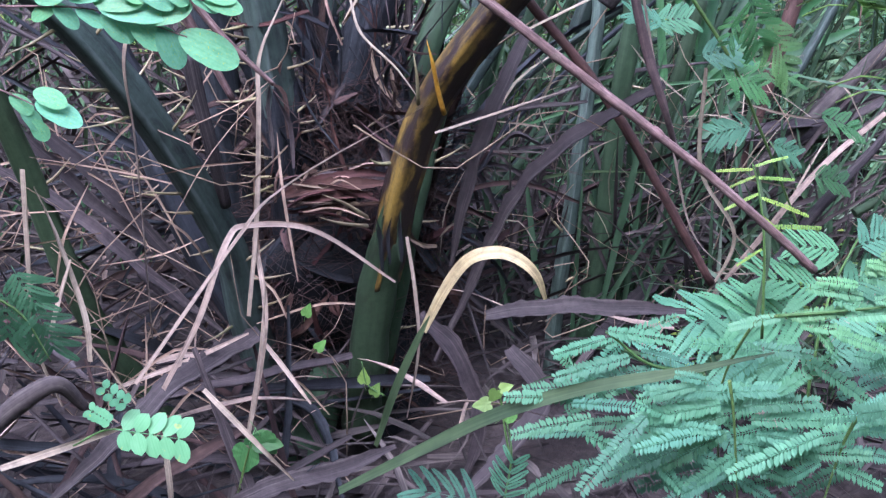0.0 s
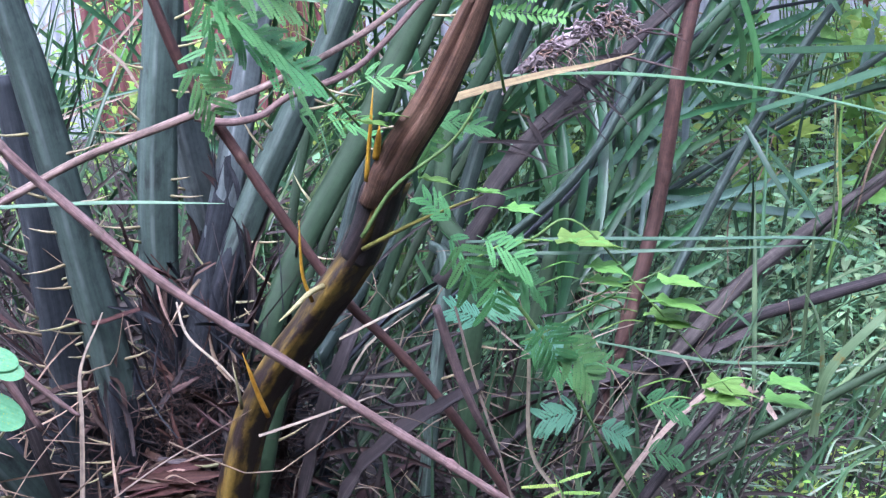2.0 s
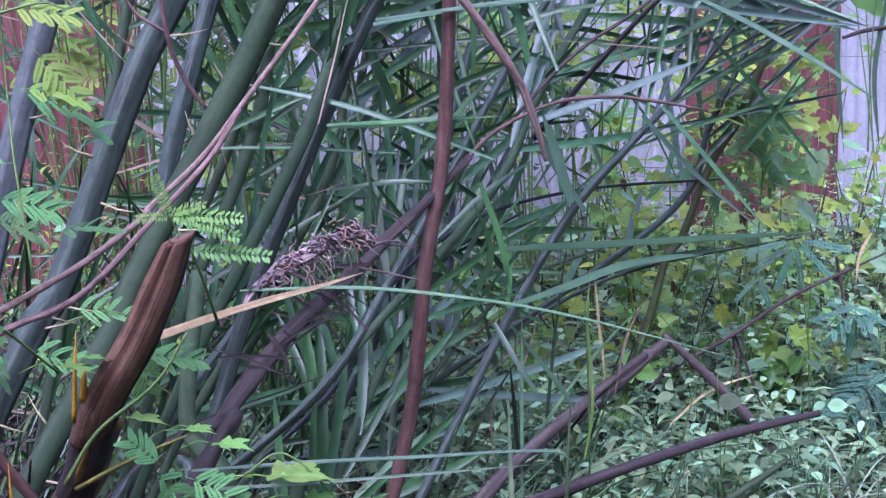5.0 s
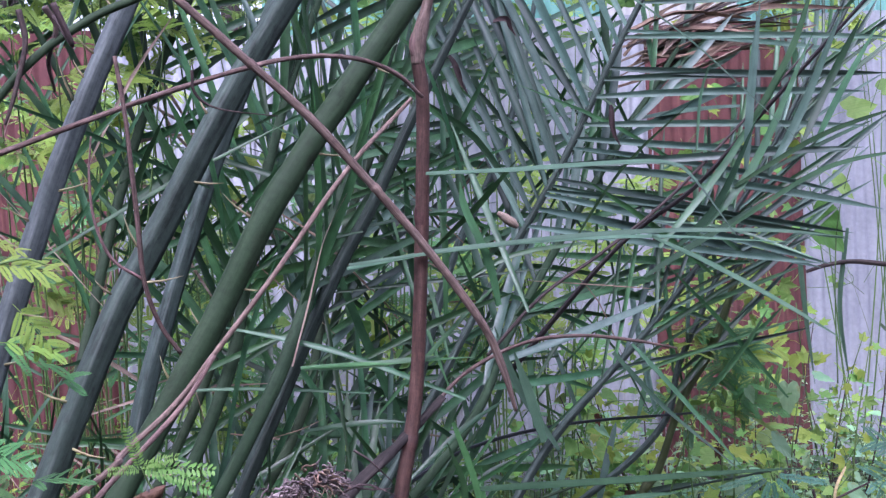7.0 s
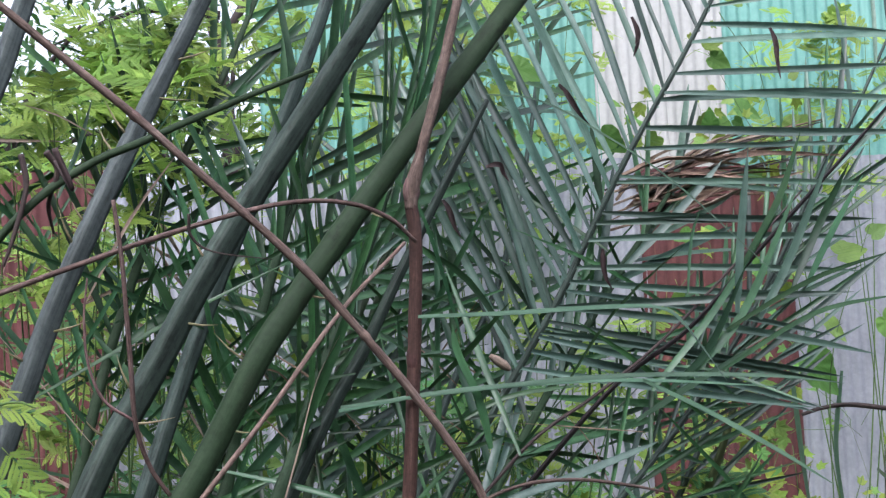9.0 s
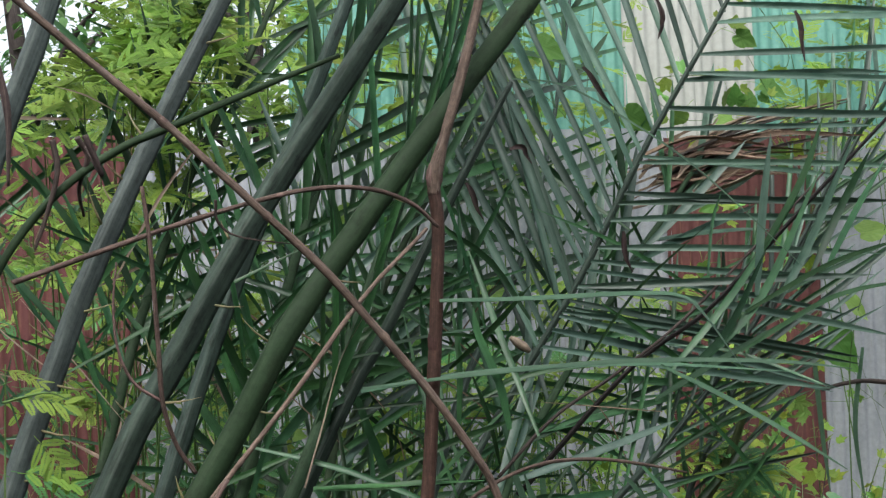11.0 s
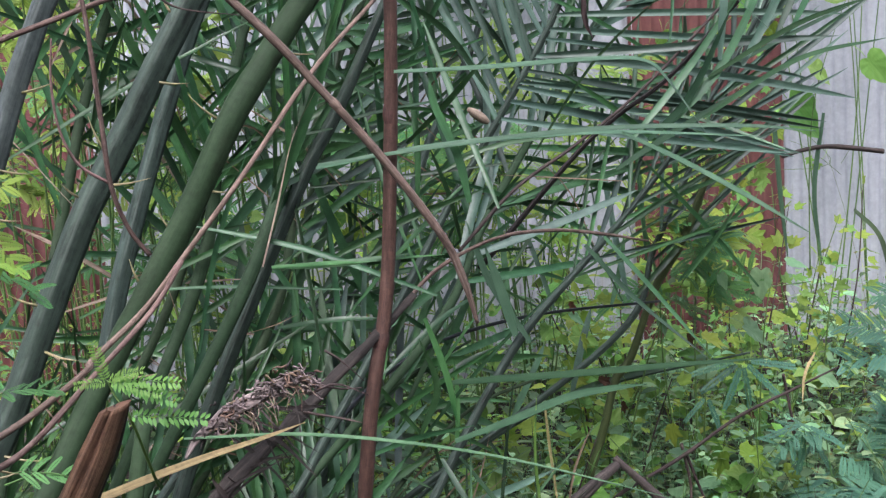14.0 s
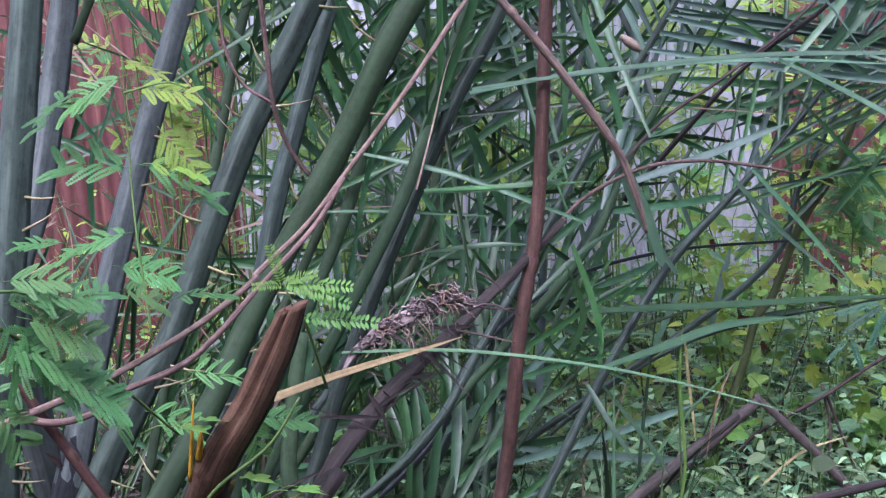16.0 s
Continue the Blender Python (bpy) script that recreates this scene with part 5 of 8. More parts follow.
stem("twig", [(0.327, 2.85, 1.621), (0.268, 2.84, 1.667), (0.238, 2.83, 1.74), (0.231, 2.83, 1.834), (0.241, 2.83, 1.928)], [0.0035, 0.0033, 0.003, 0.0028, 0.002], VINE, "slender bent pinkish twig", "twig", 0)
stem("twig", [(0.455, 2.85, 2.057), (0.459, 2.86, 2.009), (0.505, 2.87, 1.975), (0.632, 2.9, 1.954)], [0.0035, 0.0035, 0.002, 0.001], TWIG, "curled dry brown tendril", "twig", 0)
stem("twig", [(0.973, 3.2, 1.219), (1.087, 3.25, 1.303), (1.248, 3.3, 1.357), (1.413, 3.35, 1.358), (1.584, 3.4, 1.325), (1.722, 3.45, 1.287)], [0.0055, 0.0055, 0.005, 0.005, 0.0045, 0.003], VINE, "thin arched brown twig", "twig", 0)
stem("twig", [(1.174, 3.4, 1.318), (1.362, 3.5, 1.459), (1.578, 3.6, 1.563), (1.828, 3.7, 1.709), (2.158, 3.8, 1.969), (2.389, 3.9, 2.147)], [0.005, 0.005, 0.005, 0.0045, 0.004, 0.003], TWIG, "long dark slanting twig", "twig", 0)
stem("branch", [(2.872, 5, 1.315), (2.974, 5, 1.338), (3.1, 5, 1.341), (3.327, 5, 1.303)], [0.007, 0.009, 0.010, 0.011], TWIG, "dark bare branch against the fence", "branch", 0)
stem("branch", [(-0.087, 2.9, 1.776), (0.014, 2.9, 1.968), (0.129, 2.92, 2.101), (0.244, 2.95, 2.182), (0.357, 2.98, 2.234), (0.553, 3.05, 2.325), (0.76, 3.1, 2.413)], [0.010, 0.010, 0.0095, 0.0095, 0.009, 0.008, 0.006], PETIOLE, "curved olive-brown living branch", "branch", 0)
stem("branch", [(0.015, 2.6, 2.425), (0.062, 2.6, 2.248), (0.061, 2.6, 2.082)], [0.008, 0.008, 0.003], TWIG, "curled dark bare little branch", "branch", 0)
for s in ([(0.108, 2.9, 2.202), (0.116, 2.9, 2.129), (0.089, 2.9, 2.034), (0.063, 2.9, 1.963)], [(0.16, 2.9, 2.206), (0.179, 2.92, 2.165), (0.155, 2.95, 2.096), (0.158, 3, 2.037)], [(0.188, 2.8, 2.2), (0.218, 2.82, 2.116), (0.182, 2.85, 2.18)]):
    stem("twig", s, [0.007, 0.006, 0.005, 0.003], TWIG, "dark curled dry pod-like twig", "twig", 0)
log = stem("log", [(0.942, 3.55, 0.103), (1.217, 3.7, 0.217), (1.425, 3.8, 0.306), (1.605, 3.9, 0.383), (1.782, 4, 0.452)], [0.026, 0.025, 0.025, 0.023, 0.016], LOG, "grey-brown weathered fallen branch", "log", 0)
stem("log", [(1.78, 4.02, 0.471), (1.91, 3.95, 0.333), (2.007, 3.9, 0.221), (2.104, 3.85, 0.071), (2.181, 3.8, -0.097)], [0.012, 0.016, 0.017, 0.017, 0.018], LOG, "grey-brown forked dead branch", "log", 0)
stem("log", [(0.634, 2.95, 0.222), (0.833, 3.05, 0.269), (1.028, 3.15, 0.306), (1.262, 3.25, 0.321), (1.541, 3.35, 0.337), (1.819, 3.45, 0.341), (2.086, 3.5, 0.35)], [0.012, 0.015, 0.017, 0.017, 0.016, 0.014, 0.010], DEAD, "long grey dead stalk lying on the undergrowth", "log", 0)
stem("log", [(0.551, 2.75, 0.085), (0.71, 2.9, 0.225), (0.854, 3, 0.314), (1.084, 3.2, 0.423), (1.303, 3.4, 0.472), (1.597, 3.65, 0.535)], [0.018, 0.019, 0.019, 0.018, 0.017, 0.013], LOG, "grey-brown weathered fallen branch", "log", 0)
stem("stalk", [(0.839, 2.58, 0.231), (0.899, 2.6, 0.253), (1.035, 2.62, 0.314), (1.235, 2.66, 0.392), (1.46, 2.7, 0.483), (1.647, 2.75, 0.554)], [0.010, 0.011, 0.011, 0.010, 0.009, 0.007], PETIOLE, "dark green fallen stalk slanting through the grass", "stalk", 0)
stem("branch", [(0.464, 2.2, 0.174), (0.591, 2.25, 0.279), (0.675, 2.3, 0.362), (0.797, 2.4, 0.436), (0.891, 2.5, 0.481)], [0.010, 0.011, 0.011, 0.010, 0.008], DEAD, "pale weathered dead branch leaning", "branch", 0)
stem("branch", [(-0.758, 1.7, 0.3), (-0.704, 1.72, 0.337), (-0.657, 1.75, 0.348), (-0.63, 1.78, 0.287)], [0.016, 0.017, 0.014, 0.008], LOG, "broken grey dead branch end", "branch", 0)
stem("vine", [(-0.531, 1.83, 1.178), (-0.499, 1.85, 1.112), (-0.465, 1.87, 1.017), (-0.418, 1.9, 0.899), (-0.361, 1.92, 0.75)], [0.008, 0.009, 0.0095, 0.009, 0.005], VINE, "broken pink-barked shoot before the palm", "vine", 0, "vines")
stem("vine", [(-0.467, 1.82, 1.115), (-0.447, 1.85, 1.021), (-0.395, 1.88, 0.915), (-0.344, 1.89, 0.839), (-0.292, 1.9, 0.778)], [0.007, 0.0068, 0.0062, 0.0055, 0.003], VINE, "broken pink-barked shoot before the palm", "vine", 0, "vines")
stem("branch", [(-0.471, 2.15, 0.757), (-0.464, 2.15, 0.676), (-0.454, 2.16, 0.577), (-0.449, 2.2, 0.456)], [0.014, 0.014, 0.012, 0.010], DEAD, "grey dead stick leaning on the palm", "branch", 0)
stem("vine", [(-0.316, 1.4, 1.211), (-0.253, 1.4, 1.265), (-0.214, 1.42, 1.314), (-0.189, 1.45, 1.376)], [0.008, 0.008, 0.0075, 0.007], VINE, "pink-barked shoot before the palm", "vine", 0, "vines")
stem("twig", [(0.269, 2, 0.882), (0.294, 2, 0.781), (0.324, 2, 0.686), (0.359, 2.05, 0.577)], [0.008, 0.008, 0.007, 0.004], TWIG, "dry hanging brown shoot", "twig", 0)

# ---- dead flower spray ----
spray = thing("flower_stalk", "dry brown dead flower spray with stiff bristly branchlets", "flower stalk")
part("stalk", tube([(0.278, 2.45, 0.743), (0.396, 2.5, 0.892), (0.367, 2.55, 0.863), (0.443, 2.65, 0.93), (0.56, 2.75, 1.012), (0.713, 2.9, 1.087), (0.858, 3, 1.182), (0.995, 3.1, 1.271)], [0.020, 0.020, 0.019, 0.019, 0.018, 0.016, 0.014, 0.009], 70, 14, 0.7, lump=0.6, flute=0.12), CHAR, spray, "blackened drooping stalk")
SPRAY = [(0.43, 2.68, 1.06), (0.462, 2.7, 1.098), (0.514, 2.7, 1.133), (0.568, 2.7, 1.16), (0.623, 2.7, 1.185), (0.67, 2.7, 1.199), (0.722, 2.72, 1.182)]
part("sheath", tube(SPRAY, [0.003, 0.011, 0.017, 0.016, 0.013, 0.010, 0.006], 40, 14, 0.7, lump=0.7, flute=0.1), CRUST, spray, "crusted pale sheath")
random.seed(8)
way = spline(SPRAY, 60)
for k in range(270):
    i = min(55, int(random.uniform(0.22, 0.98) * 59))
    t = (way[i + 2] - way[i - 2]).normalized()
    o = way[i] + Vector((random.gauss(0, 0.006), random.uniform(-0.016, 0.004), random.gauss(0.0, 0.013)))
    d = (t * random.choice((-1, 1, 1)) + jitter((0, -0.25, -0.25), 0.75)).normalized() * random.uniform(0.012, 0.036)
    e = d.cross(Vector((random.random(), random.random(), random.random()))).normalized() * random.uniform(0.002, 0.008)
    part("branchlet", tube([o, o + d * 0.35 + e, o + d * 0.7 - e, o + d], [0.0026, 0.0021, 0.0019, 0.0009], 7, 5, lump=0.5), random.choice((CRUST, CRUST, DEAD, CRUST, TAN)), spray)
for k in range(26):
    i = int(random.uniform(0.35, 0.9) * 59)
    o = way[i] + Vector((0, -0.012, -0.012))
    d = Vector((random.uniform(-0.02, 0.035), -0.01, -random.uniform(0.015, 0.06)))
    part("branchlet", tube([o, o + d * 0.5 + jitter((0.006, 0, 0), 0.008), o + d], [0.0017, 0.0014, 0.0007], 7, 4, lump=0.4), random.choice((STRAW, CRUST, TAN)), spray)
for k in range(22):
    u = random.random()
    o = Vector([(0.443, 2.63, 0.936)][0]).lerp(Vector([(0.711, 2.88, 1.091)][0]), u) + jitter((0, -0.012, 0), 0.014)
    d = jitter((0.05, -0.02, 0.02 * random.choice((-1, 1))), 0.05)
    part("fray", ribbon([o - d, o, o + d + jitter((0, 0, -0.02), 0.02)], random.uniform(0.003, 0.011), 7, 0.5, (0, -1, 0.2), ragged=0.4), CHAR, spray)
for s in ([(0.675, 2.75, 1.182), (0.756, 2.75, 1.153), (0.814, 2.75, 1.148)], [(0.697, 2.75, 1.145), (0.755, 2.74, 1.166), (0.824, 2.74, 1.132)], [(0.68, 2.72, 1.118), (0.761, 2.72, 1.094), (0.807, 2.72, 1.078)], [(0.742, 2.8, 1.227), (0.777, 2.8, 1.2), (0.823, 2.8, 1.149)]):
    part("branchlet", tube(s, [0.003, 0.0025, 0.001], 6, 5), TWIG, spray)

# ---- long single blades and straws ----
def blade(name, pts, width, material, label, category, group="", fold=0.3, normal=(0, -0.6, 0.8), twist=0.0, taper=(0.6, 1.0, 1.0, 0.8, 0.1)):
    return tagged(part(name, ribbon(pts, width, max(10, 7 * len(pts)), fold, normal, taper, twist), material), label, category, group)


BL = "long green strap-like leaf blade"
for s, w, m in (([(0.968, 3, 1.81), (1.171, 2.95, 1.807), (1.427, 2.9, 1.809), (1.522, 2.88, 1.799), (1.567, 2.86, 1.759), (1.653, 2.84, 1.628)], 0.020, BLADE),
        ([(0.783, 3.1, 1.596), (1.002, 3.1, 1.621), (1.267, 3.1, 1.631), (1.555, 3.1, 1.622), (1.912, 3.1, 1.585)], 0.018, BLADE),
        ([(1.506, 3, 1.63), (1.65, 2.98, 1.551), (1.807, 2.96, 1.454), (1.956, 2.95, 1.356)], 0.018, BLADE),
        ([(1.228, 3.3, 2.379), (1.363, 3.3, 2.361), (1.512, 3.3, 2.283), (1.737, 3.3, 2.125), (2.041, 3.3, 1.838)], 0.009, BLADE),
        ([(0.666, 3.1, 1.368), (0.827, 3.1, 1.363), (0.991, 3.1, 1.372)], 0.02, BLADE),):
    blade("leaf_blade", s, w, m, BL, "leaf blade", "long blades", twist=random.uniform(-0.6, 0.6))
for s, w, m in (([(0.778, 3, 1.612), (1.117, 3, 1.635), (1.454, 3, 1.644), (1.803, 3, 1.625), (2.005, 3, 1.597)], 0.014, BLADE),
        ([(0.43, 2.7, 1.096), (0.656, 2.6, 1.107), (0.869, 2.5, 1.092), (1.07, 2.4, 1.06), (1.372, 2.3, 0.971)], 0.009, BLADE),
        ([(0.327, 2.2, 0.917), (0.519, 2.2, 0.909), (0.714, 2.2, 0.896), (0.951, 2.2, 0.88), (1.001, 2.2, 0.849)], 0.008, BLADE),
        ([(-0.464, 1.9, 1.124), (-0.212, 1.9, 1.12), (-0.029, 1.9, 1.107)], 0.006, BLADE),
        ([(0.292, 2, 0.968), (0.562, 2, 0.955), (0.894, 2, 0.944)], 0.006, BLADE),):
    blade("leaf_blade", s, w, m, BL, "leaf blade", "long blades", twist=random.uniform(-0.6, 0.6))
for s, w, m in (([(0.848, 1.9, 0.659), (0.864, 1.88, 0.777), (0.932, 1.85, 0.879), (1.003, 1.83, 0.955)], 0.015, COVER),
        ([(0.857, 1.9, 0.658), (0.854, 1.88, 0.807), (0.837, 1.86, 0.884), (0.81, 1.85, 0.936)], 0.008, COVER),
        ([(-0.214, 1.65, 0.2), (-0.069, 1.6, 0.31), (0.031, 1.55, 0.392), (0.145, 1.5, 0.459), (0.265, 1.45, 0.51), (0.374, 1.4, 0.564)], 0.020, GRASS),
        ([(-0.166, 1.8, 0.182), (-0.124, 1.75, 0.319), (-0.087, 1.72, 0.415), (-0.063, 1.7, 0.474)], 0.014, GRASS),
        ([(0.471, 1.9, 0.328), (0.497, 1.95, 0.449), (0.488, 2, 0.541), (0.481, 2, 0.581)], 0.009, GRASS),):
    blade("leaf_blade", s, w, m, BL, "leaf blade", "long blades", twist=random.uniform(-0.6, 0.6))
for s, w, m in (([(3.073, 5.5, 1.465), (3.1, 5.5, 1.056), (3.134, 5.5, 0.748)], 0.03, BLADE),
        ([(3.06, 5, 1.484), (3.012, 5, 1.161), (3.041, 5, 0.858)], 0.02, BLADE),
        ([(3.081, 4.8, 1.101), (3.203, 4.8, 0.951), (3.273, 4.8, 0.613)], 0.035, GRASS),
        ([(1.282, 3.2, 0.414), (1.309, 3.2, 0.572), (1.301, 3.2, 0.79), (1.313, 3.2, 0.955)], 0.008, BROAD),
        ([(1.321, 3.3, 0.242), (1.326, 3.3, 0.552), (1.322, 3.3, 0.86)], 0.006, GRASS),
        ([(1.146, 3.1, 1.483), (1.129, 3.12, 1.591), (1.084, 3.14, 1.717), (1.076, 3.15, 1.786)], 0.022, LEAFLET),):
    blade("leaf_blade", s, w, m, BL, "leaf blade", "long blades", twist=random.uniform(-0.6, 0.6))
for s, w, m in (([(1.356, 3.4, 1.045), (1.257, 3.42, 1.221), (1.208, 3.45, 1.388)], 0.022, BLADE),
        ([(1.139, 3.4, 0.748), (1.236, 3.3, 0.609), (1.283, 3.25, 0.525)], 0.013, STRAP),
        ([(1.584, 3.6, 1.266), (1.715, 3.55, 1.1), (1.916, 3.5, 0.911)], 0.022, LEAFLET),):
    blade("leaf_blade", s, w, m, BL, "leaf blade", "long blades", twist=random.uniform(-0.6, 0.6))
for s, w, m in (([(1.103, 3.3, 0.986), (1.24, 3.3, 0.98), (1.487, 3.3, 0.97), (1.725, 3.3, 0.964), (2.009, 3.3, 0.954)], 0.024, STRAP),
        ([(1.092, 3.2, 0.858), (1.242, 3.2, 0.895), (1.393, 3.2, 0.938), (1.515, 3.2, 0.949), (1.615, 3.2, 0.95)], 0.022, STRAP),
        ([(1.034, 3.2, 1.187), (1.081, 3.2, 1.032), (1.101, 3.2, 0.903)], 0.018, LEAFLET),
        ([(1.036, 3.1, 0.85), (1.078, 3.05, 0.762), (1.134, 3, 0.659)], 0.015, LEAFLET),
        ([(0.577, 2.4, 0.622), (0.808, 2.4, 0.563), (0.976, 2.4, 0.547), (1.135, 2.4, 0.528)], 0.007, BLADE),
        ([(1.642, 3.6, 1.286), (1.757, 3.55, 1.137), (1.923, 3.5, 0.918)], 0.018, LEAFLET),):
    blade("leaf_blade", s, w, m, BL, "leaf blade", "long blades", twist=random.uniform(-0.5, 0.5))
for s, w, m in (([(0.659, 3.1, 1.37), (0.873, 3.1, 1.364), (1.078, 3.1, 1.362)], 0.016, LEAFLET),
        ([(1.005, 3.2, 0.889), (1.054, 3.2, 1.002), (1.017, 3.2, 1.137)], 0.018, LEAFLET),
        ([(1.29, 3.3, 1.094), (1.263, 3.3, 1.201), (1.223, 3.3, 1.338)], 0.028, BLADE),):
    blade("leaf_blade", s, w, m, BL, "leaf blade", "long blades", twist=random.uniform(-0.5, 0.5))
blade("dry_leaf", [(0.305, 2.05, 1.203), (0.389, 2.15, 1.198), (0.483, 2.25, 1.192), (0.576, 2.35, 1.182), (0.663, 2.42, 1.183)], 0.0175, OLIVE_STRAW, "pale straw-yellow dry leaf blade", "dry leaf", twist=0.3, taper=(1.0, 0.9, 0.75, 0.5, 0.06))
blade("dry_leaf", [(-0.077, 1.8, 0.396), (-0.038, 1.78, 0.48), (-0.001, 1.76, 0.536), (0.041, 1.75, 0.551), (0.074, 1.74, 0.543), (0.1, 1.74, 0.514), (0.113, 1.75, 0.47)], 0.020, PALE, "arched pale yellow dry leaf", "dry leaf", twist=0.5, taper=(0.7, 1.0, 1.0, 0.8, 0.3))
SL = "pale dry grass straw"
for s, w in (([(-0.533, 1.75, 0.344), (-0.444, 1.78, 0.455), (-0.346, 1.8, 0.578), (-0.306, 1.85, 0.612), (-0.21, 2, 0.627), (-0.06, 2.1, 0.672)], 0.008),
        ([(-0.504, 1.8, 0.303), (-0.438, 1.82, 0.414), (-0.384, 1.85, 0.537), (-0.355, 1.9, 0.544), (-0.253, 1.95, 0.508), (-0.13, 2, 0.385)], 0.010),
        ([(-0.391, 2, 0.328), (-0.366, 2.05, 0.5), (-0.353, 2.1, 0.667), (-0.345, 2.12, 0.761), (-0.302, 2.15, 0.849)], 0.009),
        ([(-0.367, 2, 0.27), (-0.324, 1.95, 0.24), (-0.282, 1.9, 0.206)], 0.009),
        ([(-0.439, 1.8, 0.3), (-0.364, 1.75, 0.243), (-0.291, 1.7, 0.188)], 0.010),):
    blade("straw", s, w, STRAW, SL, "straw", "straws", twist=random.uniform(-2, 2), taper=(0.8, 1.0, 1.0, 0.9, 0.4))
for s, w in (([(-0.709, 1.6, 0.293), (-0.621, 1.65, 0.297), (-0.508, 1.7, 0.312)], 0.012),
        ([(-0.707, 1.9, 0.36), (-0.682, 1.9, 0.423), (-0.652, 1.9, 0.494)], 0.010),
        ([(-0.651, 2, 0.188), (-0.512, 2, 0.241), (-0.395, 2, 0.294)], 0.009),
        ([(-0.498, 1.9, 0.892), (-0.518, 1.9, 0.814), (-0.531, 1.95, 0.677), (-0.558, 2, 0.422), (-0.566, 2, 0.289)], 0.008),
        ([(-0.375, 2.05, 0.457), (-0.362, 2, 0.327), (-0.39, 1.95, 0.174), (-0.405, 1.95, 0.127)], 0.010),
        ([(-0.196, 2.25, 0.821), (-0.178, 2.22, 0.767), (-0.12, 2.2, 0.709), (-0.078, 2.2, 0.645)], 0.005),):
    blade("straw", s, w, STRAW, SL, "straw", "straws", twist=random.uniform(-2, 2), taper=(0.8, 1.0, 1.0, 0.9, 0.4))
for s, w in (([(-0.053, 2.1, 0.62), (0.026, 2.1, 0.643), (0.113, 2.1, 0.67), (0.171, 2.1, 0.688)], 0.006),
        ([(0.428, 2.2, 0.688), (0.427, 2.2, 0.496), (0.496, 2.2, 0.357), (0.439, 2.2, 0.217)], 0.008),
        ([(0.822, 2.4, 0.522), (0.702, 2.4, 0.408), (0.578, 2.4, 0.239), (0.469, 2.4, 0.086)], 0.012),
        ([(0.301, 2.1, 0.839), (0.323, 2.1, 0.722), (0.357, 2.1, 0.579), (0.403, 2.1, 0.406), (0.511, 2.15, 0.287)], 0.005),
        ([(-0.106, 2, 0.47), (-0.097, 2, 0.361), (-0.097, 2, 0.249), (-0.124, 2, 0.109)], 0.007),):
    blade("straw", s, w, STRAW, SL, "straw", "straws", twist=random.uniform(-2, 2), taper=(0.8, 1.0, 1.0, 0.9, 0.4))
for s, w in (([(-0.703, 1.9, 0.654), (-0.721, 1.9, 0.497), (-0.737, 1.9, 0.35), (-0.711, 1.9, 0.216)], 0.010),
        ([(-0.649, 1.9, 0.303), (-0.645, 1.9, 0.39), (-0.675, 1.92, 0.527), (-0.708, 1.95, 0.605)], 0.010),
        ([(-0.413, 1.9, 0.077), (-0.361, 1.9, 0.293), (-0.346, 1.95, 0.417)], 0.010),
        ([(-0.515, 1.8, 0.216), (-0.518, 1.8, 0.115), (-0.524, 1.8, 0.034)], 0.010),
        ([(0.102, 2.1, 0.793), (0.22, 2.1, 0.847), (0.259, 2.1, 0.865)], 0.005),
        ([(0.634, 3, 1.39), (0.679, 3, 1.527), (0.726, 3, 1.677), (0.788, 3.05, 1.776)], 0.005),):
    blade("straw", s, w, STRAW, SL, "straw", "straws", twist=random.uniform(-2, 2), taper=(0.8, 1.0, 1.0, 0.9, 0.4))

# ---- small hanging things ----
pod = part("seed_pod", tube([(1.189, 3.25, 1.701), (1.206, 3.25, 1.688), (1.225, 3.25, 1.674), (1.239, 3.25, 1.662)], [0.006, 0.013, 0.013, 0.006], 14, 10, lump=0.3), STRAW)
tagged(pod, "plump dry buff seed pod caught on a blade", "seed pod")
for s in ([(1.262, 3.5, 2.207), (1.302, 3.5, 2.212), (1.324, 3.5, 2.169)], [(1.579, 3.5, 1.97), (1.587, 3.5, 1.914), (1.605, 3.5, 1.854)], [(1.508, 3.6, 2.452), (1.548, 3.6, 2.402), (1.597, 3.6, 2.335)], [(1.739, 3.6, 2.648), (1.762, 3.6, 2.581), (1.742, 3.6, 2.532)], [(2.168, 3.6, 2.612), (2.192, 3.6, 2.544), (2.197, 3.6, 2.459)], [(1.112, 3.4, 2.113), (1.14, 3.4, 2.067), (1.16, 3.4, 2.013)]):
    blade("curled_leaf", s, 0.016, TWIG, "curled dark brown dead leaf tip", "dead leaf", "curled dead leaves", fold=1.2, twist=2.0)

# ---- feathery saplings ----
def sapling(stem_pts, radius, leaves, label, meshes, material=None, name="feathery_sapling", category="sapling", leaf_name="leaf", scale=1.0):
    """A slender stem and its leaves, given as base, tip and facing."""
    ob = thing(name, label, category)
    if stem_pts:
        part("stem", tube(stem_pts, [radius, radius * 0.8, radius * 0.5], None, 7), material or GREENTWIG, ob)
    for base, tip, face in leaves:
        d = Vector(tip) - Vector(base)
        me = random.choice(meshes)
        size = d.length / 0.19 * scale
        shared(leaf_name, me, ob, basis(base, d, face, (size, size, size)))
    return ob


UPF = (0.05, -0.45, 0.9)
FACE = (0.0, -0.85, 0.5)


def pairs(pts, face):
    return [(pts[i], pts[i + 1], jitter(face, 0.25)) for i in range(0, len(pts) - 1, 2)]


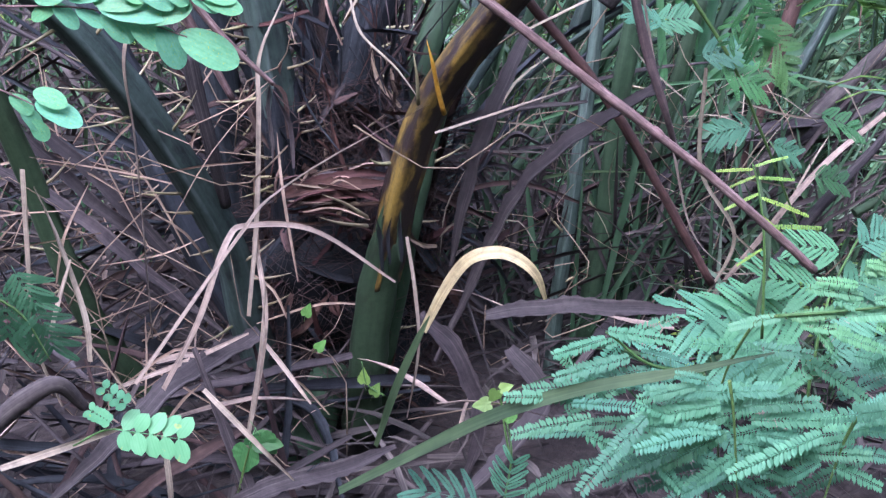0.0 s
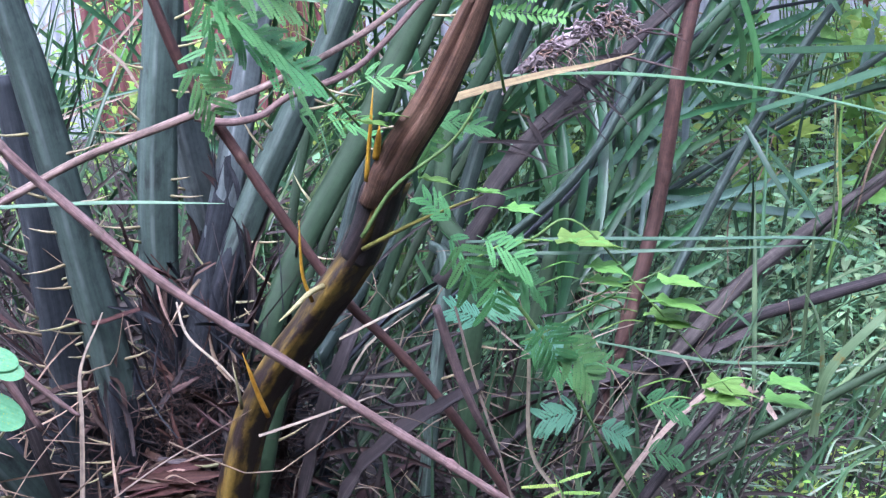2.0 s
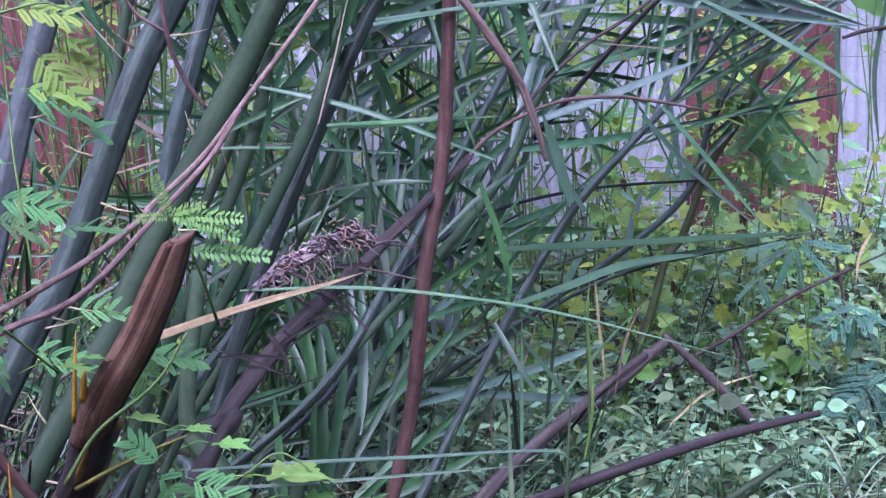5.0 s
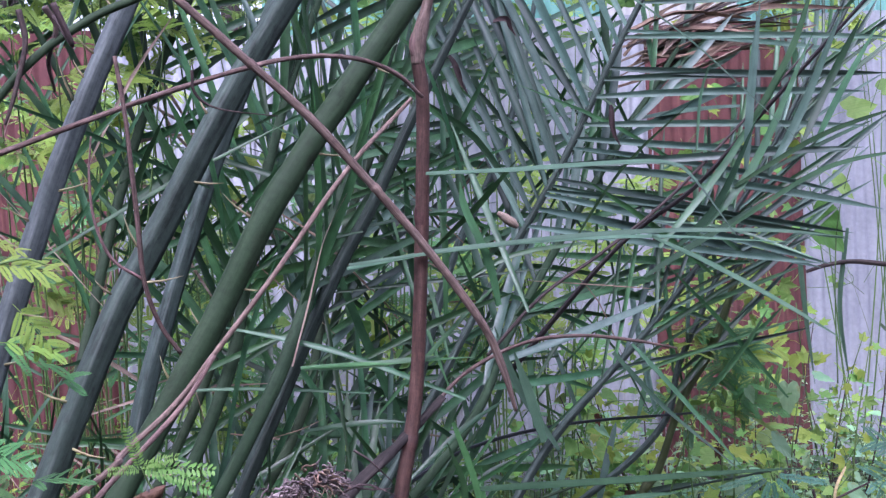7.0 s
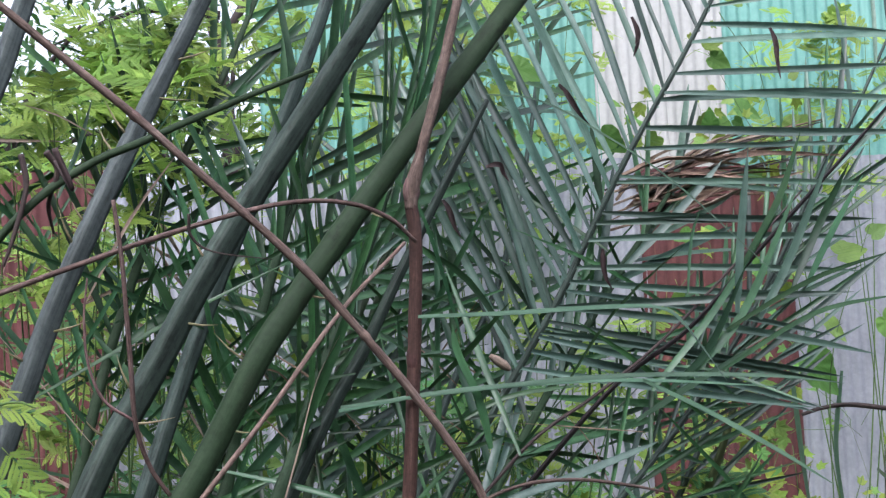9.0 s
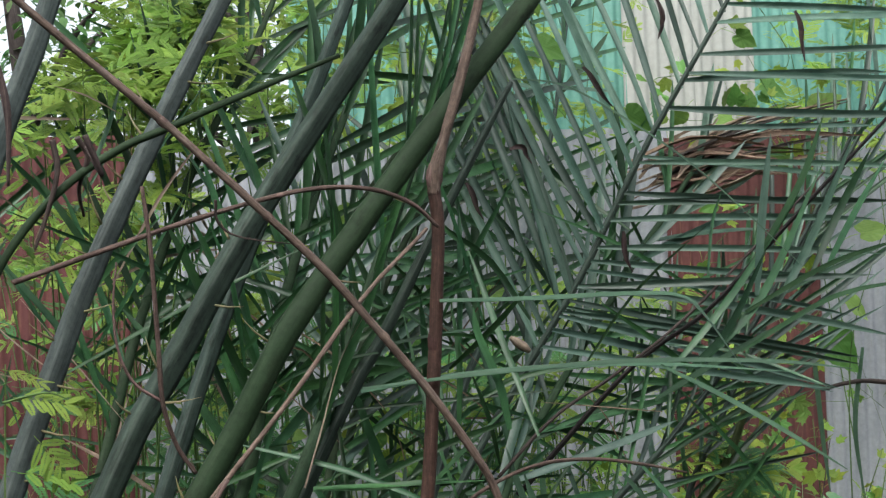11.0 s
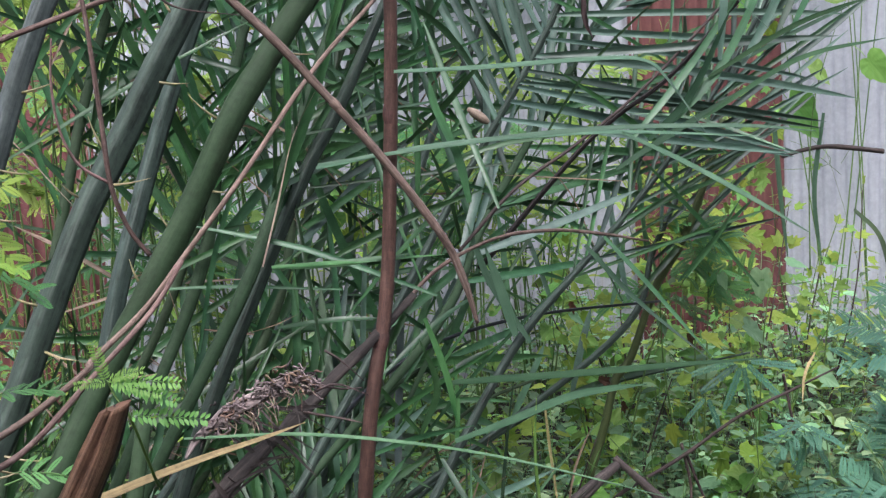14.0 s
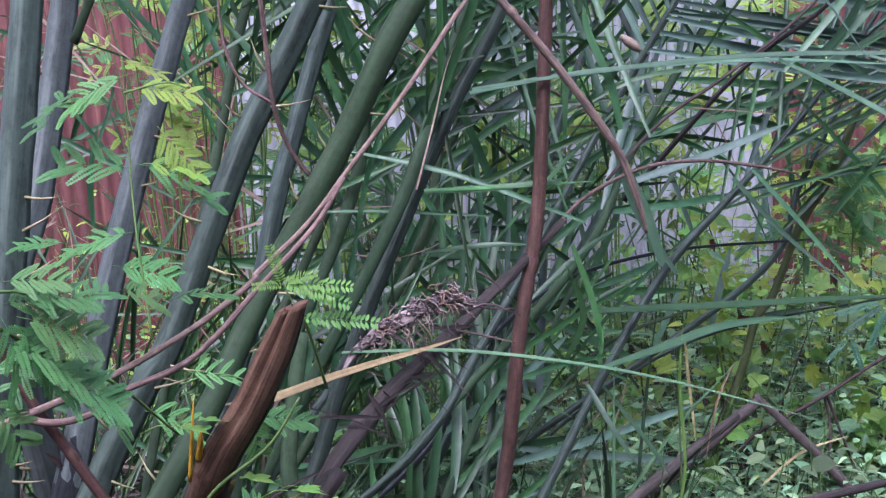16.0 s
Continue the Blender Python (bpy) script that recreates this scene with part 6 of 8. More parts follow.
FL = "blue-green feathery sapling with twice-divided leaves"
def comb_sapling(stems, combs, meshes, label, width=1.0):
    """Leaves built of single combs, each given as base and tip."""
    ob = thing("feathery_sapling", label, "sapling")
    for st in stems:
        part("stem", tube(st, [0.0028, 0.002, 0.0011], 18, 6), GREENTWIG, ob)
    for i in range(0, len(combs) - 1, 2):
        d = Vector(combs[i + 1]) - Vector(combs[i])
        k = d.length / 0.102
        w = 0.5 * k + 0.5 * width
        shared("leaf_comb", random.choice(meshes), ob, basis(combs[i], d, jitter((0.05, -0.75, 0.65), 0.2), (w, k, w)))
    return ob


comb_sapling([[(0.307, 1.5, 0.479), (0.236, 1.5, 0.495), (0.191, 1.5, 0.534), (0.176, 1.5, 0.546)], [(0.307, 1.5, 0.479), (0.342, 1.56, 0.353), (0.371, 1.62, 0.158)]],
             [(0.176, 1.5, 0.548), (0.275, 1.5, 0.532), (0.179, 1.5, 0.537), (0.102, 1.5, 0.512), (0.212, 1.5, 0.507), (0.101, 1.5, 0.481), (0.24, 1.5, 0.488), (0.146, 1.5, 0.474), (0.22, 1.5, 0.515), (0.299, 1.5, 0.491), (0.236, 1.5, 0.493), (0.316, 1.5, 0.467)], PINNAE, FL, 0.8)
comb_sapling([[(0.401, 1.5, 0.562), (0.473, 1.5, 0.565), (0.547, 1.5, 0.571), (0.602, 1.5, 0.575)], [(0.401, 1.5, 0.562), (0.378, 1.533, 0.532), (0.345, 1.567, 0.405), (0.345, 1.6, 0.185)]],
             [(0.407, 1.5, 0.56), (0.335, 1.5, 0.551), (0.416, 1.5, 0.559), (0.502, 1.5, 0.568), (0.488, 1.5, 0.558), (0.597, 1.5, 0.564), (0.448, 1.5, 0.547), (0.486, 1.5, 0.505), (0.475, 1.5, 0.535), (0.552, 1.5, 0.505), (0.536, 1.5, 0.514), (0.589, 1.5, 0.473), (0.435, 1.5, 0.602), (0.517, 1.5, 0.589), (0.504, 1.5, 0.603), (0.449, 1.5, 0.616), (0.506, 1.5, 0.622), (0.596, 1.5, 0.633), (0.5, 1.5, 0.617), (0.592, 1.5, 0.6), (0.508, 1.5, 0.636), (0.575, 1.5, 0.621), (0.524, 1.5, 0.58), (0.601, 1.5, 0.583), (0.53, 1.5, 0.544), (0.611, 1.5, 0.511), (0.43, 1.5, 0.548), (0.505, 1.5, 0.536), (0.472, 1.5, 0.584), (0.548, 1.5, 0.556), (0.526, 1.5, 0.643), (0.591, 1.5, 0.653)], PINNAE_LIGHT, "light green feathery sapling with twice-divided leaves", 0.85)
dense = comb_sapling([[(0.325, 1.42, 0.514), (0.334, 1.42, 0.454), (0.347, 1.42, 0.311)], [(0.492, 1.42, 0.453), (0.476, 1.42, 0.405), (0.457, 1.42, 0.306)]],
             [(0.314, 1.42, 0.498), (0.214, 1.42, 0.504), (0.319, 1.42, 0.479), (0.198, 1.42, 0.459), (0.323, 1.42, 0.462), (0.212, 1.42, 0.422), (0.335, 1.42, 0.497), (0.412, 1.42, 0.498), (0.344, 1.42, 0.475), (0.45, 1.42, 0.48), (0.352, 1.42, 0.454), (0.466, 1.42, 0.451), (0.285, 1.42, 0.508), (0.205, 1.42, 0.492), (0.327, 1.42, 0.437), (0.236, 1.42, 0.383), (0.361, 1.42, 0.432), (0.465, 1.42, 0.413), (0.387, 1.42, 0.491), (0.423, 1.42, 0.519), (0.299, 1.42, 0.514), (0.256, 1.42, 0.527), (0.499, 1.42, 0.452), (0.578, 1.42, 0.462), (0.508, 1.42, 0.43), (0.596, 1.42, 0.429), (0.494, 1.42, 0.422), (0.421, 1.42, 0.403), (0.48, 1.42, 0.405), (0.563, 1.42, 0.384), (0.34, 1.42, 0.401), (0.266, 1.42, 0.341), (0.347, 1.42, 0.392), (0.431, 1.42, 0.353), (0.452, 1.42, 0.388), (0.394, 1.42, 0.35), (0.467, 1.42, 0.379), (0.545, 1.42, 0.34), (0.341, 1.42, 0.366), (0.419, 1.42, 0.308), (0.329, 1.42, 0.375), (0.24, 1.42, 0.324), (0.279, 1.42, 0.448), (0.176, 1.42, 0.412), (0.265, 1.42, 0.413), (0.157, 1.42, 0.364), (0.54, 1.42, 0.403), (0.616, 1.42, 0.373)], PINNAE, "dense blue-green feathery sapling with twice-divided leaves", 0.95)
for k in range(76):
    o = Vector((random.uniform(0.12, 0.58), random.uniform(1.4, 1.62), random.uniform(0.34, 0.49)))
    d = Vector((random.choice((-1, 1)) * random.uniform(0.5, 1.0), random.uniform(-0.4, 0.3), random.gauss(0.05, 0.35))).normalized()
    n_ = random.uniform(0.9, 1.3)
    shared("leaf_comb", random.choice(PINNAE_FINE), dense, basis(o, d, jitter((0.05, -0.6, 0.75), 0.25), (n_, n_, n_)))
sapling([(0.596, 2, 0.059), (0.605, 2, 0.201), (0.639, 2.05, 0.309), (0.695, 2.1, 0.395)], 0.0035, pairs([(0.608, 2, 0.291), (0.447, 1.95, 0.345), (0.609, 2, 0.28), (0.722, 2, 0.309), (0.624, 2, 0.335), (0.493, 2, 0.394), (0.632, 2, 0.346), (0.763, 2.05, 0.36), (0.662, 2.05, 0.386), (0.561, 2.05, 0.422), (0.671, 2.05, 0.397), (0.773, 2.1, 0.414), (0.588, 1.95, 0.252), (0.421, 1.9, 0.297), (0.588, 1.95, 0.252), (0.723, 1.95, 0.258), (0.569, 1.9, 0.215), (0.444, 1.9, 0.219), (0.539, 2, 0.294), (0.352, 1.95, 0.327)], UPF), FL, FEATHERS)
sapling([(0.039, 1.7, 0.122), (0.055, 1.7, 0.229), (0.039, 1.7, 0.333)], 0.002, pairs([(0.012, 1.6, 0.196), (-0.079, 1.6, 0.261), (0.038, 1.62, 0.191), (0.048, 1.62, 0.263)], UPF), FL, FEATHERS)
comb_sapling([[(0.472, 1.85, 0.334), (0.465, 1.85, 0.501), (0.449, 1.85, 0.603), (0.438, 1.85, 0.641)]],
             [(0.441, 1.85, 0.631), (0.381, 1.85, 0.632), (0.441, 1.85, 0.636), (0.494, 1.85, 0.653), (0.445, 1.85, 0.62), (0.402, 1.85, 0.603), (0.447, 1.85, 0.617), (0.509, 1.85, 0.612), (0.453, 1.85, 0.591), (0.396, 1.85, 0.565), (0.453, 1.85, 0.584), (0.539, 1.85, 0.55), (0.458, 1.85, 0.553), (0.509, 1.85, 0.503), (0.459, 1.85, 0.534), (0.56, 1.85, 0.53), (0.463, 1.85, 0.496), (0.42, 1.85, 0.468)], PINNAE_BUD, "yellow-green young feathery shoot", 0.5)
sapling([(0.373, 2.2, 0.851), (0.467, 2.2, 0.707), (0.536, 2.2, 0.557), (0.637, 2.25, 0.33)], 0.004, pairs([(0.408, 2.2, 0.71), (0.515, 2.2, 0.731), (0.438, 2.2, 0.698), (0.581, 2.2, 0.641), (0.509, 2.2, 0.675), (0.617, 2.2, 0.691), (0.525, 2.2, 0.579), (0.414, 2.2, 0.562), (0.356, 2.2, 0.762), (0.277, 2.2, 0.815), (0.624, 2.2, 0.597), (0.749, 2.2, 0.56), (0.638, 2.25, 0.457), (0.745, 2.25, 0.442), (0.547, 2.2, 0.546), (0.631, 2.2, 0.51), (0.341, 2.3, 0.746), (0.443, 2.3, 0.764)], (0, -0.5, 0.85)), FL, DEEP + FEATHERS, scale=0.8)
sapling([(0.167, 1.9, 1.041), (0.222, 1.9, 1.116), (0.309, 1.9, 1.179), (0.361, 1.9, 1.25)], 0.0035, pairs([(0.304, 1.9, 1.035), (0.344, 1.9, 0.923), (0.337, 1.9, 1.032), (0.432, 1.9, 0.987), (0.366, 1.9, 0.993), (0.374, 1.9, 0.883), (0.425, 1.9, 0.896), (0.47, 1.9, 0.797), (0.46, 1.95, 0.85), (0.533, 1.95, 0.744), (0.306, 1.9, 1.052), (0.263, 1.9, 1.108), (0.425, 1.95, 0.853), (0.395, 1.95, 0.798), (0.398, 1.95, 0.951), (0.455, 1.95, 0.908), (0.286, 1.95, 1.025), (0.364, 1.95, 0.954)], (0, -0.45, 0.9)), "bright green feathery sapling beside the cut stalk", DEEP)
sapling([(0.001, 1.6, 1.473), (0.045, 1.7, 1.402), (0.114, 1.8, 1.322), (0.178, 1.9, 1.209)], 0.0035, pairs([(0.023, 1.6, 1.491), (0.087, 1.65, 1.489), (0.037, 1.6, 1.464), (0.09, 1.65, 1.383), (0.045, 1.65, 1.427), (-0.004, 1.6, 1.371), (0.062, 1.7, 1.387), (0.132, 1.75, 1.355), (0.067, 1.8, 1.443), (0.119, 1.85, 1.467), (0.072, 1.8, 1.333), (0.151, 1.85, 1.258), (0.115, 1.9, 1.436), (0.183, 1.95, 1.414)], (0, -0.6, 0.85)), "bright green feathery branch before grey stalks", DEEP)
comb_sapling([[(0.40, 2.1, 1.2), (0.376, 2.0, 1.34), (0.357, 2.0, 1.378), (0.347, 2.0, 1.405)]],
             [(0.346, 2.0, 1.404), (0.333, 2.0, 1.467), (0.348, 2.0, 1.405), (0.4, 1.98, 1.424), (0.351, 2.0, 1.403), (0.456, 1.97, 1.403), (0.351, 2.0, 1.401), (0.451, 1.97, 1.372), (0.346, 2.0, 1.401), (0.302, 1.98, 1.411), (0.372, 2.0, 1.347), (0.492, 1.98, 1.337), (0.349, 2.0, 1.403), (0.428, 1.97, 1.388)], PINNAE_YOUNG, "yellow-green young feathery shoot above the torn stalk", 0.8)
sapling([(0.151, 2.2, 1.2), (0.216, 2.2, 1.213), (0.286, 2.2, 1.187)], 0.002, pairs([(0.162, 2.2, 1.219), (0.254, 2.2, 1.229), (0.272, 2.1, 1.161), (0.378, 2.1, 1.16), (0.273, 2.1, 1.171), (0.291, 2.1, 1.084), (0.102, 2.1, 1.189), (0.203, 2.1, 1.169)], (0, -0.35, 1)), FL, DEEP)
sapling([(0.126, 2.1, 1.309), (0.112, 2.15, 1.488), (0.108, 2.2, 1.64), (0.112, 2.2, 1.76)], 0.0022, pairs([(0.121, 2.2, 1.723), (0.229, 2.2, 1.706), (0.122, 2.2, 1.732), (-0.009, 2.2, 1.695), (0.115, 2.2, 1.584), (0.262, 2.2, 1.563), (0.114, 2.2, 1.574), (-0.016, 2.2, 1.631), (0.103, 2.2, 1.47), (-0.026, 2.2, 1.471), (0.06, 2.2, 1.416), (0.171, 2.2, 1.397), (0.147, 2.2, 1.35), (0.254, 2.2, 1.38), (-0.009, 2.2, 1.46), (-0.099, 2.2, 1.477), (0.047, 2.2, 1.709), (-0.074, 2.25, 1.696)], (0, -0.35, 1)), "tall feathery sapling among grey stalks", DEEP)
sapling([(-0.001, 1.6, 1.506), (0.047, 1.62, 1.498), (0.091, 1.65, 1.458)], 0.0025, pairs([(0.027, 1.6, 1.518), (0.108, 1.6, 1.525), (0.038, 1.6, 1.503), (0.145, 1.6, 1.501), (0.041, 1.6, 1.474), (0.142, 1.62, 1.439), (0.018, 1.6, 1.448), (0.13, 1.62, 1.397), (0.022, 1.6, 1.476), (0.064, 1.6, 1.387), (0.048, 1.62, 1.397), (0.163, 1.65, 1.348), (-0.004, 1.6, 1.379), (0.041, 1.6, 1.302)], UPF), FL, DEEP)
sapling([(0.123, 2.1, 1.706), (0.188, 2.1, 1.718), (0.221, 2.1, 1.707)], 0.0022, pairs([(0.139, 2.1, 1.713), (0.262, 2.1, 1.705), (0.142, 2.1, 1.594), (0.266, 2.1, 1.593), (0.169, 2.1, 1.651), (0.247, 2.1, 1.56), (0.116, 2.15, 1.755), (0.207, 2.15, 1.731)], (0, -0.35, 1)), FL, YOUNG + DEEP)
sapling([(-0.63, 1.5, 0.633), (-0.591, 1.5, 0.598), (-0.565, 1.5, 0.529)], 0.002, pairs([(-0.593, 1.5, 0.672), (-0.569, 1.5, 0.597), (-0.573, 1.5, 0.614), (-0.559, 1.5, 0.52), (-0.604, 1.5, 0.648), (-0.633, 1.5, 0.531)], FACE), "dark green small-leaved shoot", FEATHERS)
def round_shoot(axes, leaves, label):
    """A shoot whose leaves carry large round leaflets, given as base and tip."""
    ob = thing("leafy_shoot", label, "shoot")
    for ax in axes:
        part("stem", tube(ax, [0.0016, 0.0009], 18, 6), VINE, ob)
    for i in range(0, len(leaves) - 1, 2):
        d = Vector(leaves[i + 1]) - Vector(leaves[i])
        w = random.uniform(0.92, 1.08) * max(d.length, 0.034)
        shared("leaflet", ROUND_LEAFLET, ob, basis(leaves[i], d + jitter((0, 0, 0), 0.004), jitter((0, -0.6, 0.8), 0.45), (w * 1.05, d.length * 1.3, w)))


RL_ = "pale green shoot with large round paired leaflets"
round_shoot([[(-0.618, 1.7, 0.977), (-0.526, 1.7, 0.975), (-0.433, 1.7, 0.977), (-0.343, 1.7, 0.96)], [(-0.62, 1.7, 0.963), (-0.513, 1.7, 0.957), (-0.439, 1.7, 0.938), (-0.372, 1.7, 0.911)]],
            [(-0.53, 1.7, 0.987), (-0.561, 1.7, 0.995), (-0.516, 1.7, 0.985), (-0.558, 1.7, 0.974), (-0.485, 1.7, 0.981), (-0.522, 1.7, 0.985), (-0.482, 1.7, 0.984), (-0.472, 1.7, 1.01), (-0.469, 1.7, 0.983), (-0.451, 1.7, 1), (-0.525, 1.7, 0.97), (-0.486, 1.7, 0.973), (-0.492, 1.7, 0.965), (-0.436, 1.7, 0.966), (-0.547, 1.7, 0.964), (-0.526, 1.7, 0.935), (-0.517, 1.7, 0.955), (-0.488, 1.7, 0.937), (-0.488, 1.7, 0.961), (-0.408, 1.7, 0.954), (-0.483, 1.7, 0.949), (-0.456, 1.7, 0.916), (-0.445, 1.7, 0.937), (-0.414, 1.7, 0.905), (-0.434, 1.7, 0.939), (-0.378, 1.7, 0.948), (-0.407, 1.7, 0.927), (-0.39, 1.7, 0.881), (-0.383, 1.7, 0.915), (-0.323, 1.7, 0.882), (-0.431, 1.7, 0.98), (-0.396, 1.7, 0.957), (-0.412, 1.7, 0.983), (-0.384, 1.7, 0.997), (-0.389, 1.7, 0.986), (-0.357, 1.7, 0.985), (-0.354, 1.7, 0.98), (-0.313, 1.7, 0.962), (-0.361, 1.7, 0.965), (-0.335, 1.7, 0.947), (-0.343, 1.7, 0.96), (-0.304, 1.7, 0.949), (-0.39, 1.7, 0.972), (-0.372, 1.7, 0.958), (-0.449, 1.7, 0.983), (-0.434, 1.7, 0.993), (-0.578, 1.7, 0.942), (-0.553, 1.7, 0.963), (-0.456, 1.7, 0.977), (-0.43, 1.7, 0.969)], RL_)
round_shoot([[(-0.656, 1.7, 0.856), (-0.613, 1.7, 0.833), (-0.591, 1.7, 0.82)]],
            [(-0.594, 1.7, 0.843), (-0.559, 1.7, 0.83), (-0.594, 1.7, 0.827), (-0.546, 1.7, 0.803), (-0.602, 1.7, 0.802), (-0.592, 1.7, 0.776), (-0.615, 1.7, 0.821), (-0.596, 1.7, 0.795), (-0.628, 1.7, 0.838), (-0.603, 1.7, 0.82)], RL_)
sapling([(-0.575, 1.55, 0.362), (-0.514, 1.55, 0.388), (-0.438, 1.55, 0.357)], 0.0015, pairs([(-0.485, 1.55, 0.424), (-0.527, 1.55, 0.463), (-0.514, 1.55, 0.388), (-0.391, 1.53, 0.378), (-0.513, 1.55, 0.397), (-0.549, 1.55, 0.427)], (0, -0.7, 0.7)), "small green shoot with round paired leaflets", ROUNDS, None, "leafy_shoot", "shoot")


# ---- climbers and weeds with broad leaves ----
def weed(stem_pts, spots, label, meshes, face=(0, -0.75, 0.6), name="weed", category="weed", radius=0.0022, size=1.0, wide=1.0):
    ob = thing(name, label, category)
    part("stem", tube(stem_pts, [radius, radius * 0.5], None, 6), GREENTWIG, ob)
    for (p, tip) in spots:
        d = Vector(tip) - Vector(p)
        s = d.length / 0.08 * size
        if face[1] > -0.5:
            d = Vector((d.x, random.uniform(-0.6, 0.2) * abs(d.x), 0.12 * d.z))
        shared("leaf", random.choice(meshes), ob, basis(p, d, jitter(face, 0.3 if face[1] < -0.5 else 0.1), (s * wide, s, s)))
    return ob


def two(pts):
    return [(pts[i], pts[i + 1]) for i in range(0, len(pts) - 1, 2)]


weed([(0.407, 2, 0.811), (0.48, 2, 0.843), (0.572, 2, 0.893), (0.645, 2, 0.924)], two([(0.452, 1.95, 1.001), (0.552, 1.93, 0.986), (0.492, 1.95, 0.96), (0.569, 1.95, 0.943), (0.594, 1.95, 0.922), (0.689, 1.95, 0.885), (0.586, 1.98, 0.862), (0.666, 1.98, 0.844), (0.675, 2, 0.723), (0.776, 2, 0.682), (0.755, 1.9, 0.768), (0.843, 1.9, 0.734), (0.372, 2, 1.044), (0.442, 2, 1.056), (0.34, 2, 1.074), (0.384, 2, 1.079), (0.241, 2, 1.101), (0.296, 2, 1.051), (0.191, 1.95, 1.213), (0.243, 1.95, 1.209)]), "climbing weed with lobed pale green leaves", LOBED, (0, 0.2, 1.0), "climber", "climber", size=1.2)
weed([(0.421, 1.95, 1.003), (0.491, 1.95, 1.027), (0.598, 1.95, 0.894), (0.739, 1.95, 0.714)], two([(0.43, 1.95, 1.003), (0.557, 1.93, 0.998), (0.491, 1.95, 0.936), (0.571, 1.95, 0.928), (0.58, 1.95, 0.895), (0.697, 1.95, 0.861), (0.59, 1.95, 0.857), (0.671, 1.95, 0.834), (0.666, 1.95, 0.718), (0.759, 1.95, 0.683), (0.758, 1.95, 0.713), (0.861, 1.95, 0.668), (0.16, 1.95, 1.208), (0.227, 1.95, 1.196), (0.327, 1.95, 1.088), (0.387, 1.95, 1.094)]), "climbing weed with lobed pale green leaves", LOBED, (0, 0.2, 1.0), "climber", "climber", size=1.2)
weed([(0.054, 1.7, 0.208), (0.043, 1.7, 0.292), (0.039, 1.7, 0.343)], two([(0.039, 1.7, 0.343), (0.065, 1.7, 0.352), (0.035, 1.7, 0.343), (0.021, 1.7, 0.313), (0.026, 1.7, 0.318), (-0.013, 1.7, 0.316), (0.043, 1.7, 0.292), (0.078, 1.7, 0.321)]), "small weed with pointed green leaves", HEARTS, size=0.75)
weed([(-0.159, 1.95, 0.188), (-0.187, 1.95, 0.212), (-0.194, 1.95, 0.258)], two([(-0.192, 1.95, 0.213), (-0.193, 1.95, 0.269), (-0.179, 1.95, 0.189), (-0.156, 1.95, 0.234), (-0.292, 2, 0.324), (-0.274, 2, 0.368), (-0.278, 2, 0.256), (-0.245, 2, 0.289)]), "small weed with pointed green leaves", HEARTS, size=0.5)
weed([(-0.407, 1.8, 0.088), (-0.378, 1.8, 0.178), (-0.356, 1.8, 0.211)], two([(-0.377, 1.8, 0.189), (-0.404, 1.8, 0.111), (-0.367, 1.8, 0.2), (-0.302, 1.8, 0.187), (-0.356, 1.8, 0.211), (-0.324, 1.8, 0.154), (-0.377, 1.8, 0.189), (-0.346, 1.8, 0.221)]), "small weed with oval green leaves", HEARTS_DEEP, size=0.7)
weed([(2.786, 4.6, 0.919), (2.793, 4.6, 1.344), (2.837, 4.6, 1.641), (3.007, 4.6, 2.065)], two([(2.706, 4.6, 1.585), (2.835, 4.6, 1.448), (2.795, 4.6, 1.708), (2.883, 4.6, 1.639), (2.858, 4.6, 1.953), (2.977, 4.6, 1.98), (3.004, 4.6, 2.022), (3.073, 4.6, 2.062), (3.029, 4.6, 1.717), (3.117, 4.6, 1.625), (2.492, 4.5, 2.288), (2.535, 4.5, 2.203), (2.645, 4.5, 2.41), (2.751, 4.5, 2.47), (2.44, 4.5, 2.52), (2.538, 4.5, 2.486)]), "twining climber with heart-shaped leaves", HEARTS, (0, -0.84, 0.5), "climber", "climber", 0.003, 1.1)
weed([(0.884, 4.3, 2.582), (1.167, 4.4, 2.633), (1.558, 4.4, 2.506), (1.845, 4.4, 2.158)], two([(1.237, 4.3, 2.759), (1.334, 4.3, 2.739), (0.893, 4.2, 2.089), (0.815, 4.2, 1.999), (2.309, 4.4, 2.69), (2.393, 4.4, 2.648), (0.995, 4.2, 2.064), (1.027, 4.2, 1.97), (1.849, 4.3, 2.403), (1.947, 4.3, 2.342), (1.542, 4.3, 2.645), (1.659, 4.3, 2.604), (0.331, 4.2, 1.666), (0.419, 4.2, 1.679), (0.605, 4.2, 1.524), (0.693, 4.2, 1.5), (0.954, 4.2, 1.3), (0.996, 4.2, 1.224)]), "twining climber with yellow-green leaves", HEARTS + YELLOWS, (0, -0.9, 0.3), "climber", "climber", 0.002)

weed([(2.668, 4.45, 1.943), (2.614, 4.45, 2.133), (2.551, 4.45, 2.322), (2.455, 4.45, 2.47), (2.323, 4.45, 2.722)], two([(2.523, 4.4, 2.316), (2.519, 4.4, 2.183), (2.432, 4.4, 2.459), (2.462, 4.4, 2.507), (2.635, 4.4, 2.54), (2.639, 4.4, 2.468), (2.281, 4.4, 2.716), (2.391, 4.4, 2.751), (2.229, 4.4, 2.754), (2.274, 4.4, 2.773)]), "thin climber with hanging yellow heart-shaped leaves", YELLOWS, (0.1, -0.8, 0.55), "climber", "climber", 0.0018, 0.85, 1.0)

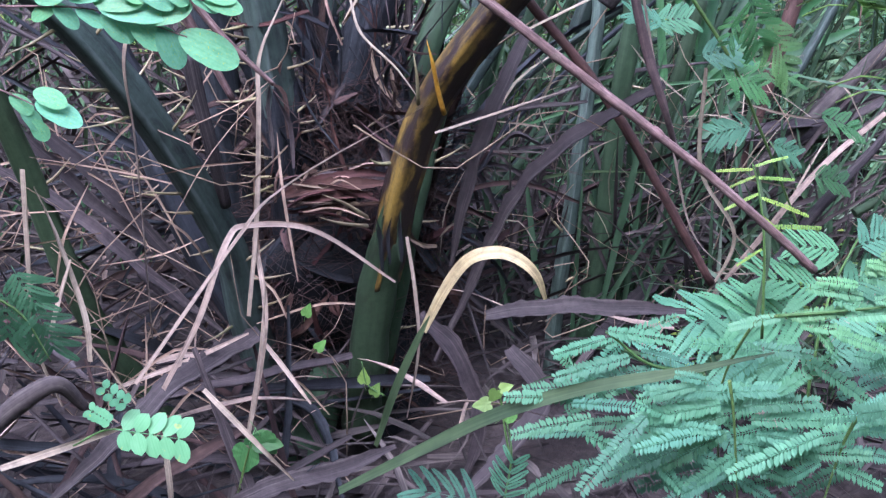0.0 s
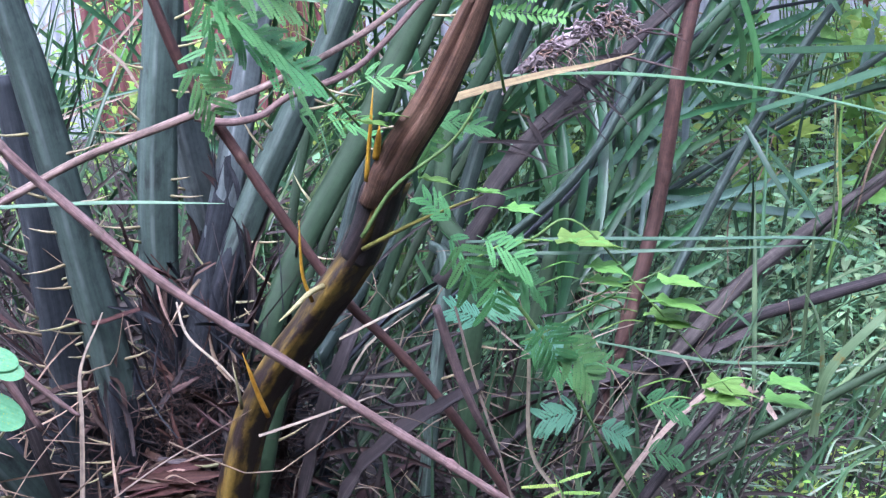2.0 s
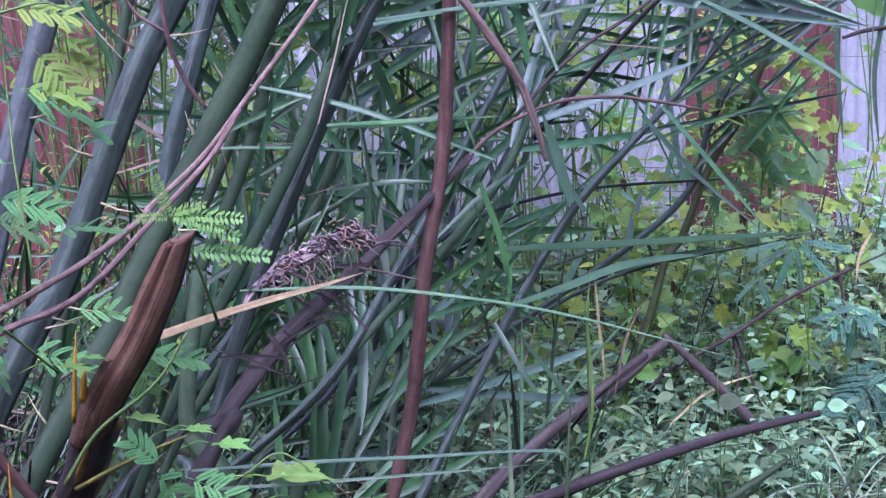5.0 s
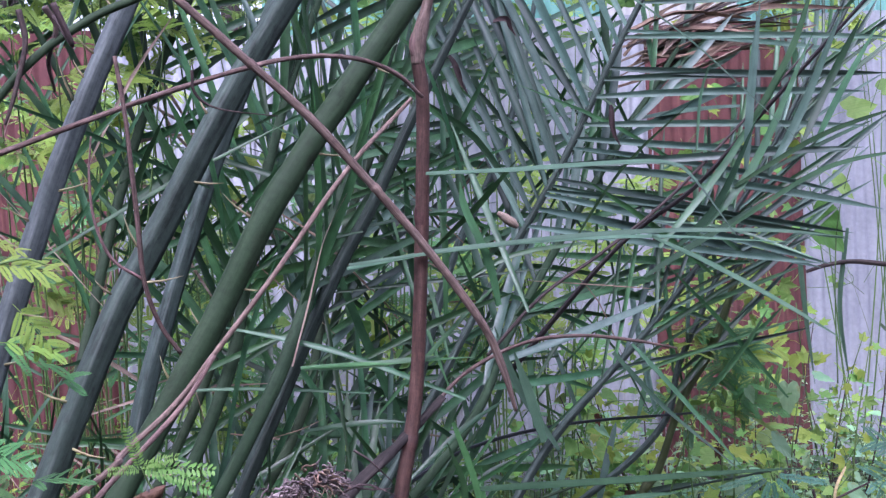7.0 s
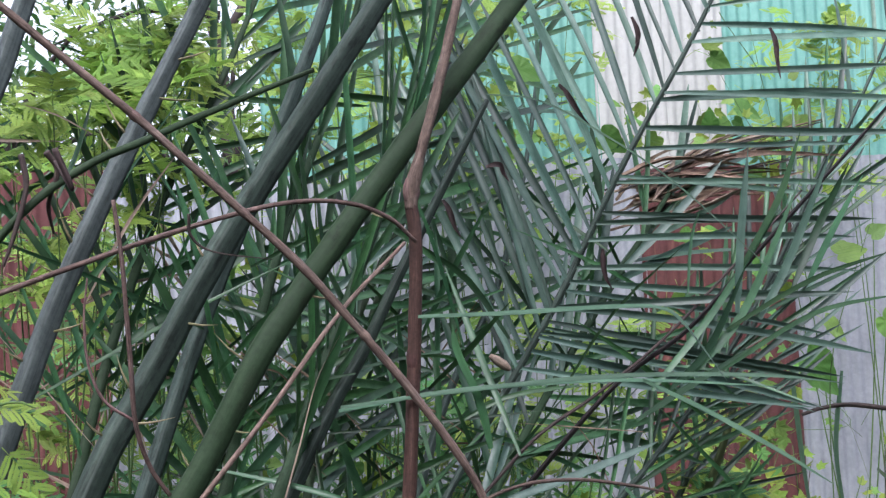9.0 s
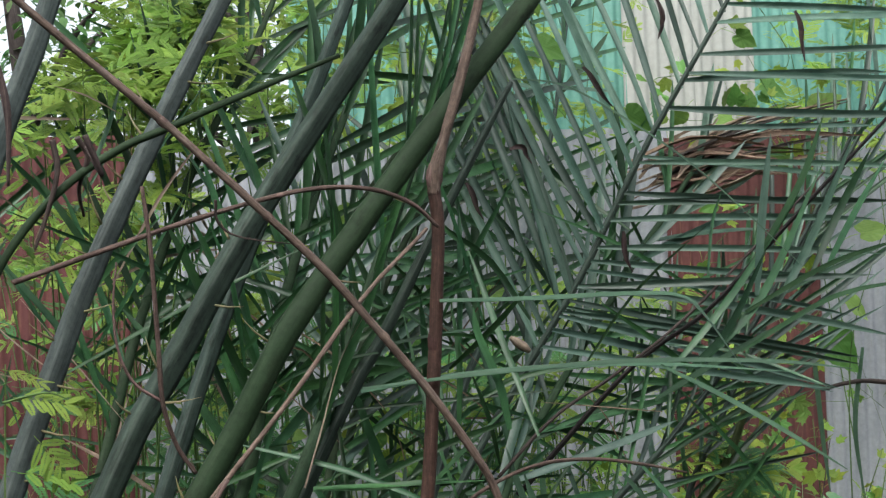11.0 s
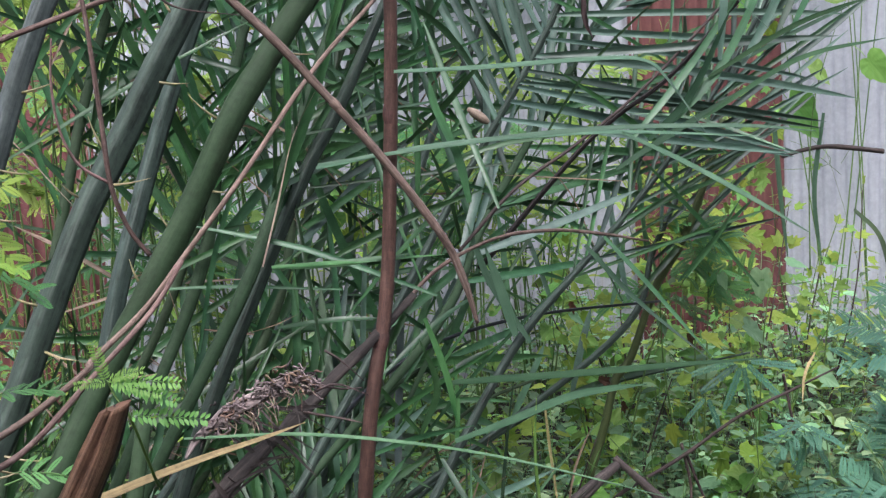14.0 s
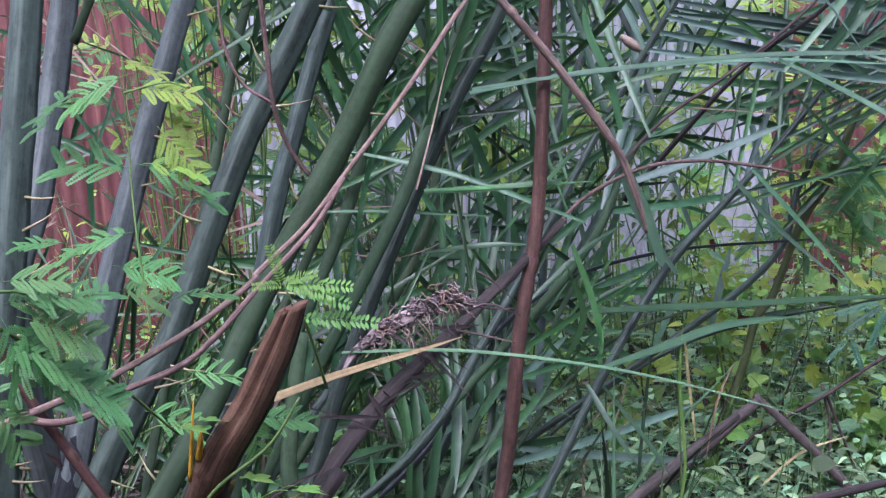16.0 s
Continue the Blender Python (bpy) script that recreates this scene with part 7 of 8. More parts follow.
# the weeds before the fence that stand out singly
stem("stalk", [(2.319, 4.3, 1.544), (2.254, 4.3, 1.354), (2.158, 4.3, 1.135), (2.048, 4.3, 0.972), (1.949, 4.3, 0.736), (1.888, 4.3, 0.658), (1.836, 4.3, 0.484), (1.762, 4.3, 0.261), (1.682, 4.3, -0.16)], [0.011, 0.013, 0.014, 0.014, 0.015, 0.015, 0.015, 0.016, 0.016], OLIVE_STEM, "smooth olive-green upright weed stem", "stem", 2)
weed([(1.932, 4.4, 0.21), (2.003, 4.4, 0.545), (2.114, 4.4, 0.849), (2.33, 4.4, 1.14)], two([(2.004, 4.4, 1.253), (2.13, 4.4, 1.299), (1.852, 4.4, 0.932), (2.04, 4.4, 0.892), (2.266, 4.4, 1.12), (2.524, 4.4, 1.054), (2.242, 4.4, 0.759), (2.405, 4.4, 0.694), (1.797, 4.4, 0.818), (1.836, 4.4, 0.707), (2.12, 4.4, 0.449), (2.147, 4.4, 0.306), (2.327, 4.4, 0.32), (2.3, 4.4, 0.148), (1.961, 4.4, 0.612), (1.998, 4.4, 0.514), (2.55, 4.4, 0.231), (2.711, 4.4, 0.035), (2.371, 4.4, 0.315), (2.596, 4.4, 0.193), (2.352, 4.4, 1.24), (2.394, 4.4, 1.166)]), "weed with drooping spotted yellow-green lobed leaves", YELLOWS, (0.1, -0.6, 0.75), "weed", "weed", 0.004, 0.8, 0.72)
weed([(2.507, 4.5, 0.249), (2.529, 4.5, 0.557), (2.551, 4.5, 0.772), (2.594, 4.5, 0.982)], two([(2.539, 4.5, 0.961), (2.528, 4.5, 0.785), (2.639, 4.5, 0.975), (2.763, 4.5, 0.952), (2.461, 4.5, 0.758), (2.619, 4.5, 0.636), (2.373, 4.5, 0.957), (2.417, 4.5, 0.869), (2.757, 4.5, 0.536), (2.897, 4.5, 0.456), (1.787, 4.5, 0.868), (1.871, 4.5, 0.808), (2.13, 4.5, 0.818), (2.173, 4.5, 0.719), (1.62, 4.5, 0.578), (1.714, 4.5, 0.547)]), "weed with pale grey-green heart-shaped leaves", HEARTS_PALE, (0, -0.6, 0.75), "weed", "weed", 0.0035, 0.62, 0.8)
comb_sapling([[(2.39, 4.2, 0.141), (2.357, 4.2, 0.459), (2.315, 4.2, 0.689)], [(2.563, 4.2, 0.122), (2.557, 4.2, 0.292), (2.549, 4.2, 0.44)]], [(2.304, 4.2, 0.69), (2.158, 4.2, 0.602), (2.315, 4.2, 0.679), (2.252, 4.2, 0.521), (2.325, 4.2, 0.678), (2.357, 4.2, 0.511), (2.336, 4.2, 0.687), (2.474, 4.2, 0.551), (2.294, 4.2, 0.701), (2.128, 4.2, 0.675), (2.346, 4.2, 0.696), (2.537, 4.2, 0.658), (2.539, 4.2, 0.42), (2.432, 4.2, 0.306), (2.55, 4.2, 0.409), (2.53, 4.2, 0.243), (2.561, 4.2, 0.408), (2.671, 4.2, 0.249), (2.571, 4.2, 0.428), (2.724, 4.2, 0.338), (2.539, 4.2, 0.441), (2.4, 4.2, 0.414), (2.179, 4.2, 0.579), (2.095, 4.2, 0.506), (2.189, 4.2, 0.579), (2.241, 4.2, 0.45)], PINNAE_LARGE, "blue-green feathery sapling before the fence", 0.95)
stem("twig", [(1.749, 4.1, 0.248), (1.83, 4.1, 0.316), (2.034, 4.1, 0.409), (2.26, 4.1, 0.533), (2.445, 4.1, 0.6), (2.633, 4.1, 0.667)], [0.007, 0.007, 0.0065, 0.006, 0.005, 0.003], TWIG, "thin grey-brown twig slanting over the weeds", "twig", 0)
blade("straw", [(1.545, 4.0, 0.682), (1.554, 4.0, 0.538), (1.565, 4.0, 0.421), (1.573, 4.0, 0.303)], 0.010, PALE, "pale yellow bent weed stem", "stem", "pale weed stems")
blade("straw", [(2.496, 4.0, 0.757), (2.457, 4.0, 0.683), (2.447, 4.0, 0.585)], 0.010, PALE, "pale yellow bent weed stem", "stem", "pale weed stems")
blade("straw", [(1.793, 4.0, 0.159), (1.933, 4.0, 0.263), (2.094, 4.0, 0.305)], 0.010, PALE, "pale yellow bent weed stem", "stem", "pale weed stems")
stem("twig", [(2.138, 4.3, 0.359), (2.197, 4.3, 0.193), (2.272, 4.3, -0.011)], [0.006, 0.005, 0.005], TWIG, "thin reddish-brown weed stem", "twig", 0)
stem("twig", [(2.123, 4.3, 0.392), (2.154, 4.3, 0.219), (2.135, 4.3, 0.049)], [0.006, 0.005, 0.005], TWIG, "thin reddish-brown weed stem", "twig", 0)
stem("twig", [(2.522, 4.3, 0.605), (2.545, 4.3, 0.477), (2.572, 4.3, 0.324)], [0.006, 0.005, 0.005], TWIG, "thin reddish-brown weed stem", "twig", 0)
weed([(2.53, 4.5, 0.02), (2.507, 4.5, 0.249), (2.495, 4.5, 0.384)], two([(2.461, 4.5, 0.421), (2.525, 4.5, 0.37), (2.632, 4.5, 0.37), (2.663, 4.5, 0.278), (1.973, 4.5, 0.522), (1.993, 4.5, 0.434), (1.877, 4.5, 0.617), (1.974, 4.5, 0.565), (1.709, 4.5, 0.376), (1.74, 4.5, 0.329), (1.679, 4.5, 0.094), (1.764, 4.5, -0.005), (2.239, 4.5, 0.756), (2.272, 4.5, 0.667), (1.789, 4.5, 0.92), (1.818, 4.5, 0.834)]), "withered weed with curled brown leaves", DEAD_LEAVES, (0, -0.8, 0.5), "weed", "weed", 0.003, 0.8, 0.6)

random.seed(21)


def shrub(x, y, height, spread, count, meshes, label, lean=(0.0, 0.0), size=1.0):
    """A loose weed shrub: a few stems and leaves standing off them."""
    ob = thing("shrub", label, "shrub")
    z = ground_height(x, y) - 0.01
    for k in range(max(3, count // 12)):
        a = random.uniform(0, 2 * math.pi)
        top = Vector((x + lean[0] + math.cos(a) * spread * random.uniform(0.3, 1), y + lean[1] + math.sin(a) * spread * 0.6 * random.random(), z + height * random.uniform(0.6, 1)))
        mid = Vector((x, y, z)).lerp(top, 0.55) + jitter((0, 0, 0.05), 0.05)
        pts = [Vector((x, y, z)) + jitter((0, 0, 0), 0.03), mid, top]
        part("stem", tube(pts, [0.006, 0.004, 0.002], 10, 5), GREENTWIG if k % 3 else TWIG, ob)
        path = spline(pts, 30)
        for j in range(12):
            o = path[int(random.uniform(0.25, 0.999) * 29)]
            d = Vector((random.gauss(0, 1), random.gauss(-0.3, 0.7), random.gauss(0.15, 0.5))).normalized()
            s = random.uniform(0.7, 1.35) * size
            shared("leaf", random.choice(meshes), ob, basis(o + d * 0.04 * s, d, jitter((0, -0.55, 0.8), 0.4), (s, s, s)))
    return ob


YL = "weedy shrub with yellowing lobed leaves by the fence"
for x, y, h, sp, c, ms, lab in ((3.0, 6.4, 1.5, 0.5, 48, YELLOWS + LOBED, YL),
        (3.5, 6.2, 1.2, 0.45, 48, YELLOWS + LOBED, YL),
        (2.5, 6.6, 1.3, 0.4, 36, YELLOWS + HEARTS, YL),
        (3.9, 5.6, 1.0, 0.4, 36, HEARTS + YELLOWS, "green weedy shrub by the fence"),
        (2.9, 5.2, 0.8, 0.4, 36, LOBED + HEARTS, "green weedy shrub among low undergrowth"),
        (1.9, 6.2, 1.0, 0.5, 36, HEARTS + LOBED, "green weedy shrub among low undergrowth"),
        (4.6, 6.4, 0.8, 0.4, 36, HEARTS + LOBED, "green weedy shrub by the fence"),
        (1.0, 6.4, 1.3, 0.5, 36, HEARTS + YELLOWS, "green weedy shrub by the fence"),
        (0.1, 6.5, 1.5, 0.5, 36, YELLOWS + LOBED, YL),
        (-0.9, 6.2, 1.6, 0.5, 36, LOBED + HEARTS, "green weedy shrub among low undergrowth"),
        (1.6, 4.3, 0.75, 0.4, 48, HEARTS, "leafy green weed clump behind the stem"),
        (2.0, 4.7, 0.8, 0.4, 48, HEARTS + YELLOWS, "leafy green weed clump behind the stem"),
        (2.5, 5.2, 0.8, 0.4, 48, HEARTS, "leafy green weed clump behind the stem"),
        (1.3, 5.2, 0.9, 0.4, 48, HEARTS + LOBED, "leafy green weed clump behind the stem"),
        (3.3, 4.6, 0.5, 0.4, 36, HEARTS + LOBED, "low green weedy shrub among undergrowth"),):
    shrub(x, y, h, sp, c, ms, lab, size=0.8)
for x, y, h, sp, c, ms, lab in ((2.5, 5.8, 1.2, 0.4, 48, YELLOWS + HEARTS, YL),
        (2.9, 5.5, 1.25, 0.4, 66, YELLOWS + LOBED, YL),
        (2.1, 5.3, 1.0, 0.4, 36, YELLOWS + HEARTS, YL),
        (3.3, 5.6, 1.35, 0.35, 48, YELLOWS + LOBED, YL),
        (1.7, 4.9, 0.8, 0.35, 36, YELLOWS + HEARTS, "yellowing weed clump beyond the palm"),
        (2.4, 4.6, 0.4, 0.3, 12, HEARTS, "low green weed clump beyond the palm"),):
    shrub(x, y, h, sp, c, ms, lab, size=1.1)


def feather_bush(x, y, z0, z1, spread, count, meshes, label):
    ob = thing("feathery_bush", label, "bush")
    gz = ground_height(x, y)
    few = z0 > 2.1 and y > 6
    for k in range(max(2, count // (20 if few else 9))):
        top = Vector((x + random.uniform(-spread, spread), y + random.uniform(-0.3, 0.3), random.uniform(z0 + 0.5 * (z1 - z0), z1)))
        pts = [Vector((x, y, gz)), Vector((x, y, gz)).lerp(top, 0.5) + jitter((0, 0, 0.1), 0.08), top]
        part("stem", tube(pts, [0.005, 0.0035, 0.0018], 14, 6), GREENTWIG, ob)
        path = spline(pts, 40)
        for j in range(20 if few else 9):
            o = path[int(random.uniform(0.7 if few else 0.45, 0.999) * 39)] + jitter((0, 0, 0), 0.2 if few else 0.0)
            if o.z < z0:
                o = path[-1]
            d = Vector((random.gauss(0, 1), random.gauss(-0.2, 0.6), random.gauss(0.1, 0.35))).normalized()
            s = random.uniform(0.9, 1.5)
            shared("leaf", random.choice(meshes), ob, basis(o, d, jitter((0, -0.5, 0.85), 0.3), (s, s, s)))
    return ob


for x, y, z0, z1, sp, c, ms in ((0.15, 3.9, 2.1, 2.75, 0.3, 81, YOUNG),
        (0.5, 4.3, 2.3, 2.9, 0.35, 72, YOUNG),
        (-0.05, 4.4, 1.9, 2.6, 0.3, 63, YOUNG),
        (0.9, 5.2, 2.5, 3.2, 0.5, 63, YOUNG),
        (1.5, 6.6, 2.4, 3.2, 0.6, 54, YOUNG),
        (2.3, 6.8, 2.3, 3.0, 0.5, 36, YOUNG),
        (1.15, 5.3, 2.5, 3.3, 0.4, 54, YOUNG),
        (0.75, 5.0, 2.2, 3.0, 0.35, 45, YOUNG),
        (1.7, 5.7, 2.6, 3.3, 0.4, 45, YOUNG),
        (1.9, 5.5, 1.2, 1.9, 0.4, 45, YOUNG),
        (2.3, 4.6, 0.8, 1.5, 0.4, 27, DEEP + YOUNG),
        (3.9, 6.6, 2.2, 3.4, 0.6, 54, YOUNG),):
    feather_bush(x, y, z0, z1, sp, c, ms, "bushy feathery-leaved sapling with yellow-green foliage")
for x, y, z0, z1, sp, c, ms in ((2.85, 4.3, 0.1, 0.6, 0.35, 18, BLUE_FEATHERS),
        (3.6, 5.0, 0.3, 0.8, 0.4, 36, BLUE_FEATHERS),
        (0.6, 4.8, 0.8, 1.7, 0.5, 36, DEEP + YOUNG),
        (3.1, 6.9, 0.6, 1.6, 0.5, 36, YOUNG),
        (0.3, 6.6, 1.0, 2.2, 0.4, 45, YOUNG),
        (0.0, 5.4, 1.3, 2.3, 0.35, 54, YOUNG),
        (-0.3, 6.4, 1.2, 2.4, 0.4, 54, YOUNG + DEEP),
        (1.3, 7.0, 2.5, 3.2, 0.5, 45, YOUNG),
        (2.0, 7.1, 2.6, 3.3, 0.4, 36, YOUNG),
        (2.15, 6.5, 0.7, 1.6, 0.4, 54, YOUNG + DEEP),
        (1.7, 6.8, 0.8, 1.5, 0.4, 45, YOUNG + DEEP),
        (1.3, 6.4, 0.9, 1.8, 0.4, 45, DEEP + YOUNG),
        (2.19, 6.9, 2.85, 3.50, 0.4, 54, YOUNG),
        (4.32, 6.9, 2.87, 3.52, 0.4, 54, YOUNG),
        (4.11, 6.9, 2.42, 3.07, 0.4, 54, YOUNG),
        (0.7, 6.7, 0.8, 2.0, 0.4, 36, DEEP),):
    feather_bush(x, y, z0, z1, sp, c, ms, "bushy feathery-leaved sapling with yellow-green foliage")


# ---- ground cover, grass and litter ----
def cover():
    bm = bmesh.new()
    for i in range(2700):
        y = random.uniform(2.3, 7.35)
        x = random.uniform(-0.6, 1.2 + 0.62 * y)
        if y < 3.4 and x < 0.55:
            continue
        z = ground_height(x, y)
        h = random.uniform(0.02, 0.5) * (1.1 + 0.6 * noise.noise((x * 1.5, y * 1.5, 7)))
        a = random.uniform(0, 6.28)
        d = Vector((math.cos(a), math.sin(a), random.uniform(-0.25, 0.35))).normalized()
        n = jitter((0, -0.2, 1), 0.6).normalized()
        s = d.cross(n).normalized()
        if y < 3.35 or noise.noise((x * 2.1, y * 2.1, 5.0)) < -0.3:
            continue
        L = random.choice((0.045, 0.06, 0.08, 0.11)) * random.uniform(0.8, 1.2) * (0.75 if y < 4.4 else 1.0)
        oval(bm, (x, y, z + h), d, s, s.cross(d) if s.cross(d).z > 0 else d.cross(s), L, L * random.uniform(0.4, 0.75), 0.25, 0.2, random.uniform(0.05, 0.4), 4)
    return tagged(part("ground_cover", bm, COVER), "low carpet of pale green broad-leaved weeds", "ground cover", kind="stuff")


cover()


def weed_stand(name, count, xr, yr, tall, leaf, material, label):
    """Upright weeds: thin stems with pairs of leaves from the ground to the tip."""
    bm = bmesh.new()
    for i in range(count):
        y = random.uniform(*yr)
        x = random.uniform(xr[0], xr[1] + 0.5 * y)
        z = ground_height(x, y)
        if noise.noise((x * 2.1, y * 2.1, 5.0)) < -0.36:
            continue
        h = tall * random.uniform(0.35, 1.0) * (0.75 + 0.7 * noise.noise((x * 1.1, y * 1.1, 2.0)))
        top = Vector((x + random.gauss(0, 0.22 * h), y + random.gauss(0, 0.15 * h), z + h))
        path = spline([Vector((x, y, z)), jitter((x, y, z + h * 0.5), 0.03), top], 9)
        tube([path[0], path[4], path[8]], [0.0018, 0.0008], 4, 3, bm=bm)
        turn = random.uniform(0, 3.14)
        for k in range(2, 9):
            turn += 1.57 + random.uniform(-0.3, 0.3)
            for sd in (0, math.pi):
                if random.random() < 0.2:
                    continue
                a = turn + sd
                d = Vector((math.cos(a), math.sin(a), random.uniform(-0.15, 0.5))).normalized()
                n = jitter((0, 0, 1), 0.45)
                s = d.cross(n).normalized()
                L = leaf * random.uniform(0.6, 1.3) * (1.15 - 0.06 * k)
                oval(bm, path[k] + d * 0.008, d, s, s.cross(d), L, L * random.uniform(0.34, 0.55), 0.3, 0.1, random.uniform(0.1, 0.6), 4)
    return tagged(part(name, bm, material), label, "weeds", kind="stuff")


weed_stand("weed_stand", 560, (0.6, 0.8), (3.4, 5.4), 0.5, 0.07, COVER, "dense pale green broad-leaved weeds beyond the palm")
weed_stand("weed_stand", 280, (0.6, 1.3), (5.2, 7.2), 0.8, 0.095, COVER, "dense pale green broad-leaved weeds beyond the palm")
weed_stand("weed_stand", 400, (0.35, 0.55), (3.5, 5.0), 0.75, 0.075, COVER, "dense pale green broad-leaved weeds beyond the palm")
weed_stand("low_weeds", 150, (0.5, 0.2), (2.5, 3.2), 0.4, 0.03, WEED, "small yellow-green weeds beside the palm")
weed_stand("yellow_weeds", 150, (0.7, 1.3), (4.6, 7.1), 0.9, 0.09, WEED, "yellow-green weeds before the fence")
weed_stand("yellow_weeds", 240, (-2.6, -1.5), (4.6, 7.1), 2.0, 0.075, WEED, "yellow-green weeds before the fence")
weed_stand("dark_weeds", 230, (-2.8, -1.6), (3.8, 6.4), 1.5, 0.075, COVER_DARK, "tall dark green weeds behind the palm")


def crown_climber(k, c, spread, count, meshes):
    """A twiner whose leaves show between the palm's leaflets."""
    ob = thing("climber", "twining climber with yellow-green leaves among palm leaflets", "climber")
    pts = [jitter(c, spread) for _ in range(5)]
    part("stem", tube(pts, [0.002, 0.0012], 30, 5), GREENTWIG, ob)
    path = spline(pts, 60)
    for j in range(count):
        o = jitter(path[random.randint(0, 59)], 0.08)
        d = Vector((random.gauss(0, 0.8), random.gauss(-0.2, 0.4), random.gauss(-0.5, 0.5))).normalized()
        s = random.uniform(1.0, 1.7) if c[1] > 6 else random.uniform(0.6, 1.25)
        shared("leaf", random.choice(meshes), ob, basis(o, d, jitter((0, -0.9, 0.35), 0.5), (s, s, s)))


for k, (c, sp, n_) in enumerate((([(0.424, 4.6, 1.898)][0], 0.4, 26), ([(1.025, 4.5, 1.571)][0], 0.4, 30), ([(1.224, 4.8, 2.601)][0], 0.4, 36), ([(1.92, 5, 2.277)][0], 0.4, 30), ([(1.225, 4.8, 2.58)][0], 0.4, 36), ([(0.863, 4.6, 1.459)][0], 0.35, 24), ([(2.61, 5.4, 0.999)][0], 0.4, 30), ([(2.189, 5, 0.596)][0], 0.4, 16), ([(3.212, 6.3, 0.758)][0], 0.4, 20), ([(2.512, 5.2, 2.834)][0], 0.4, 30), ([(3.75, 6.6, 2.21)][0], 0.4, 14), ([(3.2, 6.6, 1.937)][0], 0.35, 14), ([(3.7, 6.8, 1.2)][0], 0.4, 12), ([(0.056, 4.6, 2.538)][0], 0.4, 16))):
    crown_climber(k, c, sp, n_, HEARTS + YELLOWS if k % 2 else YELLOWS + LOBED)


def cover_stalks():
    bm = bmesh.new()
    for i in range(650):
        y = random.uniform(3.2, 7.3)
        x = random.uniform(-0.4, 1.2 + 0.62 * y)
        z = ground_height(x, y)
        tube([(x, y, z), jitter((x, y, z + 0.15), 0.05), jitter((x, y, z + random.uniform(0.2, 0.45)), 0.1)], [0.002, 0.001], 4, 3, bm=bm)
    return tagged(part("weed_stalks", bm, TWIG), "thin dark stalks of the low weeds", "weeds", kind="stuff")


cover_stalks()


def pale_stalks():
    """Longer green and straw-coloured stems that lean through the weeds."""
    bm = bmesh.new()
    for i in range(150):
        y = random.uniform(3.4, 6.8)
        x = random.uniform(0.3, 1.0 + 0.6 * y)
        z = ground_height(x, y)
        h = random.uniform(0.25, 0.8)
        k = Vector((random.gauss(0, 0.35), random.gauss(0, 0.12), 0)) * h
        tube([(x, y, z), Vector((x, y, z + h * 0.6)) + k * 0.4, Vector((x, y, z + h)) + k], [random.uniform(0.0018, 0.004), 0.0016], 8, 4, bm=bm)
    return tagged(part("weed_stalks", bm, GREENTWIG), "long pale green stems leaning through the weeds", "weeds", kind="stuff")


pale_stalks()


def grass():
    bm = bmesh.new()
    for i in range(560):
        y = random.uniform(2.1, 3.6)
        x = random.uniform(0.35, 0.75 + 0.6 * y)
        z = ground_height(x, y)
        a = random.gauss(0.3, 0.9)
        h = random.uniform(0.15, 0.55)
        lean = Vector((math.sin(a), random.gauss(0, 0.4), 0)) * random.uniform(0.1, 0.45)
        ribbon([(x, y, z), Vector((x, y, z + h * 0.6)) + lean * 0.4, Vector((x, y, z + h * 0.8)) + lean], random.uniform(0.004, 0.012), 5, 0.3, (0, -1, 0.2), bm=bm, thick=0.0005)
    return tagged(part("grass", bm, GRASS), "tangled green grass and weed blades", "grass", kind="stuff")


grass()


def litter(name, count, xr, yr, zr, size, material, label):
    bm = bmesh.new()
    for i in range(count):
        x, y = random.uniform(*xr), random.uniform(*yr)
        z = ground_height(x, y) + random.uniform(*zr)
        L = random.uniform(0.5, 1.3) * size
        d = Vector((random.gauss(0, 1), random.gauss(0, 1), random.gauss(0, 0.3))).normalized() * L
        ribbon([Vector((x, y, z)) - d, jitter((x, y, z + 0.01), 0.02 * L / 0.1), Vector((x, y, z)) + d], random.choice((0.003, 0.005, 0.009, 0.016)), 5, 0.6, jitter((0, -0.3, 1), 0.5), bm=bm, twist=random.uniform(-1, 1), thick=0.001)
    return tagged(part(name, bm, material), label, "litter", kind="stuff")


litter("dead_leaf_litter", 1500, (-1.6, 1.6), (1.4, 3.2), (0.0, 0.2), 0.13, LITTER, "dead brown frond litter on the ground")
litter("dry_straw_litter", 70, (-1.5, 1.4), (1.9, 3.2), (0.0, 0.35), 0.11, STRAW, "tangle of dry straws round the palm base")
litter("far_litter", 600, (-0.5, 5.0), (3.2, 7.3), (0.0, 0.05), 0.10, LITTER, "dead brown litter under the weeds")


def tangle(name, count, xr, yr, zr, length, width, bias, material, label, spread=0.5, droop=0.1):
    """Undergrowth behind the palm: blades that rise from the ground on all sides."""
    bm = bmesh.new()
    for i in range(count):
        x, y = random.uniform(*xr), random.uniform(*yr)
        z = ground_height(x, y) + random.uniform(*zr)
        d = (Vector(bias) + Vector((random.gauss(0, spread), random.gauss(0, spread * 0.6), random.gauss(0, spread * 0.6)))).normalized()
        L = length * random.uniform(0.4, 1.2)
        p = Vector((x, y, z))
        ribbon([p, p + d * (L * 0.5), p + d * L - Vector((0, 0, droop * L))], random.uniform(*width), 6, 0.5, jitter((0, -1, 0.3), 0.6), (0.7, 1.0, 0.9, 0.5, 0.08), random.uniform(-0.8, 0.8), bm=bm, ragged=0.1, thick=0.001)
    return tagged(part(name, bm, material), label, "undergrowth", kind="stuff")


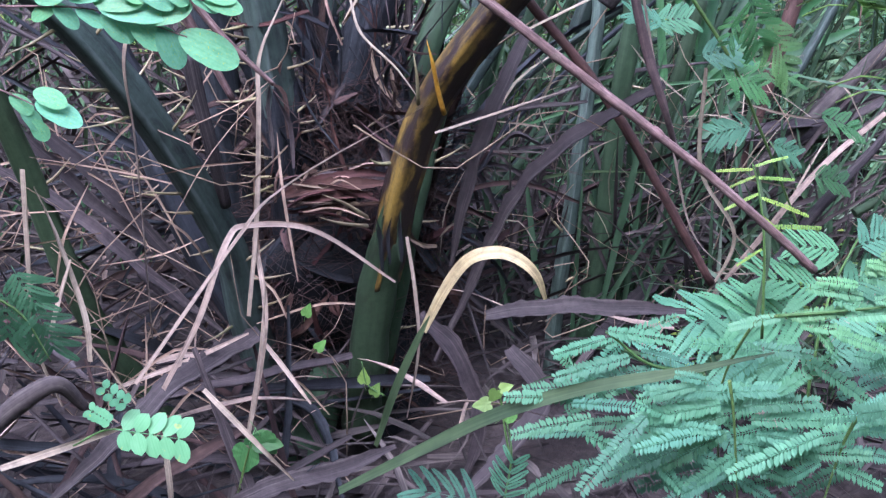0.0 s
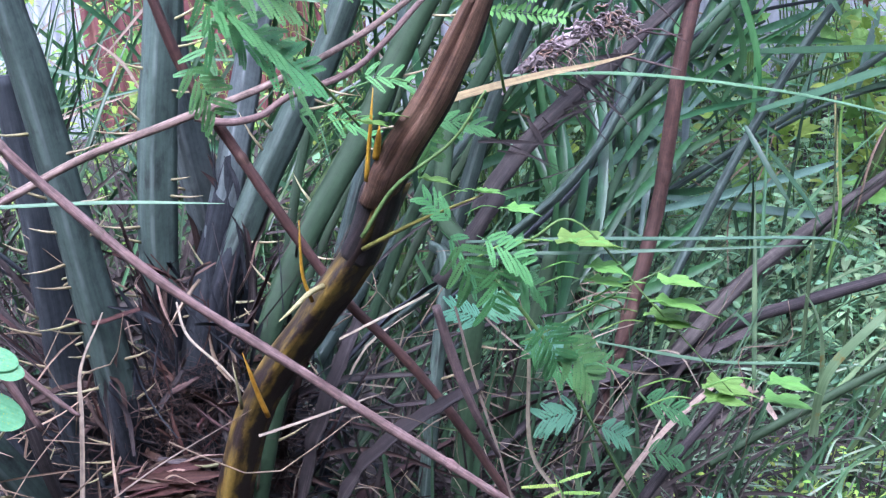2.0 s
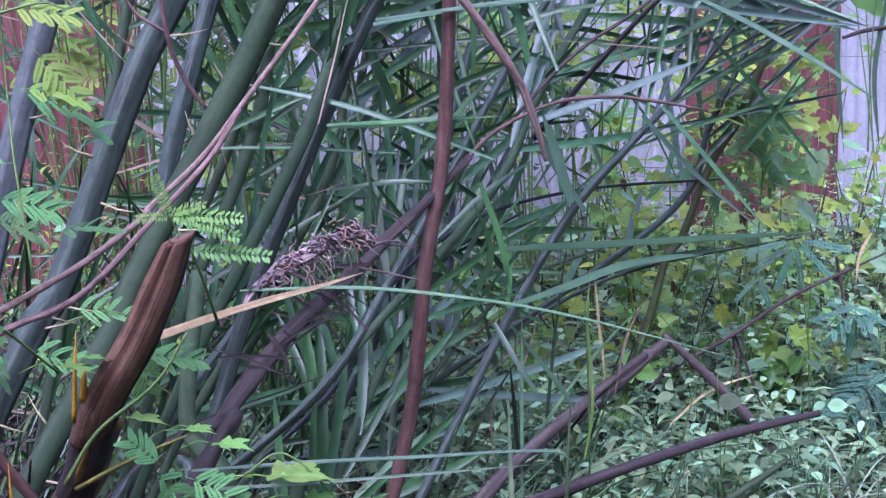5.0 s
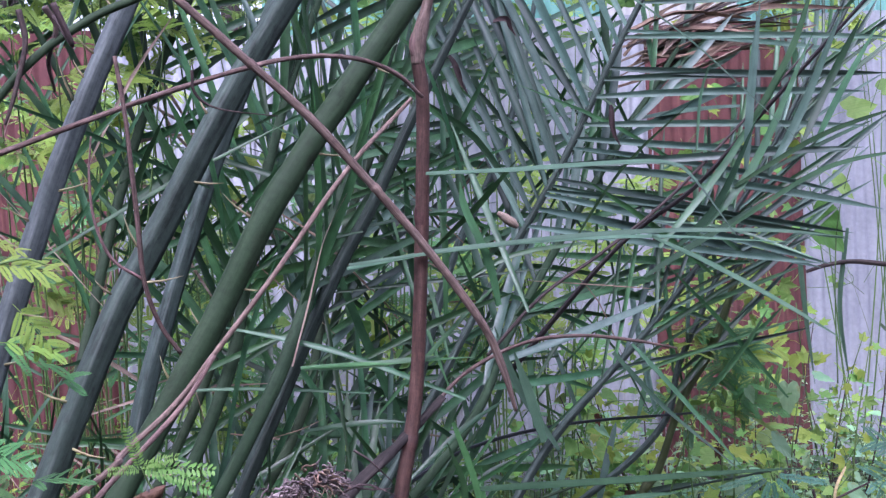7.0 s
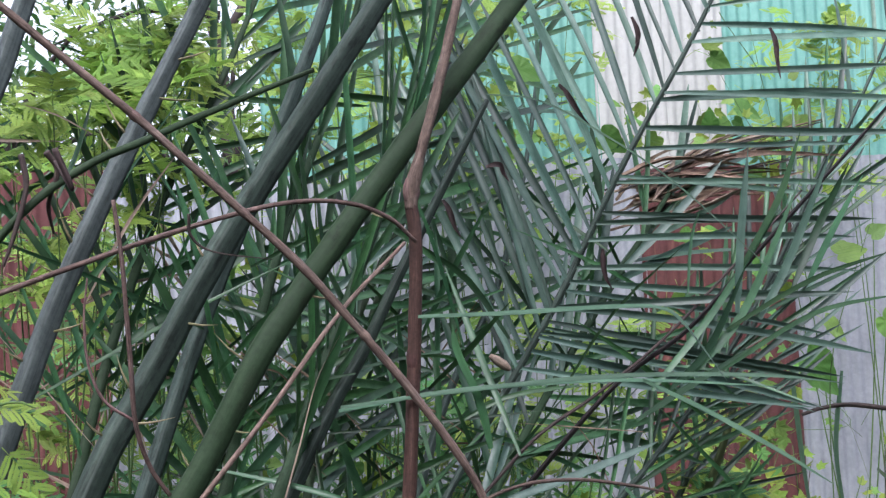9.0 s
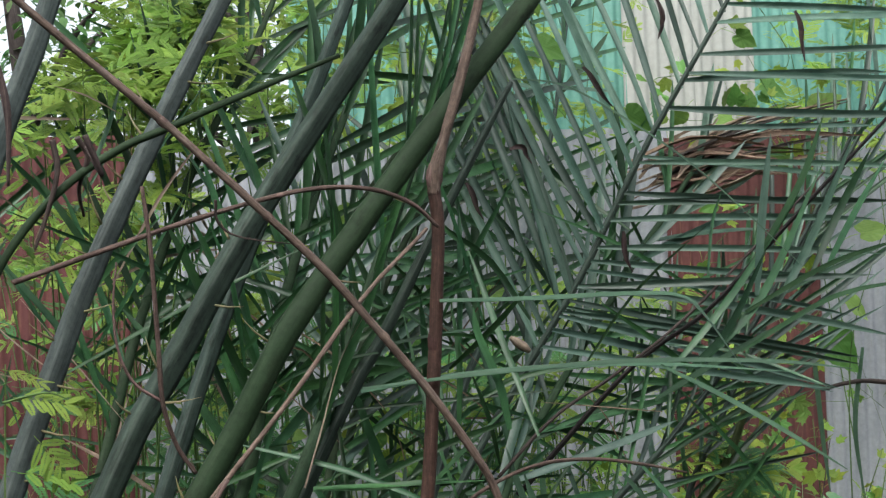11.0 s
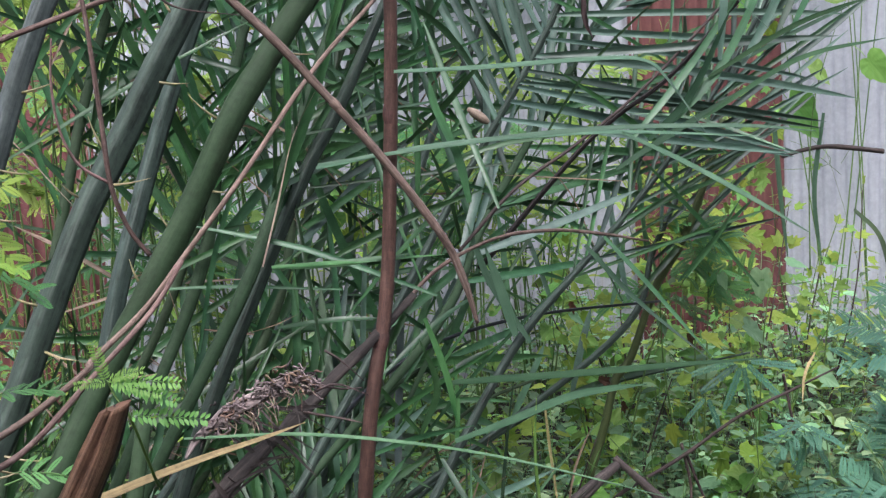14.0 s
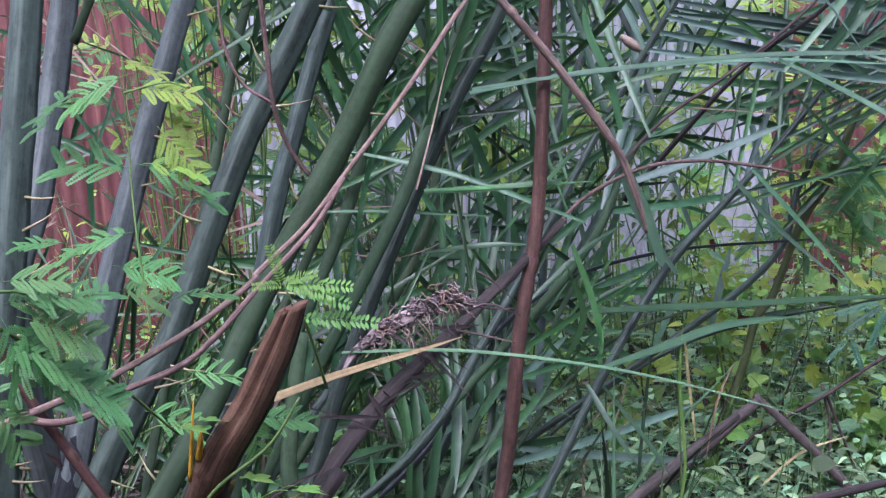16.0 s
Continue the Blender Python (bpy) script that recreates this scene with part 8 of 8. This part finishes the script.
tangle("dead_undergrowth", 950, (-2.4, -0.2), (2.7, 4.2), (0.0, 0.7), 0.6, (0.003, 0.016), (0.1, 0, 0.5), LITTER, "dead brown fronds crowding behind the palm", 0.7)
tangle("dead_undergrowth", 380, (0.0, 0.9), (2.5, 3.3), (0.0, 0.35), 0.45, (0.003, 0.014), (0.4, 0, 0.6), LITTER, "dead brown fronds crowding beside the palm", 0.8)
tangle("green_undergrowth", 340, (-2.4, 0.1), (2.9, 4.4), (0.0, 0.75), 0.6, (0.005, 0.014), (0.2, 0, 0.8), GRASS, "green blades standing behind the palm", 0.5)
tangle("green_undergrowth", 150, (0.0, 1.4), (2.8, 3.9), (0.0, 0.5), 0.6, (0.005, 0.014), (0.45, 0, 0.7), GRASS, "green blades standing beside the palm", 0.45)
tangle("grey_grass", 520, (0.45, 2.6), (2.2, 3.5), (0.0, 0.25), 0.42, (0.003, 0.011), (0.4, 0, 0.3), SEDGE, "long grey-green grass blades lodged by the palm", 0.75, 0.25)
tangle("dark_undergrowth", 360, (-2.6, 0.6), (3.4, 4.6), (0.0, 1.0), 0.7, (0.007, 0.018), (0.3, 0, 0.8), LEAFLET, "dark green blades crowding behind the palm", 0.5)


def cross_blades(name, count, xr, yr, zr, length, width, material, label, parent=None):
    """Loose blades and dry strips hanging crosswise between the stalks."""
    bm = bmesh.new()
    for i in range(count):
        if parent:
            bm = bmesh.new()
        p = Vector((random.uniform(*xr), random.uniform(*yr), random.uniform(*zr)))
        a = random.choice((-1, 1)) * random.gauss(0.75, 0.45)
        d = Vector((math.sin(a), random.gauss(0, 0.25), math.cos(a))).normalized() * (length * random.uniform(0.4, 1.1))
        ribbon([p - d * 0.5, p + jitter((0, 0, 0), 0.02), p + d * 0.5 - Vector((0, 0, 0.03))], random.uniform(*width), 7, 0.4, jitter((0, -1, 0.2), 0.5), (0.4, 0.9, 1.0, 0.8, 0.08), random.uniform(-0.6, 0.6), bm=bm, thick=0.001)
        if parent:
            part(name, bm, material, parent)
    if not parent:
        tagged(part(name, bm, material), label, "undergrowth", kind="stuff")


cross_blades("hanging_blades", 110, (-1.1, 0.3), (3.5, 5.0), (0.5, 2.7), 0.75, (0.010, 0.022), LEAFLET, "green leaflets hanging between the stalks")
cross_blades("leaflet", 120, (0.15, 1.25), (3.25, 4.2), (0.75, 2.1), 0.7, (0.010, 0.020), LEAFLET, "", palm)
cross_blades("leaflet", 80, (0.95, 2.1), (3.6, 4.6), (1.1, 2.2), 0.7, (0.009, 0.018), LEAFLET, "", palm)
cross_blades("dry_strips", 90, (-1.1, 0.4), (3.3, 4.8), (0.5, 2.4), 0.5, (0.003, 0.014), STRAW, "pale dry leaf strips hanging between stalks")
cross_blades("dry_strips", 60, (0.1, 1.6), (3.4, 4.6), (0.4, 2.0), 0.4, (0.002, 0.008), TAN, "pale dry leaf strips hanging between leaflets")


cross_blades("dry_strips", 100, (-0.15, 0.75), (2.4, 3.0), (-0.1, 0.6), 0.28, (0.0015, 0.006), STRAW, "thin dry strands between the lower stalks")
cross_blades("dry_strips", 170, (-1.2, -0.3), (2.0, 2.9), (-0.1, 0.7), 0.34, (0.0015, 0.006), TAN, "thin dry strands between the lower stalks")
tangle("green_undergrowth", 90, (0.05, 0.9), (2.5, 3.1), (0.0, 0.25), 0.55, (0.006, 0.018), (0.12, 0, 1.0), BLADE, "green blades standing beside the palm", 0.22, 0.05)


def fence_weeds():
    """Thin bare stems and blades that stand along the foot of the fence."""
    bm = bmesh.new()
    for i in range(12):
        x, y = random.uniform(-0.5, 5.6), random.uniform(6.2, 7.4)
        z = ground_height(x, y)
        h = random.uniform(0.6, 2.3)
        k = Vector((random.gauss(0, 0.45), random.gauss(0, 0.1), 0))
        tube([(x, y, z), Vector((x, y, z + h * 0.5)) + k * 0.4, Vector((x, y, z + h)) + k], [random.uniform(0.0012, 0.0028), 0.001], 8, 4, bm=bm)
        for j in range(2):
            o = Vector((x, y, z + h * random.uniform(0.4, 0.9))) + k * 0.5
            d = Vector((random.gauss(0, 0.3), random.gauss(0, 0.1), random.uniform(0.0, 0.3)))
            tube([o, o + d * 0.6, o + d + Vector((0, 0, -0.05))], [0.002, 0.001], 5, 3, bm=bm)
    return tagged(part("bare_stems", bm, GREENTWIG), "thin bare weed stems along the fence foot", "weeds", kind="stuff")


fence_weeds()


def far_tree(x, y, height, spread, seed):
    """A tree behind the fence: tapered trunk, limbs and a loose crown of small leaves."""
    random.seed(seed)
    ob = thing("tree", "dark green leafy tree standing behind the fence", "tree")
    z = ground_height(x, y)
    part("trunk", tube([(x, y, z - 0.1), (x + 0.1, y, z + height * 0.4), (x - 0.1, y, z + height * 0.8)], [0.14, 0.10, 0.04], 14, 9, lump=0.2), LOG, ob)
    bm = bmesh.new()
    for k in range(9):
        a = random.uniform(0, 6.28)
        o = Vector((x, y, z + height * random.uniform(0.35, 0.75)))
        e = o + Vector((math.cos(a) * spread, math.sin(a) * spread * 0.6, height * random.uniform(-0.05, 0.3)))
        pts = [o, o.lerp(e, 0.5) + Vector((0, 0, 0.15)), e]
        part("limb", tube(pts, [0.04, 0.025, 0.01], 10, 6), LOG, ob)
        path = spline(pts, 20)
        for j in range(330):
            p = jitter(path[random.randint(6, 19)], 0.55)
            d = Vector((random.gauss(0, 1), random.gauss(0, 1), random.gauss(-0.3, 0.5))).normalized()
            n = jitter((0, -0.3, 1), 0.5).normalized()
            s = d.cross(n).normalized()
            oval(bm, p, d, s, s.cross(d), random.uniform(0.07, 0.13), random.uniform(0.03, 0.055), 0.2, 0.1, 0.2, 3)
    part("crown", bm, COVER_DARK, ob)
    return ob


far_tree(-0.9, 9.2, 5.5, 1.3, 3)
far_tree(0.7, 10.5, 6.0, 1.3, 4)
far_tree(-3.6, 9.0, 5.5, 1.6, 5)


def wisps():
    """Fine dry stems and tendrils that thread through the palm base."""
    bm = bmesh.new()
    for i in range(70):
        p = Vector((random.uniform(-1.1, 0.9), random.uniform(1.95, 2.7), random.uniform(-0.1, 0.7)))
        d = Vector((random.gauss(0, 0.8), random.gauss(0, 0.25), random.gauss(0.5, 0.7))).normalized() * random.uniform(0.06, 0.24)
        k = jitter((0, 0, 0), 0.09)
        r = random.uniform(0.0006, 0.0019)
        tube([p - d, p - d * 0.3 + k, p + d * 0.4 - k * 0.5, p + d], [r, r, r * 0.5], 9, 4, bm=bm)
    return tagged(part("dry_wisps", bm, TAN), "fine dry stems threading through the palm base", "dry stems", kind="stuff")


wisps()
